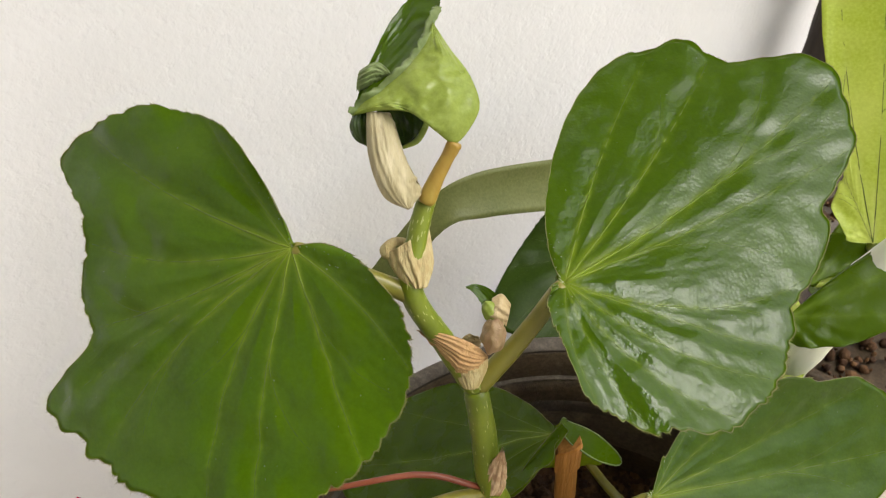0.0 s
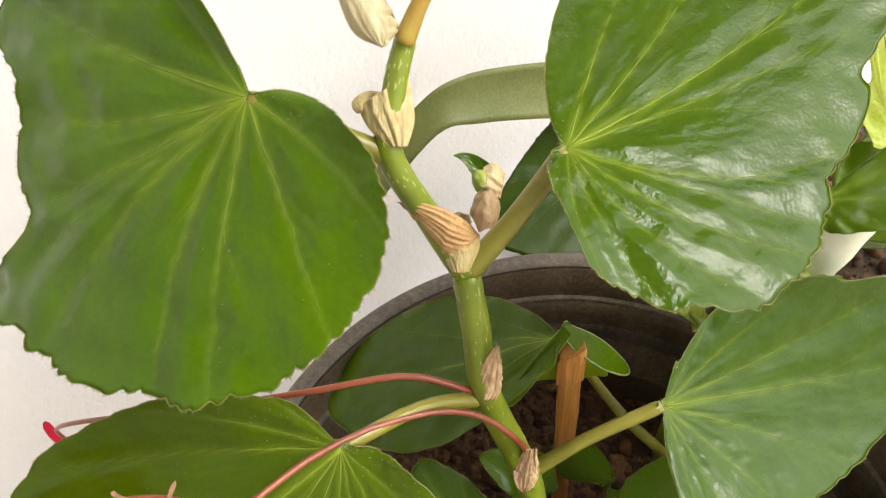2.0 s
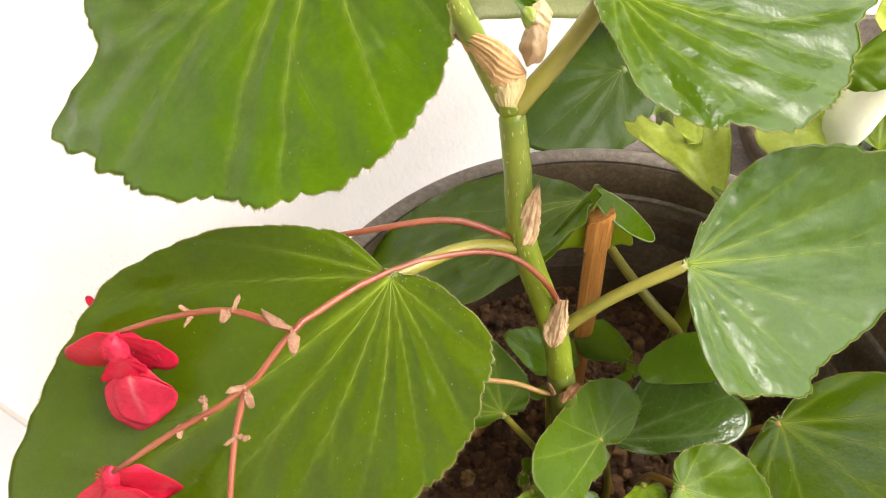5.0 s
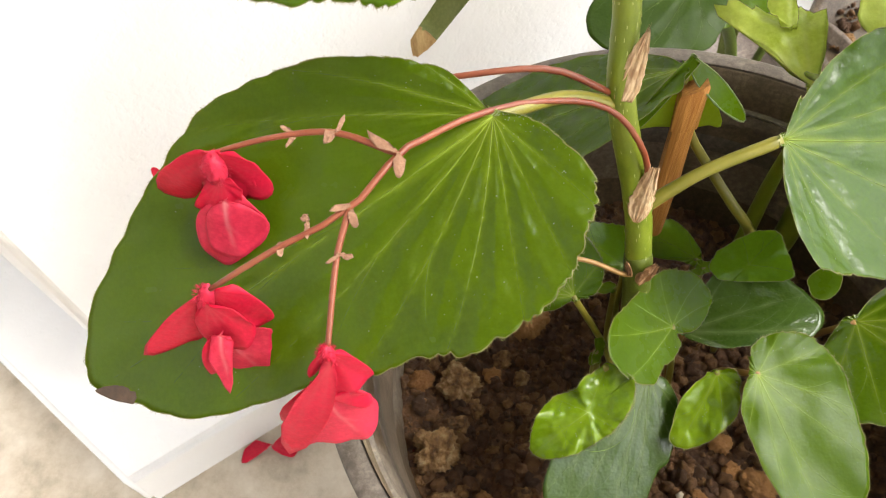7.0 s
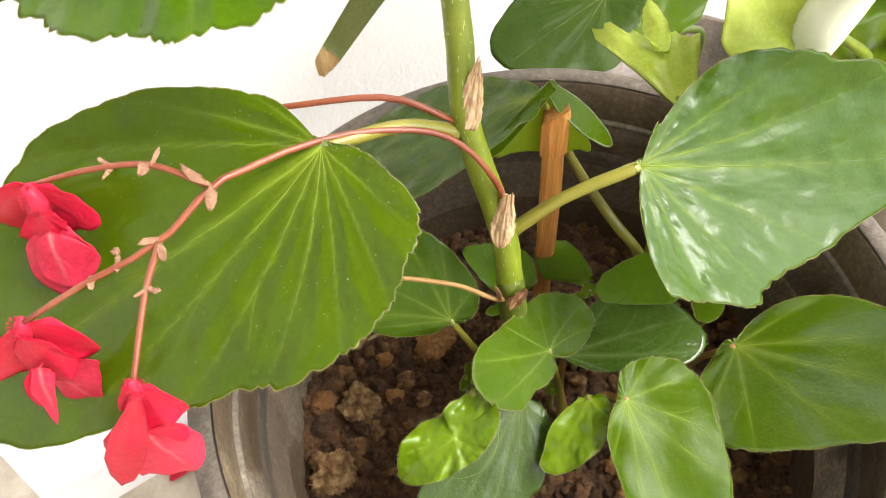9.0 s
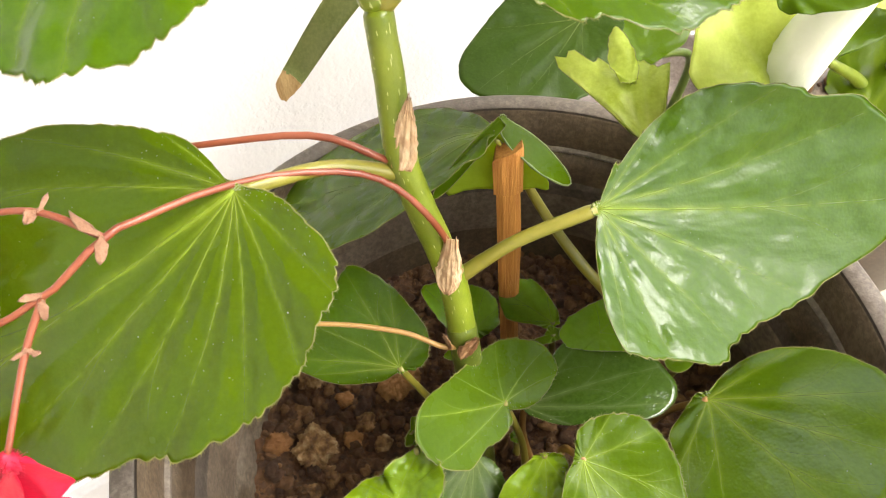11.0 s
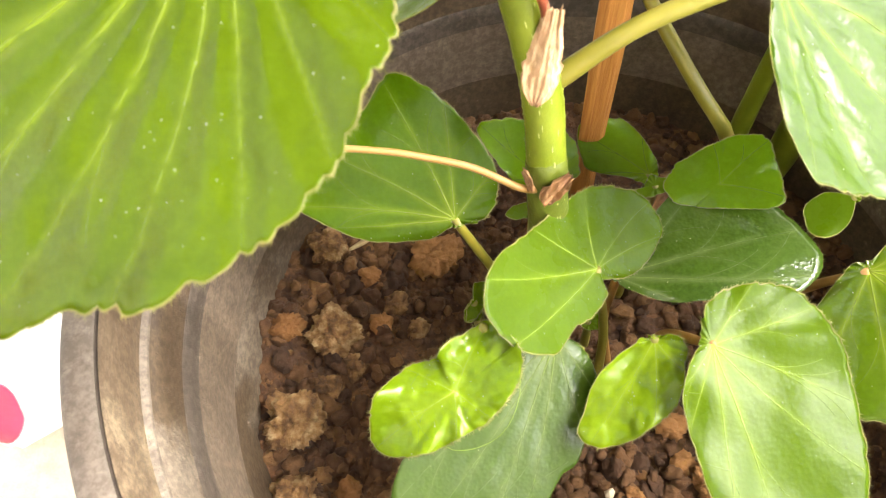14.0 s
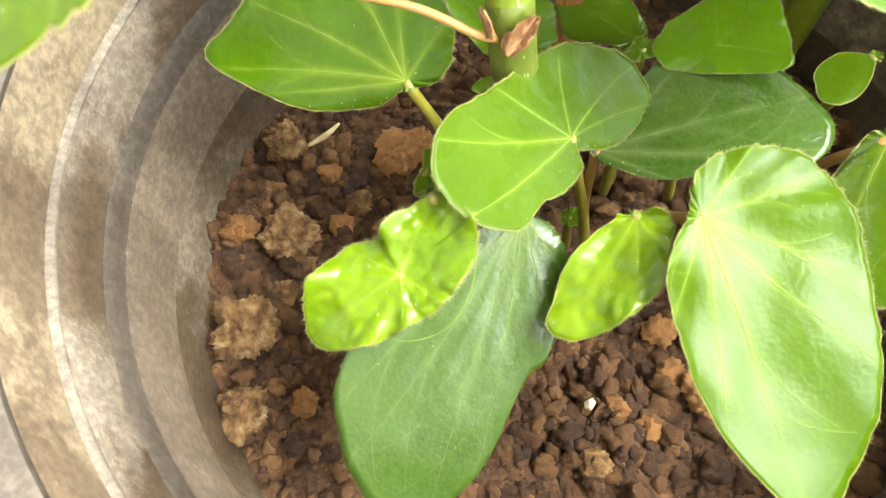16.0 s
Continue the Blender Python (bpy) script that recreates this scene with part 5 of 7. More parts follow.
BR5 = Leaf((-0.0863, 0.0531, 0.3187), (-0.465, -0.809, -0.360), (0.081, -0.444, 0.892), (0.00, 0.00, -25.00),
          [3.6, 2.2, 1.5, 1.2, 1.0, 0.9, 0.9, 0.8, 0.8, 0.6, 0.6, 0.6, 0.6, 0.6, 0.6, 0.6, 0.6, 0.6, 0.6, 0.6, 0.6, 0.6, 0.6, 0.6, 0.6, 0.6, 0.6, 0.6, 0.6, 0.6, 0.6, 0.6, 0.6, 0.9, 1.5, 3.1], tooth=0.15, ripple=0.4, quilt=0.25, veins=(), seed=7)
grow(BR5, peduncle, BRACT, '', None, None, 0.0008, 36, 6, name='bract')
BR6 = Leaf((-0.0701, 0.0340, 0.3138), (0.358, -0.823, -0.442), (0.081, -0.444, 0.892), (0.00, 0.00, -25.00),
          [4.1, 3.7, 2.3, 1.6, 1.1, 0.7, 0.6, 0.6, 0.6, 0.6, 0.6, 0.6, 0.6, 0.6, 0.6, 0.6, 0.6, 0.6, 0.6, 0.6, 0.6, 0.6, 0.6, 0.6, 0.6, 0.6, 0.6, 0.7, 1.1, 1.3, 1.4, 1.6, 2.0, 2.6, 3.5, 4.0], tooth=0.15, ripple=0.4, quilt=0.25, veins=(), seed=8)
grow(BR6, peduncle, BRACT, '', None, None, 0.0008, 36, 6, name='bract')
BR7 = Leaf((-0.0709, 0.0351, 0.3145), (-0.949, -0.307, -0.067), (0.081, -0.444, 0.892), (0.00, 0.00, -25.00),
          [4.8, 3.4, 2.0, 1.5, 1.2, 1.0, 0.6, 0.6, 0.6, 0.6, 0.6, 0.6, 0.6, 0.6, 0.6, 0.6, 0.6, 0.6, 0.6, 0.6, 0.6, 0.6, 0.6, 0.7, 0.7, 0.6, 0.6, 0.6, 0.7, 0.7, 0.8, 0.9, 1.2, 1.7, 3.2, 4.1], tooth=0.15, ripple=0.4, quilt=0.25, veins=(), seed=9)
grow(BR7, peduncle, BRACT, '', None, None, 0.0008, 36, 6, name='bract')
BR8 = Leaf((-0.0811, 0.0329, 0.3118), (-0.809, 0.494, 0.319), (0.081, -0.444, 0.892), (0.00, 0.00, -25.00),
          [1.5, 1.5, 1.6, 1.7, 1.6, 1.4, 1.2, 1.2, 0.9, 0.7, 0.6, 0.6, 0.6, 0.6, 0.6, 0.6, 0.6, 0.6, 0.6, 0.7, 0.7, 0.6, 0.6, 0.6, 0.6, 0.6, 0.6, 0.7, 0.8, 0.9, 1.2, 1.3, 1.3, 1.3, 1.4, 1.5], tooth=0.15, ripple=0.4, quilt=0.25, veins=(), seed=10)
grow(BR8, peduncle, BRACT, '', None, None, 0.0008, 36, 6, name='bract')
BR9 = Leaf((-0.0810, 0.0319, 0.3113), (0.047, -0.893, -0.448), (0.081, -0.444, 0.892), (0.00, 0.00, -25.00),
          [3.9, 2.9, 1.9, 1.2, 0.9, 0.8, 0.7, 0.6, 0.6, 0.6, 0.6, 0.6, 0.6, 0.6, 0.6, 0.6, 0.6, 0.6, 0.6, 0.6, 0.6, 0.6, 0.6, 0.6, 0.6, 0.6, 0.6, 0.7, 0.7, 0.7, 0.8, 0.9, 1.1, 1.4, 2.0, 3.2], tooth=0.15, ripple=0.4, quilt=0.25, veins=(), seed=11)
grow(BR9, peduncle, BRACT, '', None, None, 0.0008, 36, 6, name='bract')
BR10 = Leaf((-0.0877, 0.0278, 0.3084), (0.190, -0.872, -0.451), (0.081, -0.444, 0.892), (0.00, 0.00, -25.00),
          [3.1, 2.4, 1.9, 1.6, 1.4, 1.2, 0.8, 0.6, 0.6, 0.6, 0.6, 0.6, 0.6, 0.6, 0.6, 0.6, 0.6, 0.7, 0.6, 0.6, 0.6, 0.6, 0.6, 0.6, 0.6, 0.6, 0.6, 0.6, 0.7, 0.9, 1.0, 1.1, 1.4, 1.8, 2.7, 2.9], tooth=0.15, ripple=0.4, quilt=0.25, veins=(), seed=51)
grow(BR10, peduncle, BRACT, '', None, None, 0.0008, 36, 6, name='bract')
BR11 = Leaf((-0.0728, 0.0248, 0.3091), (-0.823, -0.535, -0.192), (0.081, -0.444, 0.892), (0.00, 0.00, -25.00),
          [3.8, 3.3, 1.8, 1.3, 1.0, 0.7, 0.6, 0.6, 0.6, 0.6, 0.6, 0.6, 0.6, 0.6, 0.6, 0.6, 0.6, 0.6, 0.6, 0.6, 0.6, 0.6, 0.6, 0.6, 0.6, 0.6, 0.6, 0.6, 0.6, 0.6, 0.6, 0.6, 0.6, 0.6, 0.6, 2.1], tooth=0.15, ripple=0.4, quilt=0.25, veins=(), seed=52)
grow(BR11, peduncle, BRACT, '', None, None, 0.0008, 36, 6, name='bract')
BR12 = Leaf((-0.0717, 0.0248, 0.3090), (0.973, -0.160, -0.168), (0.081, -0.444, 0.892), (0.00, 0.00, -25.00),
          [2.5, 2.3, 2.1, 0.6, 0.6, 0.6, 0.6, 0.6, 0.6, 0.6, 0.6, 0.6, 0.6, 0.6, 0.6, 0.6, 0.6, 0.6, 0.6, 0.6, 0.6, 0.6, 0.6, 0.6, 0.6, 0.6, 0.6, 0.8, 0.9, 0.9, 1.1, 1.3, 1.6, 1.8, 1.9, 2.2], tooth=0.15, ripple=0.4, quilt=0.25, veins=(), seed=53)
grow(BR12, peduncle, BRACT, '', None, None, 0.0008, 36, 6, name='bract')


def flower(at, size, turn, seed):
    """A winged ovary; the petals are its children."""
    ob = part("flower", mesh("flower", *blob_data(at, size, turn, 0.22, seed), PETAL_PINK), begonia, "red begonia flower with broad waxy petals")
    rng, hairs = random.Random(seed), []
    for _ in range(260):
        d = Vector((rng.gauss(0, 1), rng.gauss(0, 1), rng.gauss(0, 1))).normalized()
        d = np.array(d)
        p = np.array(at) + d * np.array(size) * 0.95
        hairs.append(tube_data([p, p + d * 0.0006, p + d * 0.0012 + np.array((0, 0, -0.0002))], [0.00008, 0.00006, 0.00003], 3, 3))
    part("fuzz", mesh("fuzz", *joined(hairs), PETAL_PINK), ob)
    return ob


flower1 = flower((-0.1068, 0.0475, 0.3125), (0.0030, 0.0030, 0.0050), (-10, 0, 0), 1)
P1a = Leaf((-0.1061, 0.0488, 0.3164), (-0.7877, -0.0224, -0.6157), (-0.0502, -0.9937, 0.1004), (-5.0, 0.0, -5.0),
          [29.3, 28.4, 24.5, 4.1, 1.4, 0.5, 0.7, 0.8, 0.7, 0.6, 0.6, 0.6, 0.7, 0.7, 0.7, 0.8, 0.9, 0.9, 1.0, 0.9, 1.0, 1.0, 0.6, 0.8, 0.9, 0.8, 0.6, 0.6, 0.8, 1.3, 2.1, 3.7, 6.2, 9.4, 13.6, 21.7], tooth=0.15, ripple=0.9, quilt=0.25, lump=0.7, veins=(-38, -20, -6, 8, 22, 40), seed=32)
grow(P1a, flower1, PETAL, '', None, None, 0.0008, 72, 10, name='petal')
P1b = Leaf((-0.1055, 0.0488, 0.3165), (0.5611, -0.1112, -0.8203), (-0.0502, -0.9937, 0.1004), (-5.0, 0.0, -5.0),
          [18.5, 16.1, 12.4, 10.1, 8.3, 6.4, 4.3, 1.6, 1.1, 1.2, 1.1, 1.0, 0.9, 0.9, 0.8, 0.7, 0.7, 0.8, 0.9, 1.0, 0.6, 0.5, 0.3, 0.3, 1.1, 1.0, 0.9, 0.8, 1.2, 2.4, 2.8, 18.1, 18.7, 17.1, 17.2, 18.4], tooth=0.15, ripple=0.9, quilt=0.25, lump=0.7, veins=(-38, -20, -6, 8, 22, 40), seed=33)
grow(P1b, flower1, PETAL, '', None, None, 0.0008, 72, 10, name='petal')
P1c = Leaf((-0.1059, 0.0455, 0.3097), (-0.4851, -0.2633, -0.8338), (0.0000, -0.9536, 0.3011), (0.0, 0.0, -6.2),
          [12.3, 10.1, 8.7, 8.1, 7.9, 7.8, 7.7, 6.7, 6.0, 5.4, 4.3, 3.4, 3.0, 3.0, 2.7, 1.5, 1.0, 0.9, 0.8, 0.8, 0.8, 0.8, 0.7, 0.7, 0.8, 0.8, 0.5, 0.7, 1.0, 2.2, 3.5, 4.4, 5.4, 7.3, 11.4, 12.8], tooth=0.15, ripple=0.9, quilt=0.25, lump=0.7, veins=(-38, -20, -6, 8, 22, 40), seed=34)
grow(P1c, flower1, PETAL, '', None, None, 0.0008, 72, 10, name='petal')
P1d = Leaf((-0.1080, 0.0441, 0.3029), (-0.1213, -0.4077, -0.9050), (0.0000, -0.9117, 0.4108), (-3.8, 0.0, -7.5),
          [20.8, 19.1, 17.3, 16.4, 16.1, 15.5, 14.1, 12.7, 10.9, 9.0, 6.7, 6.2, 3.7, 1.8, 1.0, 0.6, 0.5, 0.8, 0.8, 0.7, 0.7, 0.7, 0.7, 0.8, 0.9, 1.1, 1.4, 1.8, 2.3, 3.2, 5.9, 8.8, 11.6, 14.4, 16.9, 19.0], tooth=0.15, ripple=0.9, quilt=0.25, lump=0.7, veins=((-6, 4, ((0.25, 20, 0.8),), 1.6),), seed=35)
grow(P1d, flower1, PETAL_PINK, '', None, None, 0.0008, 72, 10, name='petal')
P1e = Leaf((-0.1061, 0.0432, 0.3038), (-0.0383, -0.4105, -0.9111), (0.0000, -0.9117, 0.4108), (-3.8, 0.0, -10.0),
          [18.1, 17.3, 16.1, 15.1, 14.4, 13.2, 11.4, 8.0, 4.2, 3.1, 2.2, 1.4, 1.4, 1.2, 1.2, 1.5, 1.0, 0.9, 0.7, 0.7, 0.6, 0.6, 0.6, 0.6, 0.7, 0.8, 0.9, 1.0, 1.3, 2.8, 5.5, 7.6, 10.4, 13.4, 16.5, 18.0], tooth=0.15, ripple=0.9, quilt=0.25, lump=0.7, veins=((-6, 4, ((0.25, 20, 0.8),), 1.6),), seed=36)
grow(P1e, flower1, PETAL_PINK, '', None, None, 0.0008, 72, 10, name='petal')
ROUND = [max(1.0, 17.0 * max(0.0, math.cos(math.radians(10 * k))) ** 1.4) for k in range(36)]
P1f = Leaf((-0.1062, 0.0500, 0.3150), (0.05, -0.22, -0.97), (0.0, -0.97, 0.22), (-4.0, 0.0, -6.0), ROUND, tooth=0.15, ripple=0.9, quilt=0.25, lump=0.7, veins=(-30, -10, 10, 30), seed=47)
grow(P1f, flower1, PETAL, '', None, None, 0.0008, 72, 10, name='petal')
flower2 = flower((-0.1075, 0.0188, 0.2970), (0.0022, 0.0022, 0.0050), (-10, 20, 0), 2)
P2a = Leaf((-0.1069, 0.0196, 0.2982), (-0.6898, -0.3579, -0.6294), (0.3008, -0.9324, 0.2005), (-3.8, 0.0, -5.0),
          [31.0, 27.8, 21.0, 18.5, 3.2, 1.0, 0.7, 0.7, 0.7, 0.7, 0.7, 0.7, 0.7, 0.7, 0.6, 0.8, 0.7, 0.7, 0.8, 0.9, 0.9, 0.9, 0.8, 0.8, 0.7, 0.7, 0.6, 0.6, 0.6, 0.6, 0.5, 0.5, 0.8, 3.2, 9.7, 19.4], tooth=0.15, ripple=0.9, quilt=0.25, lump=0.7, veins=(-38, -20, -6, 8, 22, 40), seed=33)
grow(P2a, flower2, PETAL, '', None, None, 0.0008, 72, 10, name='petal')
P2b = Leaf((-0.1059, 0.0197, 0.2987), (0.7085, -0.1465, -0.6903), (0.1018, -0.9468, 0.3054), (-5.0, 0.0, -5.0),
          [18.2, 15.9, 12.4, 9.8, 7.6, 5.6, 4.2, 1.6, 1.2, 1.0, 0.9, 0.9, 0.9, 0.7, 0.7, 0.7, 0.8, 0.4, 0.5, 0.1, 0.1, 0.2, 0.7, 0.8, 1.2, 1.0, 0.9, 0.8, 0.7, 1.0, 5.7, 14.4, 15.8, 16.0, 16.7, 18.0], tooth=0.15, ripple=0.9, quilt=0.25, lump=0.7, veins=(-38, -20, -6, 8, 22, 40), seed=34)
grow(P2b, flower2, PETAL, '', None, None, 0.0008, 72, 10, name='petal')
P2c = Leaf((-0.1064, 0.0160, 0.2835), (0.3915, -0.2825, -0.8757), (0.0000, -0.9517, 0.3070), (-5.0, 0.0, -6.2),
          [20.0, 17.2, 15.0, 13.6, 12.9, 12.3, 12.1, 12.5, 7.7, 0.6, 0.8, 1.5, 1.4, 1.1, 0.9, 0.8, 0.8, 0.8, 0.7, 0.7, 0.7, 0.8, 0.9, 0.9, 0.8, 0.4, 0.5, 0.7, 1.1, 1.8, 1.6, 3.7, 9.0, 18.0, 21.0, 21.2], tooth=0.15, ripple=0.9, quilt=0.25, lump=0.7, veins=((-6, 4, ((0.25, 20, 0.8),), 1.6),), seed=35)
grow(P2c, flower2, PETAL_PINK, '', None, None, 0.0008, 72, 10, name='petal')
P2d = Leaf((-0.1046, 0.0120, 0.2895), (-0.0211, -0.5217, -0.8528), (0.0000, -0.8530, 0.5219), (-3.8, 0.0, -8.8),
          [18.3, 10.0, 6.2, 4.8, 3.9, 3.3, 3.0, 2.8, 2.3, 2.4, 0.5, 0.6, 0.6, 0.2, 0.9, 1.2, 1.1, 0.9, 0.7, 0.6, 0.6, 0.6, 0.6, 0.6, 0.7, 0.7, 0.8, 0.9, 2.7, 2.9, 3.3, 4.0, 5.1, 7.8, 9.9, 13.5], tooth=0.15, ripple=0.9, quilt=0.25, lump=0.7, veins=((-6, 4, ((0.25, 20, 0.8),), 1.6),), seed=36)
grow(P2d, flower2, PETAL_PINK, '', None, None, 0.0008, 72, 10, name='petal')
P2e = Leaf((-0.1074, 0.0124, 0.2878), (-0.2052, -0.5108, -0.8349), (0.0000, -0.8530, 0.5219), (-3.8, 0.0, -8.8),
          [12.5, 10.6, 6.6, 4.0, 3.1, 2.7, 2.3, 1.9, 1.9, 1.8, 1.3, 0.9, 0.7, 0.8, 0.8, 1.0, 0.9, 0.7, 0.8, 0.7, 0.7, 0.7, 0.6, 0.6, 0.6, 0.6, 0.7, 0.7, 0.9, 0.9, 1.4, 1.7, 2.3, 3.9, 6.4, 10.2], tooth=0.15, ripple=0.9, quilt=0.25, lump=0.7, veins=(-38, -20, -6, 8, 22, 40), seed=37)
grow(P2e, flower2, PETAL, '', None, None, 0.0008, 72, 10, name='petal')
P2f = Leaf((-0.1066, 0.0165, 0.2975), (0.28, -0.34, -0.90), (0.0, -0.95, 0.30), (-4.0, 0.0, -6.0), ROUND, tooth=0.15, ripple=0.9, quilt=0.25, lump=0.7, veins=(-30, -10, 10, 30), seed=48)
grow(P2f, flower2, PETAL, '', None, None, 0.0008, 72, 10, name='petal')
flower3 = flower((-0.0752, 0.0050, 0.2955), (0.0020, 0.0020, 0.0042), (-5, 0, 0), 3)
P3a = Leaf((-0.0746, 0.0050, 0.2964), (0.7177, -0.2028, -0.6661), (0.0500, -0.9392, 0.3397), (-5.0, 0.0, -5.0),
          [13.4, 10.8, 7.7, 5.9, 4.1, 2.3, 1.3, 1.1, 0.9, 1.0, 0.9, 1.0, 0.9, 0.9, 0.8, 0.8, 0.8, 0.7, 0.8, 0.7, 0.7, 0.8, 1.1, 1.1, 1.1, 1.7, 1.6, 1.5, 1.5, 3.9, 12.7, 16.4, 15.6, 14.5, 14.0, 13.6], tooth=0.15, ripple=0.9, quilt=0.25, lump=0.7, veins=(-38, -20, -6, 8, 22, 40), seed=34)
grow(P3a, flower3, PETAL, '', None, None, 0.0008, 72, 10, name='petal')
P3b = Leaf((-0.0740, 0.0025, 0.2965), (-0.3889, -0.3316, -0.8595), (0.0500, -0.9392, 0.3397), (-2.5, 0.0, -7.5),
          [42.4, 28.0, 14.2, 7.2, 3.7, 1.9, 1.3, 1.0, 0.6, 0.6, 0.6, 0.6, 0.7, 0.8, 0.9, 0.6, 0.8, 0.9, 1.0, 1.2, 1.2, 1.8, 1.9, 1.7, 1.5, 1.4, 1.3, 1.3, 1.3, 1.5, 1.7, 2.0, 2.6, 3.6, 6.7, 29.3], tooth=0.15, ripple=0.9, quilt=0.25, lump=0.7, veins=(-38, -20, -6, 8, 22, 40), seed=35)
grow(P3b, flower3, PETAL, '', None, None, 0.0008, 72, 10, name='petal')
P3c = Leaf((-0.0772, -0.0001, 0.2793), (0.3963, -0.2936, -0.8699), (0.0500, -0.9392, 0.3397), (-4.4, 0.0, -6.2),
          [18.0, 17.7, 16.3, 14.6, 13.4, 12.5, 11.8, 10.9, 9.7, 8.7, 7.4, 4.0, 1.8, 1.4, 1.4, 1.1, 0.9, 0.8, 0.7, 0.7, 0.7, 0.7, 0.7, 0.7, 0.7, 0.9, 1.1, 1.2, 1.1, 1.4, 0.9, 21.6, 20.1, 18.3, 17.9, 17.6], tooth=0.15, ripple=0.9, quilt=0.25, lump=0.7, veins=((-6, 4, ((0.25, 20, 0.8),), 1.6),), seed=36)
grow(P3c, flower3, PETAL_PINK, '', None, None, 0.0008, 72, 10, name='petal')
P3d = Leaf((-0.0801, 0.0012, 0.2868), (-0.5449, -0.3107, -0.7788), (0.0500, -0.9392, 0.3397), (-3.8, 0.0, -7.5),
          [20.0, 17.9, 2.9, 1.3, 0.8, 0.8, 0.7, 0.7, 0.7, 0.6, 0.6, 0.6, 0.7, 0.7, 0.8, 0.9, 1.0, 1.2, 2.0, 1.3, 1.0, 0.9, 0.8, 0.8, 0.7, 0.7, 0.6, 0.6, 0.6, 0.6, 0.6, 0.7, 0.8, 1.0, 1.1, 13.1], tooth=0.15, ripple=0.9, quilt=0.25, lump=0.7, veins=(-38, -20, -6, 8, 22, 40), seed=37)
grow(P3d, flower3, PETAL, '', None, None, 0.0008, 72, 10, name='petal')
P3e = Leaf((-0.0754, 0.0044, 0.2986), (-0.4481, -0.3251, -0.8328), (0.0500, -0.9392, 0.3397), (0.0, 0.0, -7.5),
          [10.7, 7.3, 2.6, 1.5, 1.1, 0.9, 0.8, 0.7, 0.6, 0.6, 0.6, 0.6, 0.7, 0.7, 0.7, 0.8, 0.9, 0.9, 1.0, 1.0, 0.9, 1.0, 1.2, 1.3, 1.2, 1.1, 1.1, 1.1, 1.1, 1.3, 1.4, 1.5, 1.8, 2.4, 4.1, 8.0], tooth=0.15, ripple=0.9, quilt=0.25, lump=0.7, veins=(-38, -20, -6, 8, 22, 40), seed=38)
grow(P3e, flower3, PETAL, '', None, None, 0.0008, 72, 10, name='petal')
P3f = Leaf((-0.0758, -0.0003, 0.2819), (0.9869, -0.0058, -0.1612), (0.0500, -0.9392, 0.3397), (0.0, 0.0, -5.0),
          [10.0, 9.7, 8.3, 7.1, 3.3, 1.0, 1.1, 1.1, 1.1, 1.0, 0.9, 0.8, 0.7, 0.7, 0.7, 0.7, 0.7, 0.7, 0.8, 0.9, 0.6, 0.6, 0.5, 0.9, 0.8, 1.1, 1.2, 1.2, 1.2, 1.2, 1.4, 1.7, 2.7, 4.7, 6.6, 8.8], tooth=0.15, ripple=0.9, quilt=0.25, lump=0.7, veins=(-38, -20, -6, 8, 22, 40), seed=39)
grow(P3f, flower3, PETAL, '', None, None, 0.0008, 72, 10, name='petal')
flower4 = flower((-0.1680, 0.1114, 0.2200), (0.0014, 0.0014, 0.0020), (0, 0, 0), 4)
P4a = Leaf((-0.1685, 0.1104, 0.2198), (-0.745, 0.483, 0.460), (0.156, -0.545, 0.824), (-8.00, 0.00, -8.00),
          [13.4, 9.5, 6.0, 4.5, 3.8, 3.2, 0.6, 0.6, 0.6, 0.6, 0.6, 0.6, 0.6, 0.6, 0.6, 0.6, 0.6, 0.6, 0.6, 0.6, 0.6, 0.6, 0.6, 0.6, 0.6, 0.7, 0.7, 0.7, 0.7, 0.8, 0.8, 1.0, 1.7, 2.1, 3.4, 11.9], tooth=0.15, ripple=0.7, quilt=0.5, lump=0.5, veins=(-38, -20, -6, 8, 22, 40), seed=35)
grow(P4a, flower4, PETAL, '', None, None, 0.0008, 72, 10, name='petal')
P4b = Leaf((-0.1685, 0.1105, 0.2197), (0.944, 0.184, 0.274), (-0.138, -0.534, 0.834), (-8.00, 0.00, -8.00),
          [14.4, 9.7, 4.6, 3.1, 2.2, 2.0, 1.7, 1.5, 0.6, 0.6, 0.6, 0.6, 0.6, 0.6, 0.6, 0.6, 0.6, 0.6, 0.6, 0.6, 0.6, 0.6, 0.6, 0.6, 0.6, 0.6, 0.6, 0.6, 0.6, 0.6, 5.7, 6.3, 7.0, 8.3, 10.1, 12.6], tooth=0.15, ripple=0.7, quilt=0.5, lump=0.5, veins=(-38, -20, -6, 8, 22, 40), seed=36)
grow(P4b, flower4, PETAL, '', None, None, 0.0008, 72, 10, name='petal')
P4c = Leaf((-0.1688, 0.1105, 0.2177), (-0.054, -0.641, -0.766), (0.041, -0.768, 0.640), (-8.00, 0.00, -8.00),
          [15.5, 16.4, 14.8, 13.2, 12.3, 11.8, 11.6, 9.9, 8.1, 3.6, 2.1, 1.5, 0.9, 0.7, 0.7, 0.6, 0.6, 0.6, 0.6, 0.6, 0.7, 0.8, 1.0, 1.5, 1.5, 1.5, 1.5, 1.7, 1.8, 2.0, 2.5, 3.2, 4.9, 9.0, 12.3, 15.3], tooth=0.15, ripple=0.7, quilt=0.5, lump=0.5, veins=(-38, -20, -6, 8, 22, 40), seed=37)
grow(P4c, flower4, PETAL, '', None, None, 0.0008, 72, 10, name='petal')
for ob in begonia.children:
    ob.matrix_parent_inverse = HOME
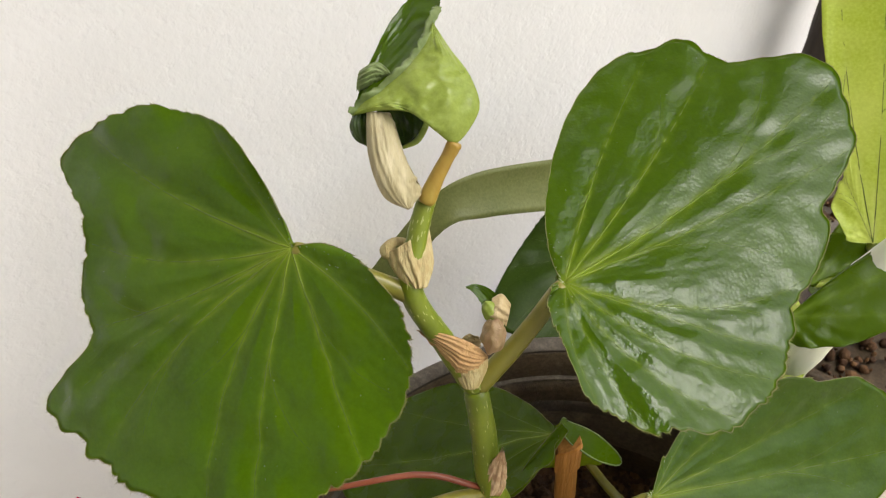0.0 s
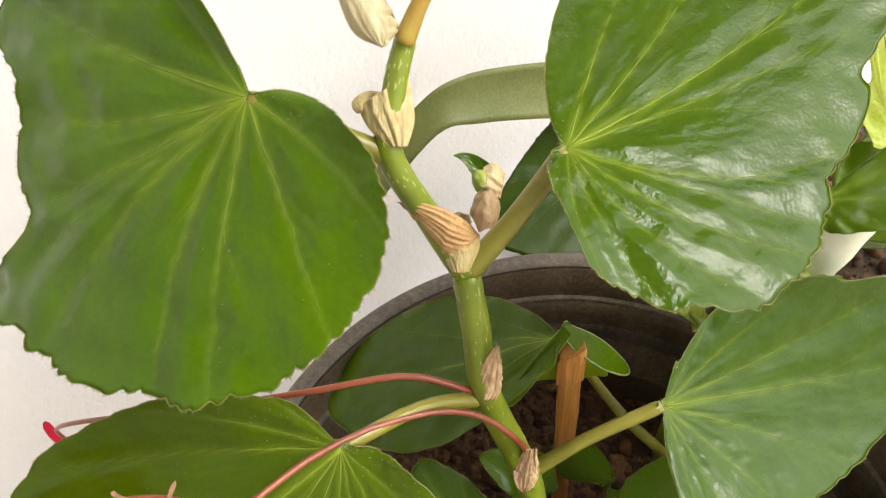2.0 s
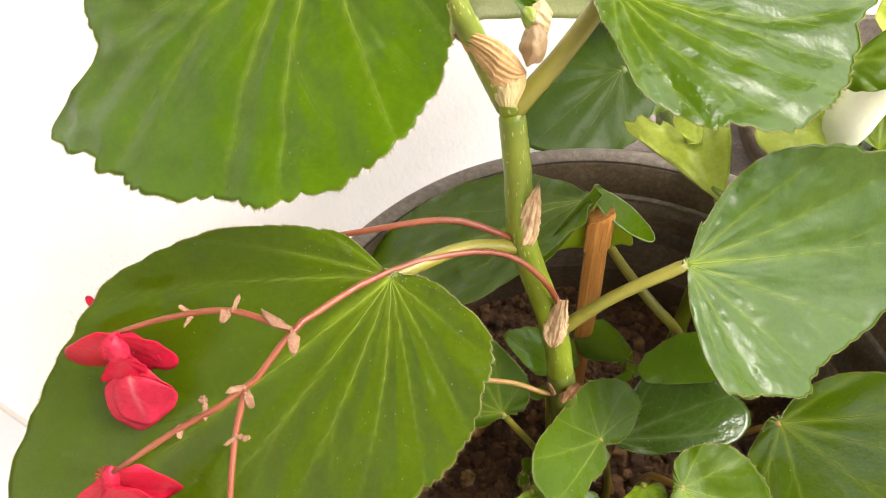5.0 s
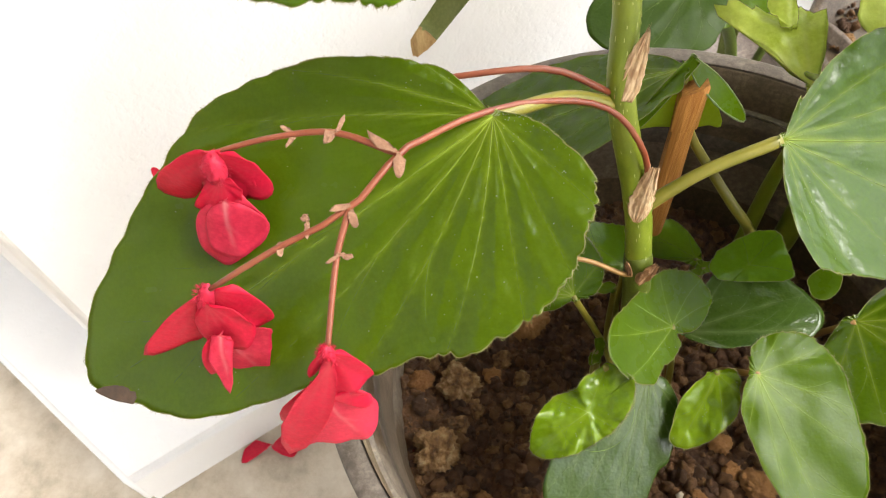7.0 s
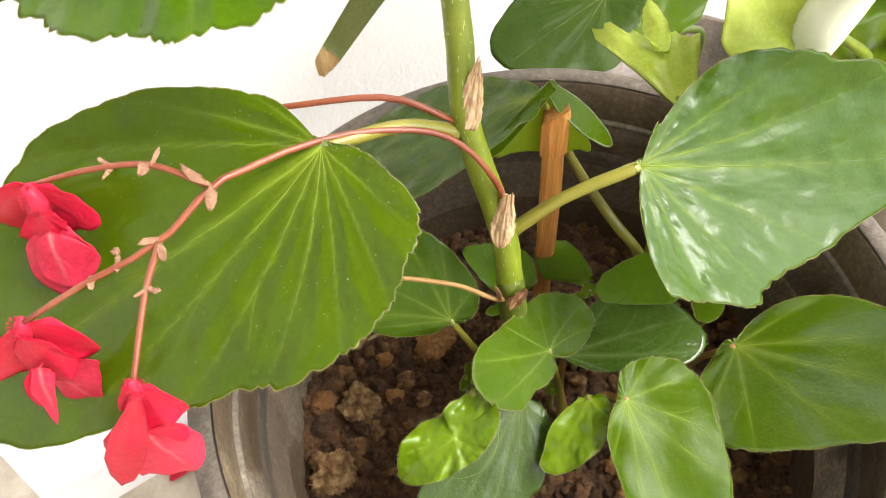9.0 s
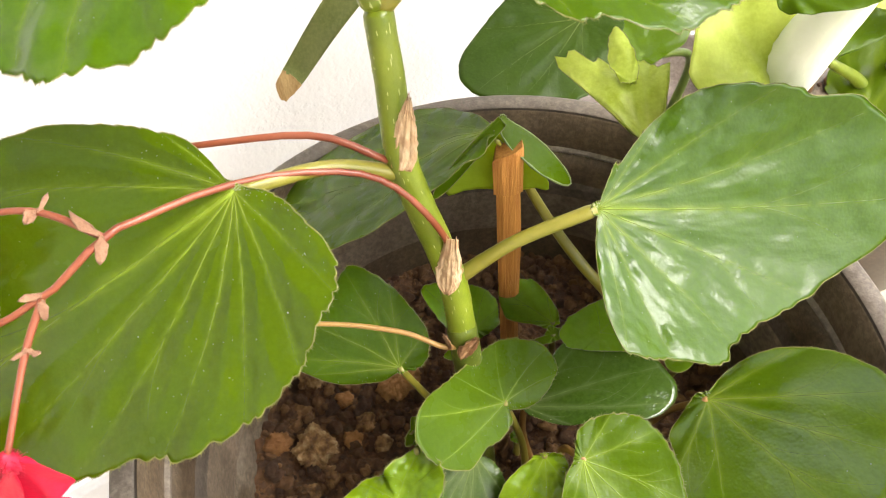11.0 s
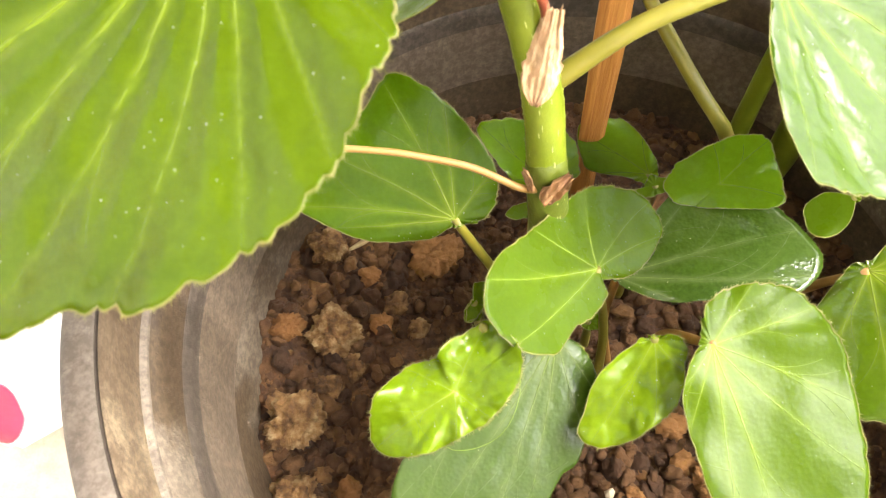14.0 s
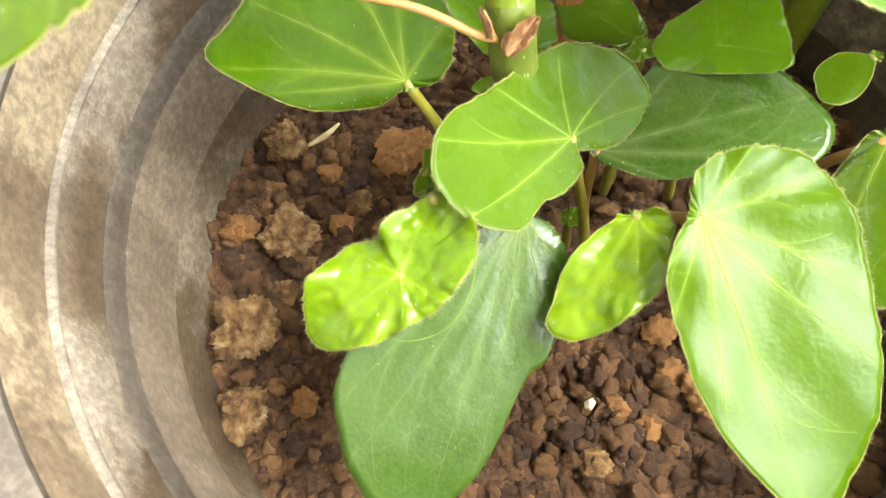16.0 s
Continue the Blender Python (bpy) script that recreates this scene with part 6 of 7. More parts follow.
fallen = thing("fallen_flower", "crumpled red begonia flower fallen on the floor beside the plinth", "flower")
P5a = Leaf((-0.1787, 0.0704, 0.0037), (-0.877, -0.479, 0.040), (0.055, -0.017, 0.998), (-8.00, 0.00, -8.00),
          [16.9, 14.9, 0.6, 0.6, 0.6, 0.6, 0.6, 0.6, 0.6, 0.6, 0.6, 0.6, 0.6, 0.6, 0.6, 0.6, 0.6, 0.6, 0.6, 0.6, 3.8, 3.6, 3.5, 3.4, 3.5, 3.7, 4.1, 4.7, 5.7, 7.6, 10.2, 10.7, 11.7, 13.3, 14.6, 15.6], tooth=0.15, ripple=0.7, quilt=0.5, lump=0.5, veins=(-38, -20, -6, 8, 22, 40), seed=36)
grow(P5a, fallen, PETAL, '', None, None, 0.0008, 72, 10, name='petal')
P5b = Leaf((-0.1752, 0.0722, 0.0044), (0.959, 0.279, -0.048), (0.055, -0.017, 0.998), (-8.00, 0.00, -8.00),
          [17.1, 16.6, 16.6, 13.3, 9.7, 0.6, 0.6, 0.6, 0.6, 0.6, 0.6, 0.6, 0.6, 0.6, 0.6, 0.6, 0.6, 0.6, 0.6, 0.6, 0.6, 0.6, 0.6, 0.6, 0.6, 0.6, 0.6, 2.0, 2.5, 3.3, 5.4, 9.5, 15.2, 16.5, 16.8, 17.5], tooth=0.15, ripple=0.7, quilt=0.5, lump=0.5, veins=(-38, -20, -6, 8, 22, 40), seed=37)
grow(P5b, fallen, PETAL, '', None, None, 0.0008, 72, 10, name='petal')

# ---- young shoots in the soil
shoots = thing("begonia_shoot", "cluster of young begonia shoots with small green leaves in the soil", "begonia", (0.035, 0.05, SOIL_Z))
SHOOT_HOME = Matrix.Translation((0.035, 0.05, SOIL_Z)).inverted()
S1 = Leaf((0.0285, 0.0581, 0.2117), (-0.708, -0.590, 0.389), (0.560, -0.132, 0.818), (1.87, 0.13, 0.19),
          [37.9, 37.2, 36.0, 34.1, 31.7, 29.2, 26.5, 17.9, 15.8, 14.4, 13.4, 11.9, 10.8, 9.9, 9.3, 8.3, 7.6, 6.9, 6.4, 5.4, 4.1, 3.5, 3.5, 3.6, 3.8, 4.4, 5.0, 5.8, 7.1, 8.6, 10.0, 11.9, 14.2, 16.0, 18.6, 21.1, 23.7, 26.1, 27.4, 27.8, 28.0, 27.6, 26.9, 26.1, 25.0, 24.2, 23.7, 22.7, 22.1, 21.7, 21.0, 20.3, 19.8, 19.3, 18.8, 18.5, 18.4, 18.3, 18.4, 18.7, 19.1, 19.6, 20.5, 21.5, 22.9, 24.7, 27.1, 30.4, 33.2, 35.4, 37.1, 38.1],
          quilt=0.35, lump=0.5, ripple=0.6, tooth=0.5, veins=((-172, -178, (), 0.6), (-150, -158, (), 0.7), (-100, -108, (), 0.7), (-45, -46, ((0.4, -58, 0.8),), 0.8), (-10, -14, ((0.35, -24, 0.85),)), (18, 12, (), 0.8)), seed=35)
grow(S1, shoots, LEAF_YOUNG, 'fresh bright green begonia leaf', VEIN_LIME, EDGE, 0.0004, 260, 22, fringe=300, dust=20)
S2 = Leaf((-0.0074, 0.0666, 0.2176), (-0.996, 0.051, 0.066), (0.007, -0.736, 0.677), (-0.22, 0.24, 0.43),
          [43.9, 33.6, 25.8, 17.9, 11.8, 8.6, 4.0, 2.7, 2.4, 2.3, 2.2, 2.1, 2.2, 2.3, 2.5, 2.9, 3.4, 4.3, 5.9, 7.4, 8.8, 11.0, 12.5, 14.8, 16.9, 18.9, 21.2, 24.3, 28.9, 34.6, 39.1, 36.5, 35.0, 35.6, 37.3, 40.1], quilt=0.7, lump=0.5, veins=(-118, -79, -59, -25, -1, 15), seed=36)
grow(S2, shoots, LEAF_SHEEN, 'glossy green begonia leaf near the soil', VEIN, EDGE, 0.0005, 260, 22, fringe=300, dust=20)
S3 = Leaf((-0.0039, 0.0234, 0.2151), (-0.761, -0.536, -0.365), (-0.163, -0.387, 0.908), (0.0, 0.0, 0.0),
          [23.9, 22.8, 21.3, 19.6, 17.8, 16.4, 15.2, 14.3, 13.2, 12.3, 11.6, 11.0, 10.6, 10.2, 9.9, 9.7, 9.6, 9.6, 9.7, 9.9, 10.1, 10.1, 10.2, 10.4, 10.7, 11.1, 11.6, 12.3, 12.9, 13.5, 14.3, 15.2, 15.9, 16.8, 17.9, 18.6, 18.9, 18.7, 18.5, 18.4, 18.3, 18.0, 17.8, 15.9, 14.4, 13.0, 12.4, 11.8, 10.9, 10.1, 9.3, 8.7, 8.6, 8.7, 8.9, 9.2, 9.6, 10.3, 11.0, 12.0, 12.8, 13.2, 14.0, 14.8, 15.6, 16.7, 17.8, 18.8, 20.1, 21.3, 22.8, 24.1],
          quilt=3.6, ripple=2.6, tooth=0.7, lump=0.6, fold=[(30, 18, 0.011, 0.001), (-42, 20, 0.008, 0.001), (128, 30, 0.010, 0.002), (-172, 9, 0.006, 0.001)], veins=((-4, 0, ((0.3, 22, 0.85), (0.3, -24, 0.85))), (-150, -152, ((0.3, 175, 0.85),)), (62, 58, (), 0.7), (108, 112, (), 0.7), (-62, -58, (), 0.7)), seed=37)
grow(S3, shoots, LEAF_FRESH, 'puckered young lime green begonia leaf', VEIN_LIME, EDGE, 0.0004, 260, 22, fringe=300, dust=20)
S4 = Leaf((0.0417, 0.0405, 0.2120), (-0.517, -0.768, -0.377), (-0.300, -0.250, 0.921), (0.0, 0.0, 0.0),
          [29.7, 29.4, 28.1, 26.4, 24.6, 22.9, 21.2, 19.8, 18.6, 17.4, 16.4, 15.3, 13.9, 12.9, 11.4, 10.2, 9.3, 8.7, 8.4, 8.2, 8.1, 8.0, 7.5, 7.0, 6.6, 6.3, 5.6, 4.5, 3.7, 2.9, 2.4, 1.9, 1.7, 1.5, 1.3, 1.2, 1.2, 1.2, 1.2, 1.2, 1.2, 1.2, 1.2, 1.2, 1.2, 1.2, 1.2, 1.2, 1.2, 1.2, 1.2, 1.2, 1.3, 1.4, 1.5, 1.6, 1.8, 2.0, 2.4, 2.9, 3.1, 3.3, 3.6, 4.0, 4.4, 5.5, 8.7, 11.2, 15.7, 19.5, 23.4, 28.5],
          quilt=4.2, ripple=2.6, tooth=0.7, lump=0.7, fold=[(-20, 10, 0.012, 0.002), (52, 22, 0.010, 0.004)], veins=((6, 3, ((0.3, 22, 0.8), (0.3, -10, 0.85))), (38, 34), (70, 76)), seed=38)
grow(S4, shoots, LEAF_FRESH, 'puckered young lime green begonia leaf', VEIN_LIME, EDGE, 0.0004, 260, 22, fringe=300, dust=20)
S5 = Leaf((0.0533, 0.0381, 0.2174), (0.373, -0.888, -0.269), (0.072, -0.262, 0.963), (0.10, -1.12, 1.70),
          [59.5, 55.0, 48.8, 42.8, 37.5, 33.4, 30.8, 29.1, 27.3, 26.0, 24.2, 22.2, 19.0, 16.6, 14.1, 12.6, 10.4, 8.9, 6.5, 4.7, 3.8, 3.4, 3.1, 3.0, 3.0, 3.1, 3.3, 3.9, 5.0, 7.6, 10.0, 14.1, 18.6, 25.3, 36.7, 48.0], lump=0.8, quilt=0.35, veins=(-52, -35, -14, 0, 26, 53, 90, 127), seed=39)
grow(S5, shoots, LEAF_YOUNG, 'fresh bright green begonia leaf', VEIN_LIME, EDGE, 0.0004, 260, 22, fringe=300, dust=20)
S6 = Leaf((0.0351, 0.0617, 0.2010), (0.986, 0.160, -0.035), (0.046, -0.066, 0.997), (0.11, -0.48, -0.58),
          [54.6, 52.9, 49.9, 45.0, 38.9, 31.3, 1.6, 1.6, 1.6, 1.6, 1.6, 1.6, 1.6, 1.6, 1.6, 1.6, 1.6, 1.6, 1.6, 1.6, 1.6, 1.6, 1.6, 1.6, 1.6, 1.6, 1.6, 1.6, 2.3, 3.0, 4.4, 6.2, 10.2, 17.0, 24.9, 46.6], quilt=0.9, ripple=0.6, veins=(-60, -32, -8, 14, 40, 70), seed=40)
grow(S6, shoots, LEAF_OLD, 'dusky green begonia leaf with plum edge', VEIN_SOFT, None, 0.0003, 260, 22, fringe=300, dust=20)
S7 = Leaf((0.0974, 0.0659, 0.2043), (0.829, -0.394, 0.398), (-0.493, -0.176, 0.852), (0.19, -0.07, -0.05),
          [57.3, 56.2, 54.9, 47.6, 38.7, 28.9, 19.4, 12.1, 4.8, 3.0, 2.8, 2.7, 2.7, 2.7, 2.9, 3.1, 3.6, 4.3, 4.5, 5.0, 5.8, 7.1, 9.6, 13.4, 18.7, 20.9, 24.6, 31.1, 37.3, 38.6, 39.7, 41.4, 44.5, 49.4, 57.1, 57.8], fold=[(-87, 38, 0.016, 0.012)], quilt=0.45, veins=(-96, -67, -29, -4, 16, 46), seed=41)
grow(S7, shoots, LEAF_WAXY, 'glossy green begonia leaf near the soil', VEIN, EDGE, 0.0005, 260, 22, fringe=300, dust=20)
S8 = Leaf((0.0192, 0.0411, 0.2082), (-0.284, -0.851, -0.443), (0.174, -0.500, 0.849), (0.06, -0.15, 0.13),
          [71.7, 58.9, 37.5, 31.6, 24.4, 19.0, 15.7, 12.8, 8.8, 5.9, 2.7, 1.7, 1.5, 1.5, 1.5, 1.5, 1.5, 1.5, 1.5, 1.5, 1.5, 1.5, 1.5, 1.5, 1.5, 1.5, 1.5, 1.5, 1.5, 1.5, 3.5, 13.3, 34.1, 51.4, 61.2, 69.7], quilt=0.9, ripple=0.6, veins=(-26, -11, 1, 14, 33, 57), seed=42)
grow(S8, shoots, LEAF_OLD, 'dusky green begonia leaf with plum edge', VEIN_SOFT, None, 0.0003, 260, 22, fringe=300, dust=20)
S9 = Leaf((0.0624, 0.0894, 0.2050), (0.684, 0.611, 0.397), (-0.106, -0.456, 0.884), (0.00, 0.01, -0.02),
          [17.3, 16.6, 14.9, 14.0, 12.6, 11.6, 11.1, 10.9, 10.8, 11.1, 11.8, 13.0, 13.5, 14.4, 15.1, 14.1, 13.0, 10.4, 8.9, 8.0, 7.4, 6.9, 6.7, 6.7, 6.9, 7.4, 8.1, 9.4, 11.6, 14.9, 17.2, 16.4, 16.1, 15.6, 15.6, 16.1], quilt=0.9, lump=0.9, ripple=0.25, veins=((4, 0, ((0.4, 18, 0.8),), 0.8), (-50, -56, (), 0.7), (48, 56, (), 0.7)), seed=43)
grow(S9, shoots, LEAF_SPROUT, 'fresh bright green begonia leaf', VEIN, EDGE, 0.0004, 200, 18)
S10 = Leaf((0.0461, 0.0990, 0.1937), (-0.819, 0.570, 0.070), (-0.089, -0.247, 0.965), (-0.00, -0.00, 0.00),
          [25.5, 23.3, 20.6, 17.6, 8.3, 5.9, 4.7, 4.0, 3.6, 3.3, 3.2, 3.2, 2.8, 2.4, 2.1, 2.0, 1.9, 1.9, 1.9, 2.1, 2.3, 2.6, 2.8, 2.8, 2.9, 3.1, 3.5, 4.1, 5.1, 6.2, 7.4, 9.5, 13.5, 19.7, 21.8, 25.1], quilt=0.9, lump=0.9, veins=((0, 3, ((0.4, 14, 0.85),)), (-38, -44), (30, 34)), seed=83)
grow(S10, shoots, LEAF_SPROUT, 'fresh bright green begonia leaf', VEIN, EDGE, 0.0004, 200, 18)
S12 = Leaf((0.0167, 0.0936, 0.1957), (-0.829, 0.516, 0.213), (0.012, -0.364, 0.931), (0.00, -0.00, 0.00),
          [26.4, 20.2, 15.5, 11.8, 9.8, 7.9, 5.5, 4.3, 3.7, 3.3, 3.0, 2.9, 2.9, 2.9, 3.1, 3.3, 3.8, 4.0, 4.2, 4.5, 5.1, 6.0, 7.6, 9.6, 10.0, 10.8, 12.2, 14.3, 14.9, 16.1, 17.0, 17.8, 19.3, 20.6, 22.9, 25.1], quilt=0.9, lump=0.9, veins=((0, -3, ((0.4, -14, 0.85),)), (30, 36), (-60, -68), (-95, -100)), seed=85)
grow(S12, shoots, LEAF_SPROUT, 'fresh bright green begonia leaf', VEIN, EDGE, 0.0004, 200, 18)
S11 = Leaf((0.0965, 0.0865, 0.2064), (-0.770, -0.521, -0.369), (-0.250, -0.287, 0.925), (0.00, 0.00, 0.00),
          [14.4, 14.4, 13.0, 10.4, 6.8, 1.5, 1.5, 1.5, 1.5, 1.5, 1.5, 1.5, 1.5, 1.5, 1.5, 1.5, 1.5, 1.5, 1.5, 1.5, 1.5, 1.5, 1.5, 1.5, 1.5, 1.5, 1.5, 1.5, 1.5, 1.5, 1.5, 6.7, 9.0, 11.6, 13.2, 13.6], ripple=0.5, quilt=0.4, tooth=0.4, veins=(), seed=84)
grow(S11, shoots, LEAF_YOUNG, 'tiny young begonia leaf', None, EDGE, 0.0004)
S13 = Leaf((0.0454, 0.0888, 0.2035), (-0.913, -0.407, -0.019), (0.069, -0.200, 0.977), (0.00, 0.00, 0.00),
          [10.4, 8.9, 6.2, 4.8, 4.1, 3.5, 3.1, 2.8, 2.7, 2.7, 2.7, 2.8, 3.1, 3.5, 4.2, 5.3, 7.8, 7.3, 5.9, 4.5, 3.7, 3.2, 3.0, 2.8, 2.9, 3.0, 3.3, 3.5, 3.1, 2.8, 2.7, 2.6, 2.7, 2.8, 3.0, 3.4], ripple=0.5, quilt=0.4, tooth=0.4, veins=(), seed=86)
grow(S13, shoots, LEAF_YOUNG, 'tiny young begonia leaf', None, EDGE, 0.0004)
S14 = Leaf((0.0126, 0.0857, 0.1916), (-0.951, -0.307, 0.031), (0.059, -0.082, 0.995), (0.00, 0.00, 0.00),
          [7.9, 6.9, 5.5, 4.0, 3.2, 2.8, 2.5, 2.3, 1.7, 1.1, 0.9, 0.7, 0.6, 0.6, 0.6, 0.6, 0.6, 0.6, 0.6, 0.7, 0.8, 1.1, 1.2, 1.3, 1.4, 1.5, 1.7, 2.2, 2.9, 3.4, 3.7, 4.1, 4.7, 5.8, 6.4, 7.5], ripple=0.5, quilt=0.4, tooth=0.4, veins=(), seed=87)
grow(S14, shoots, LEAF_YOUNG, 'tiny young begonia leaf', None, EDGE, 0.0004)
S15 = Leaf((0.0001, 0.0427, 0.2166), (-0.706, -0.707, -0.033), (0.073, -0.119, 0.990), (0.00, 0.00, 0.00),
          [3.9, 3.5, 3.2, 2.7, 2.4, 2.2, 2.1, 2.0, 1.9, 1.5, 1.3, 1.2, 1.1, 1.1, 1.1, 1.1, 1.2, 1.3, 1.5, 1.7, 1.6, 1.6, 1.7, 1.8, 2.0, 2.2, 2.3, 2.6, 2.9, 2.9, 2.9, 3.0, 3.3, 3.3, 3.5, 3.8], ripple=0.5, quilt=0.4, tooth=0.4, veins=(), seed=88)
grow(S15, shoots, LEAF_YOUNG, 'tiny young begonia leaf', None, EDGE, 0.0004)
S16 = Leaf((0.0334, 0.0673, 0.1546), (0.994, 0.095, -0.062), (0.081, -0.212, 0.974), (0.00, 0.00, 0.00),
          [4.7, 4.4, 4.2, 4.2, 4.0, 3.6, 3.3, 3.1, 3.0, 3.0, 2.6, 2.4, 2.3, 2.2, 2.3, 2.4, 2.6, 2.4, 2.3, 2.3, 2.3, 2.5, 2.7, 2.5, 2.5, 2.6, 2.7, 2.9, 2.9, 2.9, 3.1, 3.4, 4.0, 4.0, 4.1, 4.3], ripple=0.5, quilt=0.4, tooth=0.4, veins=(), seed=89)
grow(S16, shoots, LEAF_YOUNG, 'tiny young begonia leaf', None, EDGE, 0.0004)
S17 = Leaf((-0.0009, 0.0432, 0.2204), (-0.917, -0.397, -0.037), (0.075, -0.261, 0.962), (0.00, 0.00, 0.00),
          [0.7, 1.0, 1.8, 2.4, 3.3, 4.7, 4.2, 4.0, 3.8, 3.2, 2.9, 2.6, 2.5, 2.5, 2.5, 2.6, 2.7, 2.9, 3.2, 3.8, 4.5, 4.9, 5.6, 5.3, 4.8, 4.5, 0.6, 0.6, 0.6, 0.6, 0.6, 0.6, 0.6, 0.6, 0.6, 0.6], ripple=0.5, quilt=0.4, tooth=0.4, veins=(), seed=90)
grow(S17, shoots, LEAF_YOUNG, 'tiny young begonia leaf', None, EDGE, 0.0004)
for pts, skin in (([(0.020, 0.050, SOIL_Z), (0.010, 0.060, 0.18), S2.base], PETIOLE), ([(0.038, 0.052, SOIL_Z), (0.036, 0.058, 0.17), S1.base], PETIOLE), ([(0.012, 0.046, SOIL_Z), (0.004, 0.042, 0.18), (0.0018, 0.0364, 0.2232)], PETIOLE),
                  ([(0.046, 0.052, SOIL_Z), (0.046, 0.050, 0.18), S4.base], PETIOLE), ([(0.052, 0.056, SOIL_Z), (0.050, 0.054, 0.18), S5.base], PETIOLE_TAN), ([(0.042, 0.060, SOIL_Z), (0.036, 0.062, 0.17), S6.base], PETIOLE_TAN),
                  ([(0.070, 0.062, SOIL_Z), (0.085, 0.068, 0.18), S7.base], PETIOLE_TAN), ([(0.024, 0.052, SOIL_Z), (0.020, 0.050, 0.17), S8.base], PETIOLE), ([(0.066, 0.085, SOIL_Z), (0.063, 0.088, 0.17), S9.base - 0.0012 * S9.axes[2]], PETIOLE),
                  ([(0.048, 0.090, SOIL_Z), (0.047, 0.096, 0.16), S10.base], PETIOLE), ([(0.022, 0.088, SOIL_Z), (0.018, 0.092, 0.16), S12.base], PETIOLE), ([(0.085, 0.092, SOIL_Z), (0.094, 0.090, 0.17), S11.base], PETIOLE),
                  ([(0.046, 0.086, SOIL_Z), (0.046, 0.088, 0.17), S13.base], PETIOLE), ([(0.016, 0.080, SOIL_Z), (0.014, 0.084, 0.16), S14.base], PETIOLE), ([(0.008, 0.046, SOIL_Z), (0.003, 0.044, 0.18), S15.base], PETIOLE), ([(0.034, 0.066, SOIL_Z - 0.002), (0.034, 0.067, 0.145), S16.base], PETIOLE), ([(0.006, 0.048, SOIL_Z), (0.002, 0.046, 0.18), S17.base], PETIOLE)):
    petiole(pts, [0.0017, 0.0014, 0.0012], skin, parent=shoots)
for ob in shoots.children:
    ob.matrix_parent_inverse = SHOOT_HOME
# a bare stalk left by an old leaf
tube("flower_stalk", [(0.0135, 0.0705, 0.2275), (0.008, 0.0682, 0.2314), (-0.0028, 0.0701, 0.2357), (-0.0139, 0.0701, 0.2390), (-0.0234, 0.0693, 0.2418), (-0.0362, 0.0675, 0.2444), (-0.0462, 0.0644, 0.2461)], [0.0010, 0.0009, 0.0009, 0.0008, 0.0007], PETIOLE_TAN, begonia, "bare tan stalk with a withered end", n=30).matrix_parent_inverse = HOME

# ---- leafy green at the back of the tub
chard = thing("leaf_vegetable", "leafy lime green vegetable with thick white stalks in the tub", "plant", (0.09, 0.128, SOIL_Z))
CHARD_HOME = Matrix.Translation((0.09, 0.128, SOIL_Z)).inverted()
WHITE_STALK = plain("white_stalk", (0.72, 0.75, 0.52), (0.86, 0.86, 0.70), 0.4, 50)
CH1 = Leaf((0.0734, 0.1262, 0.2640), (-0.399, 0.865, 0.305), (-0.020, -0.341, 0.940), (-3.00, 0.00, 4.00),
          [37.8, 38.2, 38.8, 44.9, 43.4, 45.5, 3.5, 3.2, 2.9, 2.8, 2.6, 2.5, 2.4, 2.3, 2.2, 2.2, 2.1, 2.1, 2.1, 2.1, 2.1, 2.1, 2.1, 2.2, 2.2, 2.3, 2.4, 2.5, 2.6, 2.7, 2.9, 3.1, 3.4, 3.3, 3.2, 3.0, 2.9, 2.8, 2.8, 2.7, 2.7, 2.7, 2.7, 2.7, 2.7, 2.7, 2.8, 2.8, 2.9, 3.0, 3.1, 3.3, 3.4, 3.7, 3.6, 3.5, 3.4, 3.4, 3.3, 3.3, 3.3, 3.3, 3.3, 3.4, 3.4, 3.5, 3.6, 3.7, 3.9, 4.1, 4.3, 4.6, 4.9, 5.3, 5.9, 6.5, 7.5, 8.7, 10.5, 13.5, 18.7, 31.5, 31.2, 31.1, 31.4, 31.8, 31.5, 31.2, 31.0, 33.5], ripple=3.5, tooth=2.2, quilt=2.2, lump=3.0, veins=(-40, -18, 0, 20, 42), seed=91)
grow(CH1, chard, LEAF_LIME, 'crinkled lime green leaf', None, EDGE, 0.0008)
CH2 = Leaf((0.0666, 0.1464, 0.2733), (-0.217, 0.915, 0.340), (-0.206, -0.383, 0.900), (0.00, 0.00, 5.00),
          [21.6, 18.6, 14.1, 11.0, 7.4, 5.3, 4.2, 3.5, 3.2, 2.9, 2.1, 1.6, 1.4, 1.2, 1.1, 1.1, 1.0, 1.0, 1.1, 1.2, 1.3, 1.6, 2.0, 2.1, 2.0, 2.0, 2.0, 2.1, 2.3, 2.7, 3.2, 4.2, 6.2, 8.0, 11.0, 16.2], ripple=2.5, tooth=2.0, quilt=2.2, lump=2.5, veins=(), seed=92)
grow(CH2, chard, LEAF_LIME, 'crinkled lime green leaf', None, EDGE, 0.0008)
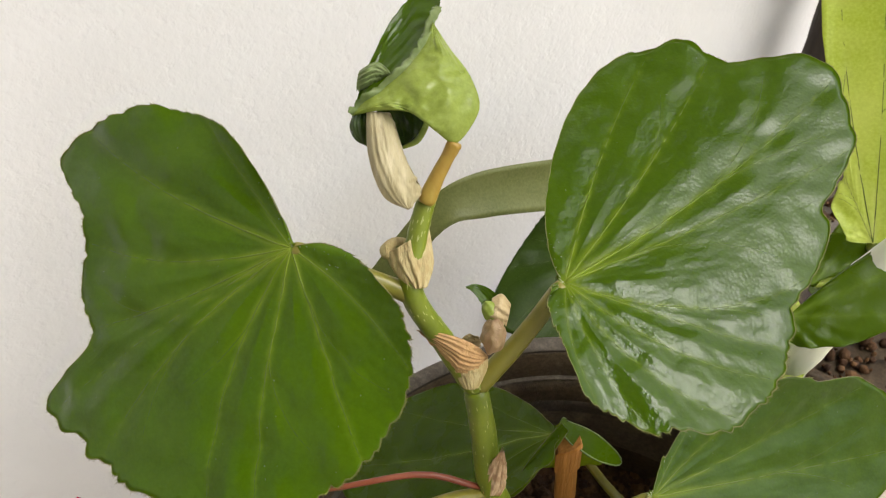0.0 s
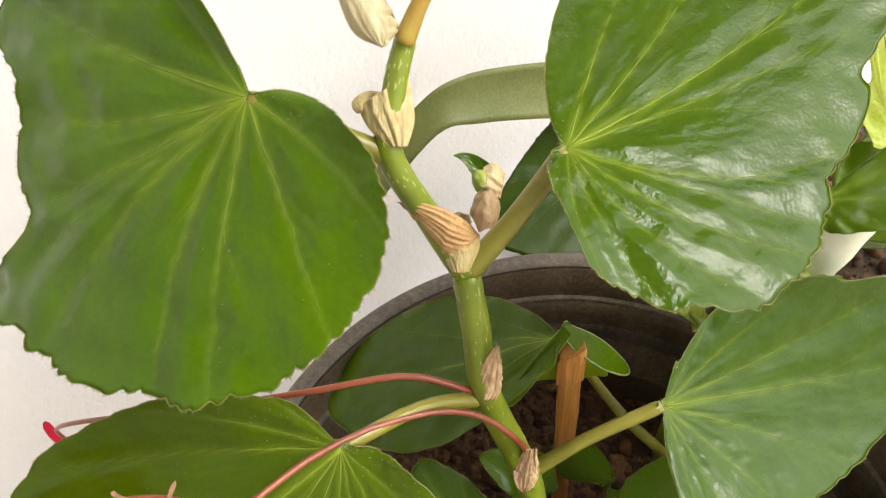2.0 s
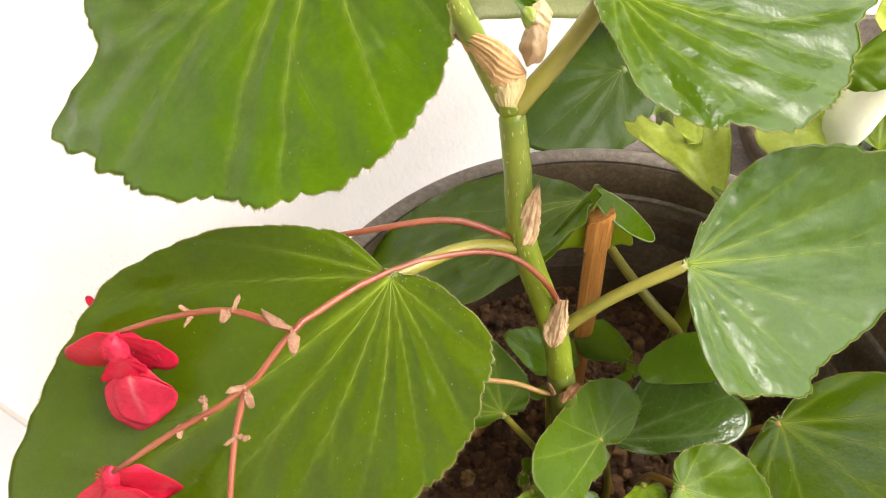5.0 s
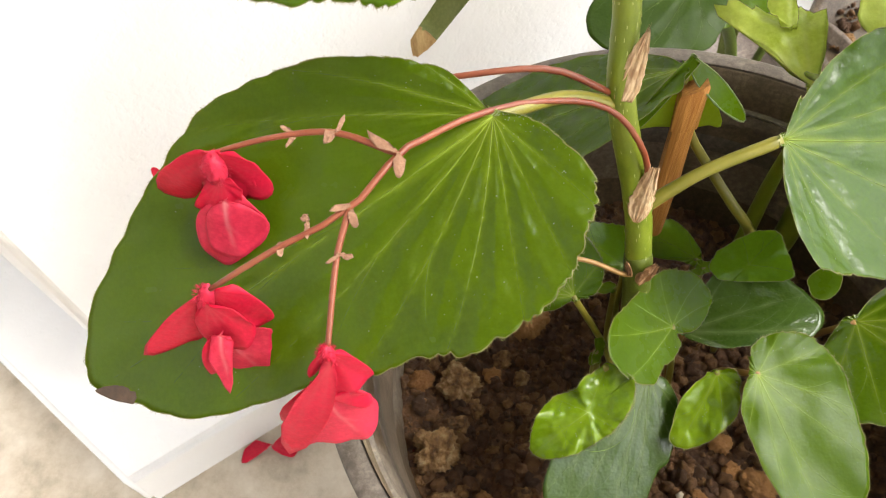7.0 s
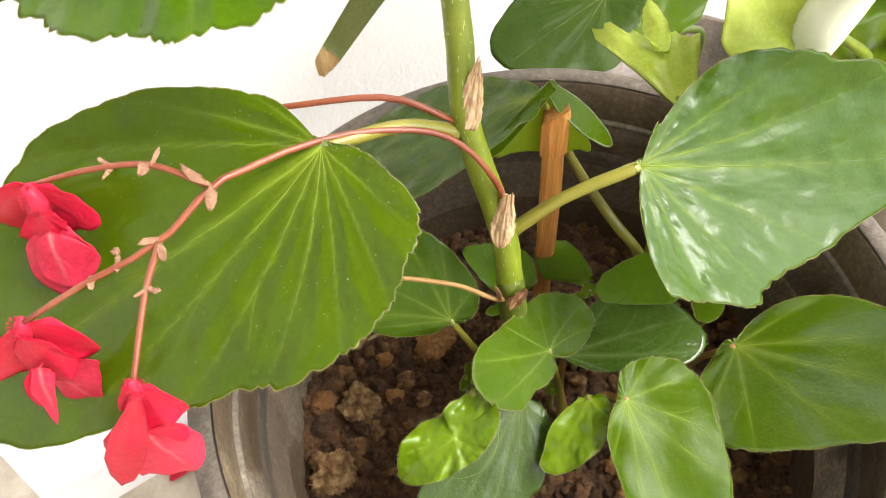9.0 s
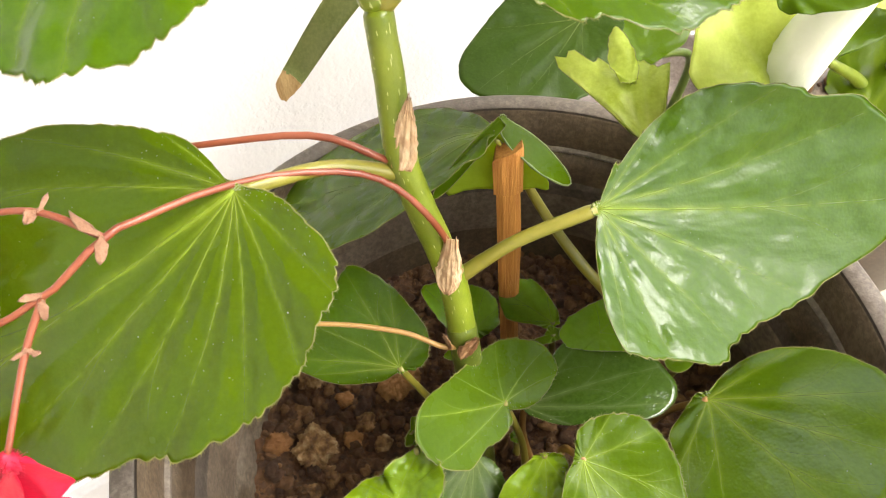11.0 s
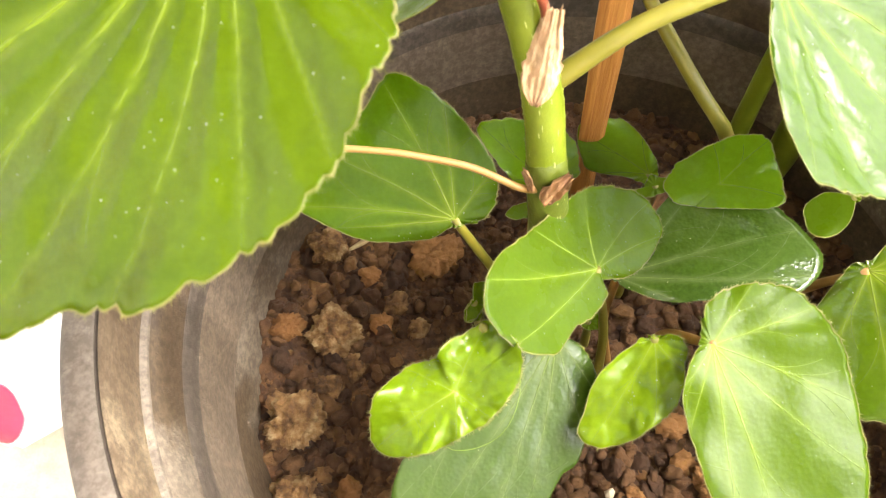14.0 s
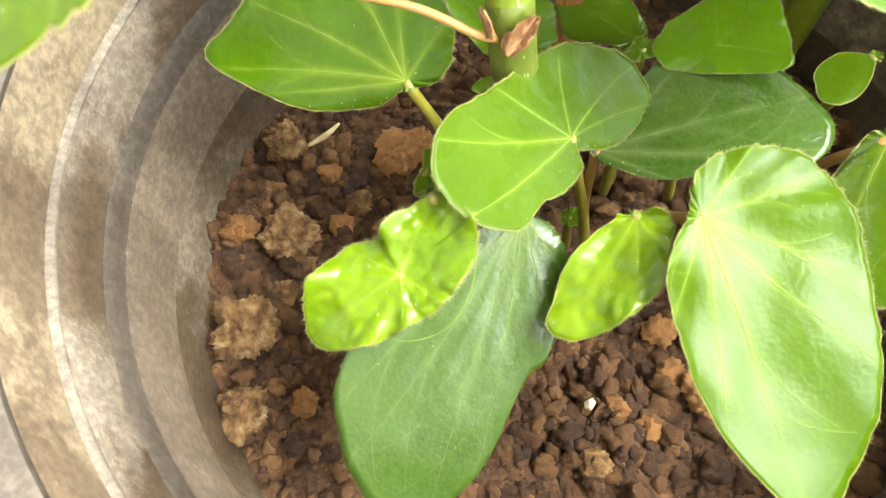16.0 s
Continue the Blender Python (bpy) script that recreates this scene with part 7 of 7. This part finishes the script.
CH3 = Leaf((0.1141, 0.1329, 0.2765), (-0.760, 0.450, 0.469), (0.182, -0.546, 0.818), (0.00, 0.00, 6.00),
          [40.6, 39.1, 37.8, 36.4, 35.1, 34.1, 31.7, 29.0, 26.5, 23.5, 20.7, 18.7, 17.1, 15.9, 13.5, 11.6, 10.3, 9.3, 8.5, 8.0, 7.5, 7.1, 6.9, 6.7, 6.5, 6.4, 6.4, 4.9, 3.9, 3.3, 2.9, 2.6, 2.3, 2.1, 2.0, 1.9, 1.8, 1.7, 1.7, 1.6, 1.6, 1.6, 1.6, 1.6, 1.7, 1.7, 1.8, 1.9, 2.0, 2.1, 2.3, 2.5, 2.8, 3.2, 3.7, 4.6, 5.8, 7.2, 9.6, 14.6, 24.7, 30.4, 37.5, 37.9, 38.6, 39.7, 40.7, 41.1, 41.8, 42.9, 43.8, 42.0], ripple=2.5, tooth=0.5, quilt=2.2, lump=2.0, veins=(-40, -10, 20), seed=93)
grow(CH3, chard, LEAF_LIME, 'pale lime leaf with white midrib', None, EDGE, 0.0008)
CH4 = Leaf((0.0967, 0.1323, 0.3217), (0.932, 0.315, 0.179), (-0.109, -0.229, 0.967), (0.00, 0.00, -3.00),
          [47.9, 52.6, 3.6, 2.1, 1.5, 1.2, 1.1, 1.0, 0.9, 0.9, 0.9, 0.9, 1.0, 1.1, 1.2, 1.5, 1.7, 1.7, 1.8, 1.9, 2.2, 2.6, 3.4, 4.9, 7.8, 8.7, 10.2, 11.9, 12.7, 14.1, 18.0, 20.7, 25.3, 32.4, 38.3, 42.6], ripple=1.5, tooth=0.5, quilt=1.5, veins=(-25, 0, 22), seed=94)
grow(CH4, chard, LEAF_YOUNG, 'broad yellow-green leaf', None, None, 0.0006)
for pts, radii, skin in (([(0.080, 0.130, SOIL_Z), (0.084, 0.140, 0.19), CH1.base - 0.004 * CH1.axes[0], CH1.base + 0.006 * CH1.axes[0]], [0.004, 0.0032, 0.002, 0.0008], STEM),
                         ([(0.098, 0.132, SOIL_Z), (0.104, 0.140, 0.20), (0.107, 0.142, 0.246)], [0.005, 0.0065, 0.0080], STEM),
                         ([(0.1065, 0.1415, 0.243), (0.109, 0.143, 0.262), (0.1165, 0.1445, 0.290), (0.1290, 0.1480, 0.322), (0.142, 0.1540, 0.346)], [0.0078, 0.0088, 0.0088, 0.0065, 0.002], WHITE_STALK)):
    tube("stalk", pts, radii, skin, chard, "thick pale stalk", sides=14, n=30, wobble=0.06)
for ob in chard.children:
    ob.matrix_parent_inverse = CHARD_HOME

# ---- plants behind the tub
dark_plant = thing("potted_plant", "dark green broad leaf plant in a small pot behind the tub", "plant", (0.115, 0.295, 0.1))
DARK_HOME = Matrix.Translation((0.115, 0.295, 0.1)).inverted()
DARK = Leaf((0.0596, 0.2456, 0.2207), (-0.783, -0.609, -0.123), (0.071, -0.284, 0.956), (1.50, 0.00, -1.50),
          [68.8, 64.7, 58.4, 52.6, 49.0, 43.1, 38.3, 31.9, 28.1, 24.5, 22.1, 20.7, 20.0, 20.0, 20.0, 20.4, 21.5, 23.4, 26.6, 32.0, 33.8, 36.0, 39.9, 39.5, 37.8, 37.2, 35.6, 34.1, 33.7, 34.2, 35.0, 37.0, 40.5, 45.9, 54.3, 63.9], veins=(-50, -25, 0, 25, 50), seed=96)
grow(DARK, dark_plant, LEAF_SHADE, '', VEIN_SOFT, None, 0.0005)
DK3 = Leaf((0.0920, 0.2538, 0.1915), (0.206, 0.940, 0.273), (0.074, -0.293, 0.953), (0.00, 0.00, 3.00),
          [35.6, 33.0, 31.7, 29.9, 27.0, 25.3, 24.6, 23.1, 22.3, 22.2, 22.8, 21.6, 19.7, 18.6, 16.1, 11.4, 9.1, 7.7, 6.9, 6.4, 6.2, 6.1, 6.2, 6.6, 7.2, 7.7, 8.4, 9.5, 11.5, 14.9, 22.3, 27.7, 33.8, 34.5, 35.7, 38.3], ripple=1.5, tooth=0.5, quilt=1.0, veins=(), seed=0)
grow(DK3, dark_plant, LEAF_YOUNG, '', None, None, 0.0008)
tube("stalk", [(0.115, 0.295, 0.098), (0.10, 0.285, 0.15), DARK.base], [0.004, 0.0035, 0.003], STEM_OLD, dark_plant, n=20)
tube("stalk", [(0.125, 0.298, 0.098), (0.130, 0.300, 0.15), DK3.base - 0.002 * DK3.axes[2]], [0.003, 0.0025, 0.0018], STEM_OLD, dark_plant, n=20)


def ribbon(name, path, widths, face, material_, parent, label="", thick=0.0006, trough=0.25, n=40, m=8):
    """A long strap leaf, slightly troughed, along a path."""
    line, verts, faces = spline(path, n), [], []
    for layer in (0, 1):
        for i, c in enumerate(line):
            t = line[min(i + 1, n)] - line[max(i - 1, 0)]
            t /= np.linalg.norm(t)
            side = np.cross(t, face)
            side /= np.linalg.norm(side)
            up = np.cross(side, t)
            w = float(np.interp(i / n, np.linspace(0, 1, len(widths)), widths))
            for j in range(m + 1):
                a = 2 * j / m - 1
                verts.append(c + side * w * a + up * (trough * w * a * a - layer * thick + 0.0005 * noise.noise(Vector((a * 3, i * 0.2, 2)))))
    k, o = m + 1, (n + 1) * (m + 1)
    for i in range(n):
        for j in range(m):
            a = i * k + j
            faces += [(a, a + 1, a + k + 1, a + k), (o + a, o + a + k, o + a + k + 1, o + a + 1)]
        faces += [(i * k, i * k + k, o + i * k + k, o + i * k), (i * k + m, o + i * k + m, o + i * k + k + m, i * k + k + m)]
    faces += [tuple([*range(k)] + [o + j for j in range(k - 1, -1, -1)]), tuple([n * k + j for j in range(k - 1, -1, -1)] + [o + n * k + j for j in range(k)])]
    return part(name, mesh(name, verts, faces, material_), parent, label)


strap = ribbon("leaf", [(0.108, 0.300, 0.098), (0.104, 0.306, 0.17), (0.085, 0.285, 0.235), (0.0391, 0.260, 0.2582), (0.0, 0.240, 0.2733), (-0.020, 0.2285, 0.2735), (-0.045, 0.214, 0.252), (-0.070, 0.203, 0.222)], [0.004, 0.007, 0.012, 0.013, 0.0110, 0.0075, 0.0066, 0.0052], (0.1, -0.8, 0.6), LEAF_PALE, dark_plant, "long grey-green strap leaf arching down")
ribbon("leaf_tip", [(-0.0695, 0.2030, 0.2225), (-0.0740, 0.2015, 0.2170), (-0.0765, 0.2008, 0.2100)], [0.0052, 0.0046, 0.0012], (0.1, -0.8, 0.6), HUSK, strap, "withered tan leaf tip", n=12)
for ob in dark_plant.children:
    ob.matrix_parent_inverse = DARK_HOME
back_pot = thing("flower_pot", "grey plastic pot with dark soil standing behind the tub", "flower pot", (0.255, 0.29, 0))
b = lathe("tub", [(0.0005, 0.004), (0.06, 0.004), (0.092, 0.118), (0.100, 0.119), (0.101, 0.132), (0.098, 0.134), (0.093, 0.133), (0.088, 0.11), (0.0005, 0.11)], PLASTIC, back_pot, centre=(0.255, 0.29), sides=80)
rng, bits = random.Random(21), []
for _ in range(700):
    r, a, q = 0.088 * math.sqrt(rng.random()), rng.uniform(0, 6.283), 0.0012 + 0.0045 * rng.random() ** 3
    bits.append(pebble_data((0.255 + r * math.cos(a), 0.29 + r * math.sin(a), 0.1115 + rng.uniform(-0.001, 0.002)), q, rng))
tagged(part("soil_fill", mesh("soil_fill", *joined(bits), CRUMB), back_pot, "dark crumbly soil"), kind="stuff")
for ob in back_pot.children:
    ob.matrix_parent_inverse = Matrix.Translation((0.255, 0.29, 0)).inverted()
back_plant = thing("potted_plant", "yellow-green broad leaved plant growing in the pot behind", "plant", (0.235, 0.275, 0.11))
CH5 = Leaf((0.1901, 0.2290, 0.2379), (-0.041, 0.837, 0.546), (-0.230, -0.540, 0.810), (0.00, 0.00, 5.00),
          [155.6, 47.7, 33.2, 28.1, 25.1, 18.5, 14.8, 12.7, 11.4, 0.6, 0.6, 0.6, 0.6, 0.6, 0.6, 0.6, 0.6, 0.6, 0.6, 0.6, 0.6, 0.6, 0.6, 0.6, 0.6, 0.6, 0.6, 11.7, 13.5, 16.7, 22.7, 28.4, 39.1, 66.0, 113.0, 152.0], ripple=1.5, tooth=0.5, quilt=1.5, veins=(-12, 2, 14), seed=95)
grow(CH5, back_plant, LEAF_LIME, 'broad yellow-green leaf', VEIN_SOFT, None, 0.0006)
CH6 = Leaf((0.1648, 0.2201, 0.2196), (0.906, 0.394, 0.154), (-0.026, -0.311, 0.950), (0.00, 0.00, 4.00),
          [32.8, 35.6, 33.1, 31.4, 27.0, 17.1, 9.2, 5.8, 4.3, 3.6, 3.1, 2.8, 2.6, 2.6, 2.6, 2.7, 2.5, 2.3, 2.2, 2.2, 2.2, 2.3, 2.5, 2.9, 2.7, 2.3, 2.1, 2.0, 1.9, 1.9, 2.0, 2.1, 2.4, 2.8, 3.5, 4.8], ripple=1.5, tooth=0.5, quilt=1.5, seed=96)
grow(CH6, back_plant, LEAF_YOUNG, 'broad yellow-green leaf', None, None, 0.0006)
DK1 = Leaf((0.1988, 0.2278, 0.1731), (0.108, 0.944, 0.311), (-0.114, -0.299, 0.947), (0.00, 0.00, 4.00),
          [54.1, 42.7, 36.0, 31.3, 25.5, 22.1, 0.6, 0.6, 0.6, 0.6, 0.6, 0.6, 0.6, 0.6, 0.6, 0.6, 0.6, 0.6, 0.6, 0.6, 0.6, 0.6, 0.6, 0.6, 0.6, 0.6, 13.4, 23.8, 31.1, 32.7, 35.7, 40.6, 48.4, 55.7, 68.0, 66.5], ripple=1.5, tooth=0.5, quilt=1.0, veins=(-30, -8, 12, 34), seed=95)
grow(DK1, back_plant, LEAF_DEEP, 'dark green broad leaf', None, None, 0.0008)
DK2 = Leaf((0.1976, 0.2298, 0.1632), (0.739, 0.665, -0.107), (0.241, -0.112, 0.964), (0.00, 0.00, 4.00),
          [87.7, 67.3, 47.1, 33.6, 23.3, 14.6, 10.9, 8.9, 7.7, 7.0, 6.6, 6.4, 0.6, 0.6, 0.6, 0.6, 0.6, 0.6, 0.6, 0.6, 0.6, 0.6, 0.6, 0.6, 0.6, 0.6, 0.6, 0.6, 0.6, 0.6, 0.6, 0.6, 19.6, 29.4, 56.5, 92.8], ripple=1.5, tooth=0.5, quilt=1.0, veins=(-30, -8, 12, 34), seed=96)
grow(DK2, back_plant, LEAF_DEEP, 'dark green broad leaf', None, None, 0.0008)
for leaf in (CH5, CH6, DK1, DK2):
    tube("stalk", [(0.235, 0.275, 0.105), (0.6 * 0.235 + 0.4 * leaf.base[0], 0.6 * 0.275 + 0.4 * leaf.base[1], 0.5 * leaf.base[2] + 0.06), leaf.base - 0.002 * leaf.axes[2]], [0.004, 0.0035, 0.002], STEM, back_plant, sides=12, n=20, wobble=0.05)
for ob in back_plant.children:
    ob.matrix_parent_inverse = Matrix.Translation((0.235, 0.275, 0.11)).inverted()
DUSTY = pot_material("dusty_brown_plastic", 0.0, (0.14, 0.11, 0.09), (0.24, 0.195, 0.165), (0.34, 0.28, 0.24))
brown_pot = thing("flower_pot", "small dusty brown plastic pot standing against the wall", "flower pot", (0.125, 0.292, 0))
lathe("tub", [(0.0005, 0.003), (0.050, 0.003), (0.066, 0.105), (0.070, 0.106), (0.071, 0.117), (0.069, 0.119), (0.066, 0.118), (0.062, 0.100), (0.0005, 0.100)], DUSTY, brown_pot, centre=(0.125, 0.292), sides=72).matrix_parent_inverse = Matrix.Translation((0.125, 0.292, 0)).inverted()
# added dark upright in place of the brown wall area past the white one
DARK_BROWN = plain("dark_brown_stand_in", (0.018, 0.012, 0.009), (0.05, 0.034, 0.025), 0.7, 90, 500, 0.6, 0.001, (1, 1, 0.15))
post = thing("wooden_post", "dark brown round upright standing in for brown wall beyond the white", "post", (0.262, 0.452, 0))
tube("shaft", [(0.266, 0.446, 0.0), (0.263, 0.452, 0.18), (0.266, 0.462, 0.42), (0.270, 0.47, 0.62)], [0.021, 0.020, 0.019, 0.018], DARK_BROWN, post, sides=24, n=40, wobble=0.08).matrix_parent_inverse = Matrix.Translation((0.262, 0.452, 0)).inverted()

# ---- clods and stones on the soil
rng = random.Random(11)
for x, y, r, kind in [(-0.0201, 0.0954, 0.008, 1), (-0.06, 0.0313, 0.0097, 0), (-0.0519, 0.0631, 0.0078, 0), (-0.0699, 0.0639, 0.0053, 1), (-0.0391, 0.0107, 0.004, 1), (0.0614, 0.0399, 0.0049, 1), (0.0649, 0.0284, 0.0038, 1), (0.0741, 0.0226, 0.006, 1), (-0.0431, 0.0864, 0.0038, 1), (-0.0562, 0.0068, 0.0071, 0), (-0.0603, 0.0963, 0.0069, 0), (-0.0322, 0.0766, 0.0041, 0), (0.0503, 0.0175, 0.0035, 1), (-0.0228, 0.0146, 0.0042, 0), (-0.0436, 0.052, 0.0043, 0), (0.0439, 0.0014, 0.004, 0), (-0.0514, 0.0439, 0.0039, 0), (-0.0237, 0.067, 0.004, 0), (0.0588, 0.0119, 0.0034, 1), (-0.0367, 0.0681, 0.0037, 1)]:
    me = mesh("clod", *pebble_data((0, 0, 0), r * 0.95, rng, 0.7, 5 if r > 0.005 else 4, True), STONE if kind else CLOD)
    ob = new("clod", me)
    ob.location = (x, y, SOIL_Z + (0.75 if kind else 0.6) * r)
    tagged(ob, ("rounded orange clay stone lying on the soil", "crumbly brown clod lying on the soil")[0 if kind else 1], "stone", "clods on the soil")

twig = thing("twig", "thin pale dry twig lying on the soil", "twig", (-0.0466, 0.0996, 0.1395))
tube("stick", [(-0.0519, 0.0955, 0.1395), (-0.0466, 0.0996, 0.1395), (-0.0425, 0.105, 0.1395)], [0.0006, 0.0011, 0.0005], HUSK_PALE, twig, n=12, wobble=0.3).matrix_parent_inverse = Matrix.Translation((-0.0466, 0.0996, 0.1395)).inverted()
shell = new("pebble", mesh("pebble", *pebble_data((0, 0, 0), 0.0019, random.Random(3), 0.6, 3), plain("pale_pebble", (0.45, 0.38, 0.27), (0.62, 0.55, 0.42), 0.5, 300)))
shell.location = (0.042, 0.0171, 0.1385)
tagged(shell, "small pale smooth pebble lying on the soil", "stone", "clods on the soil")
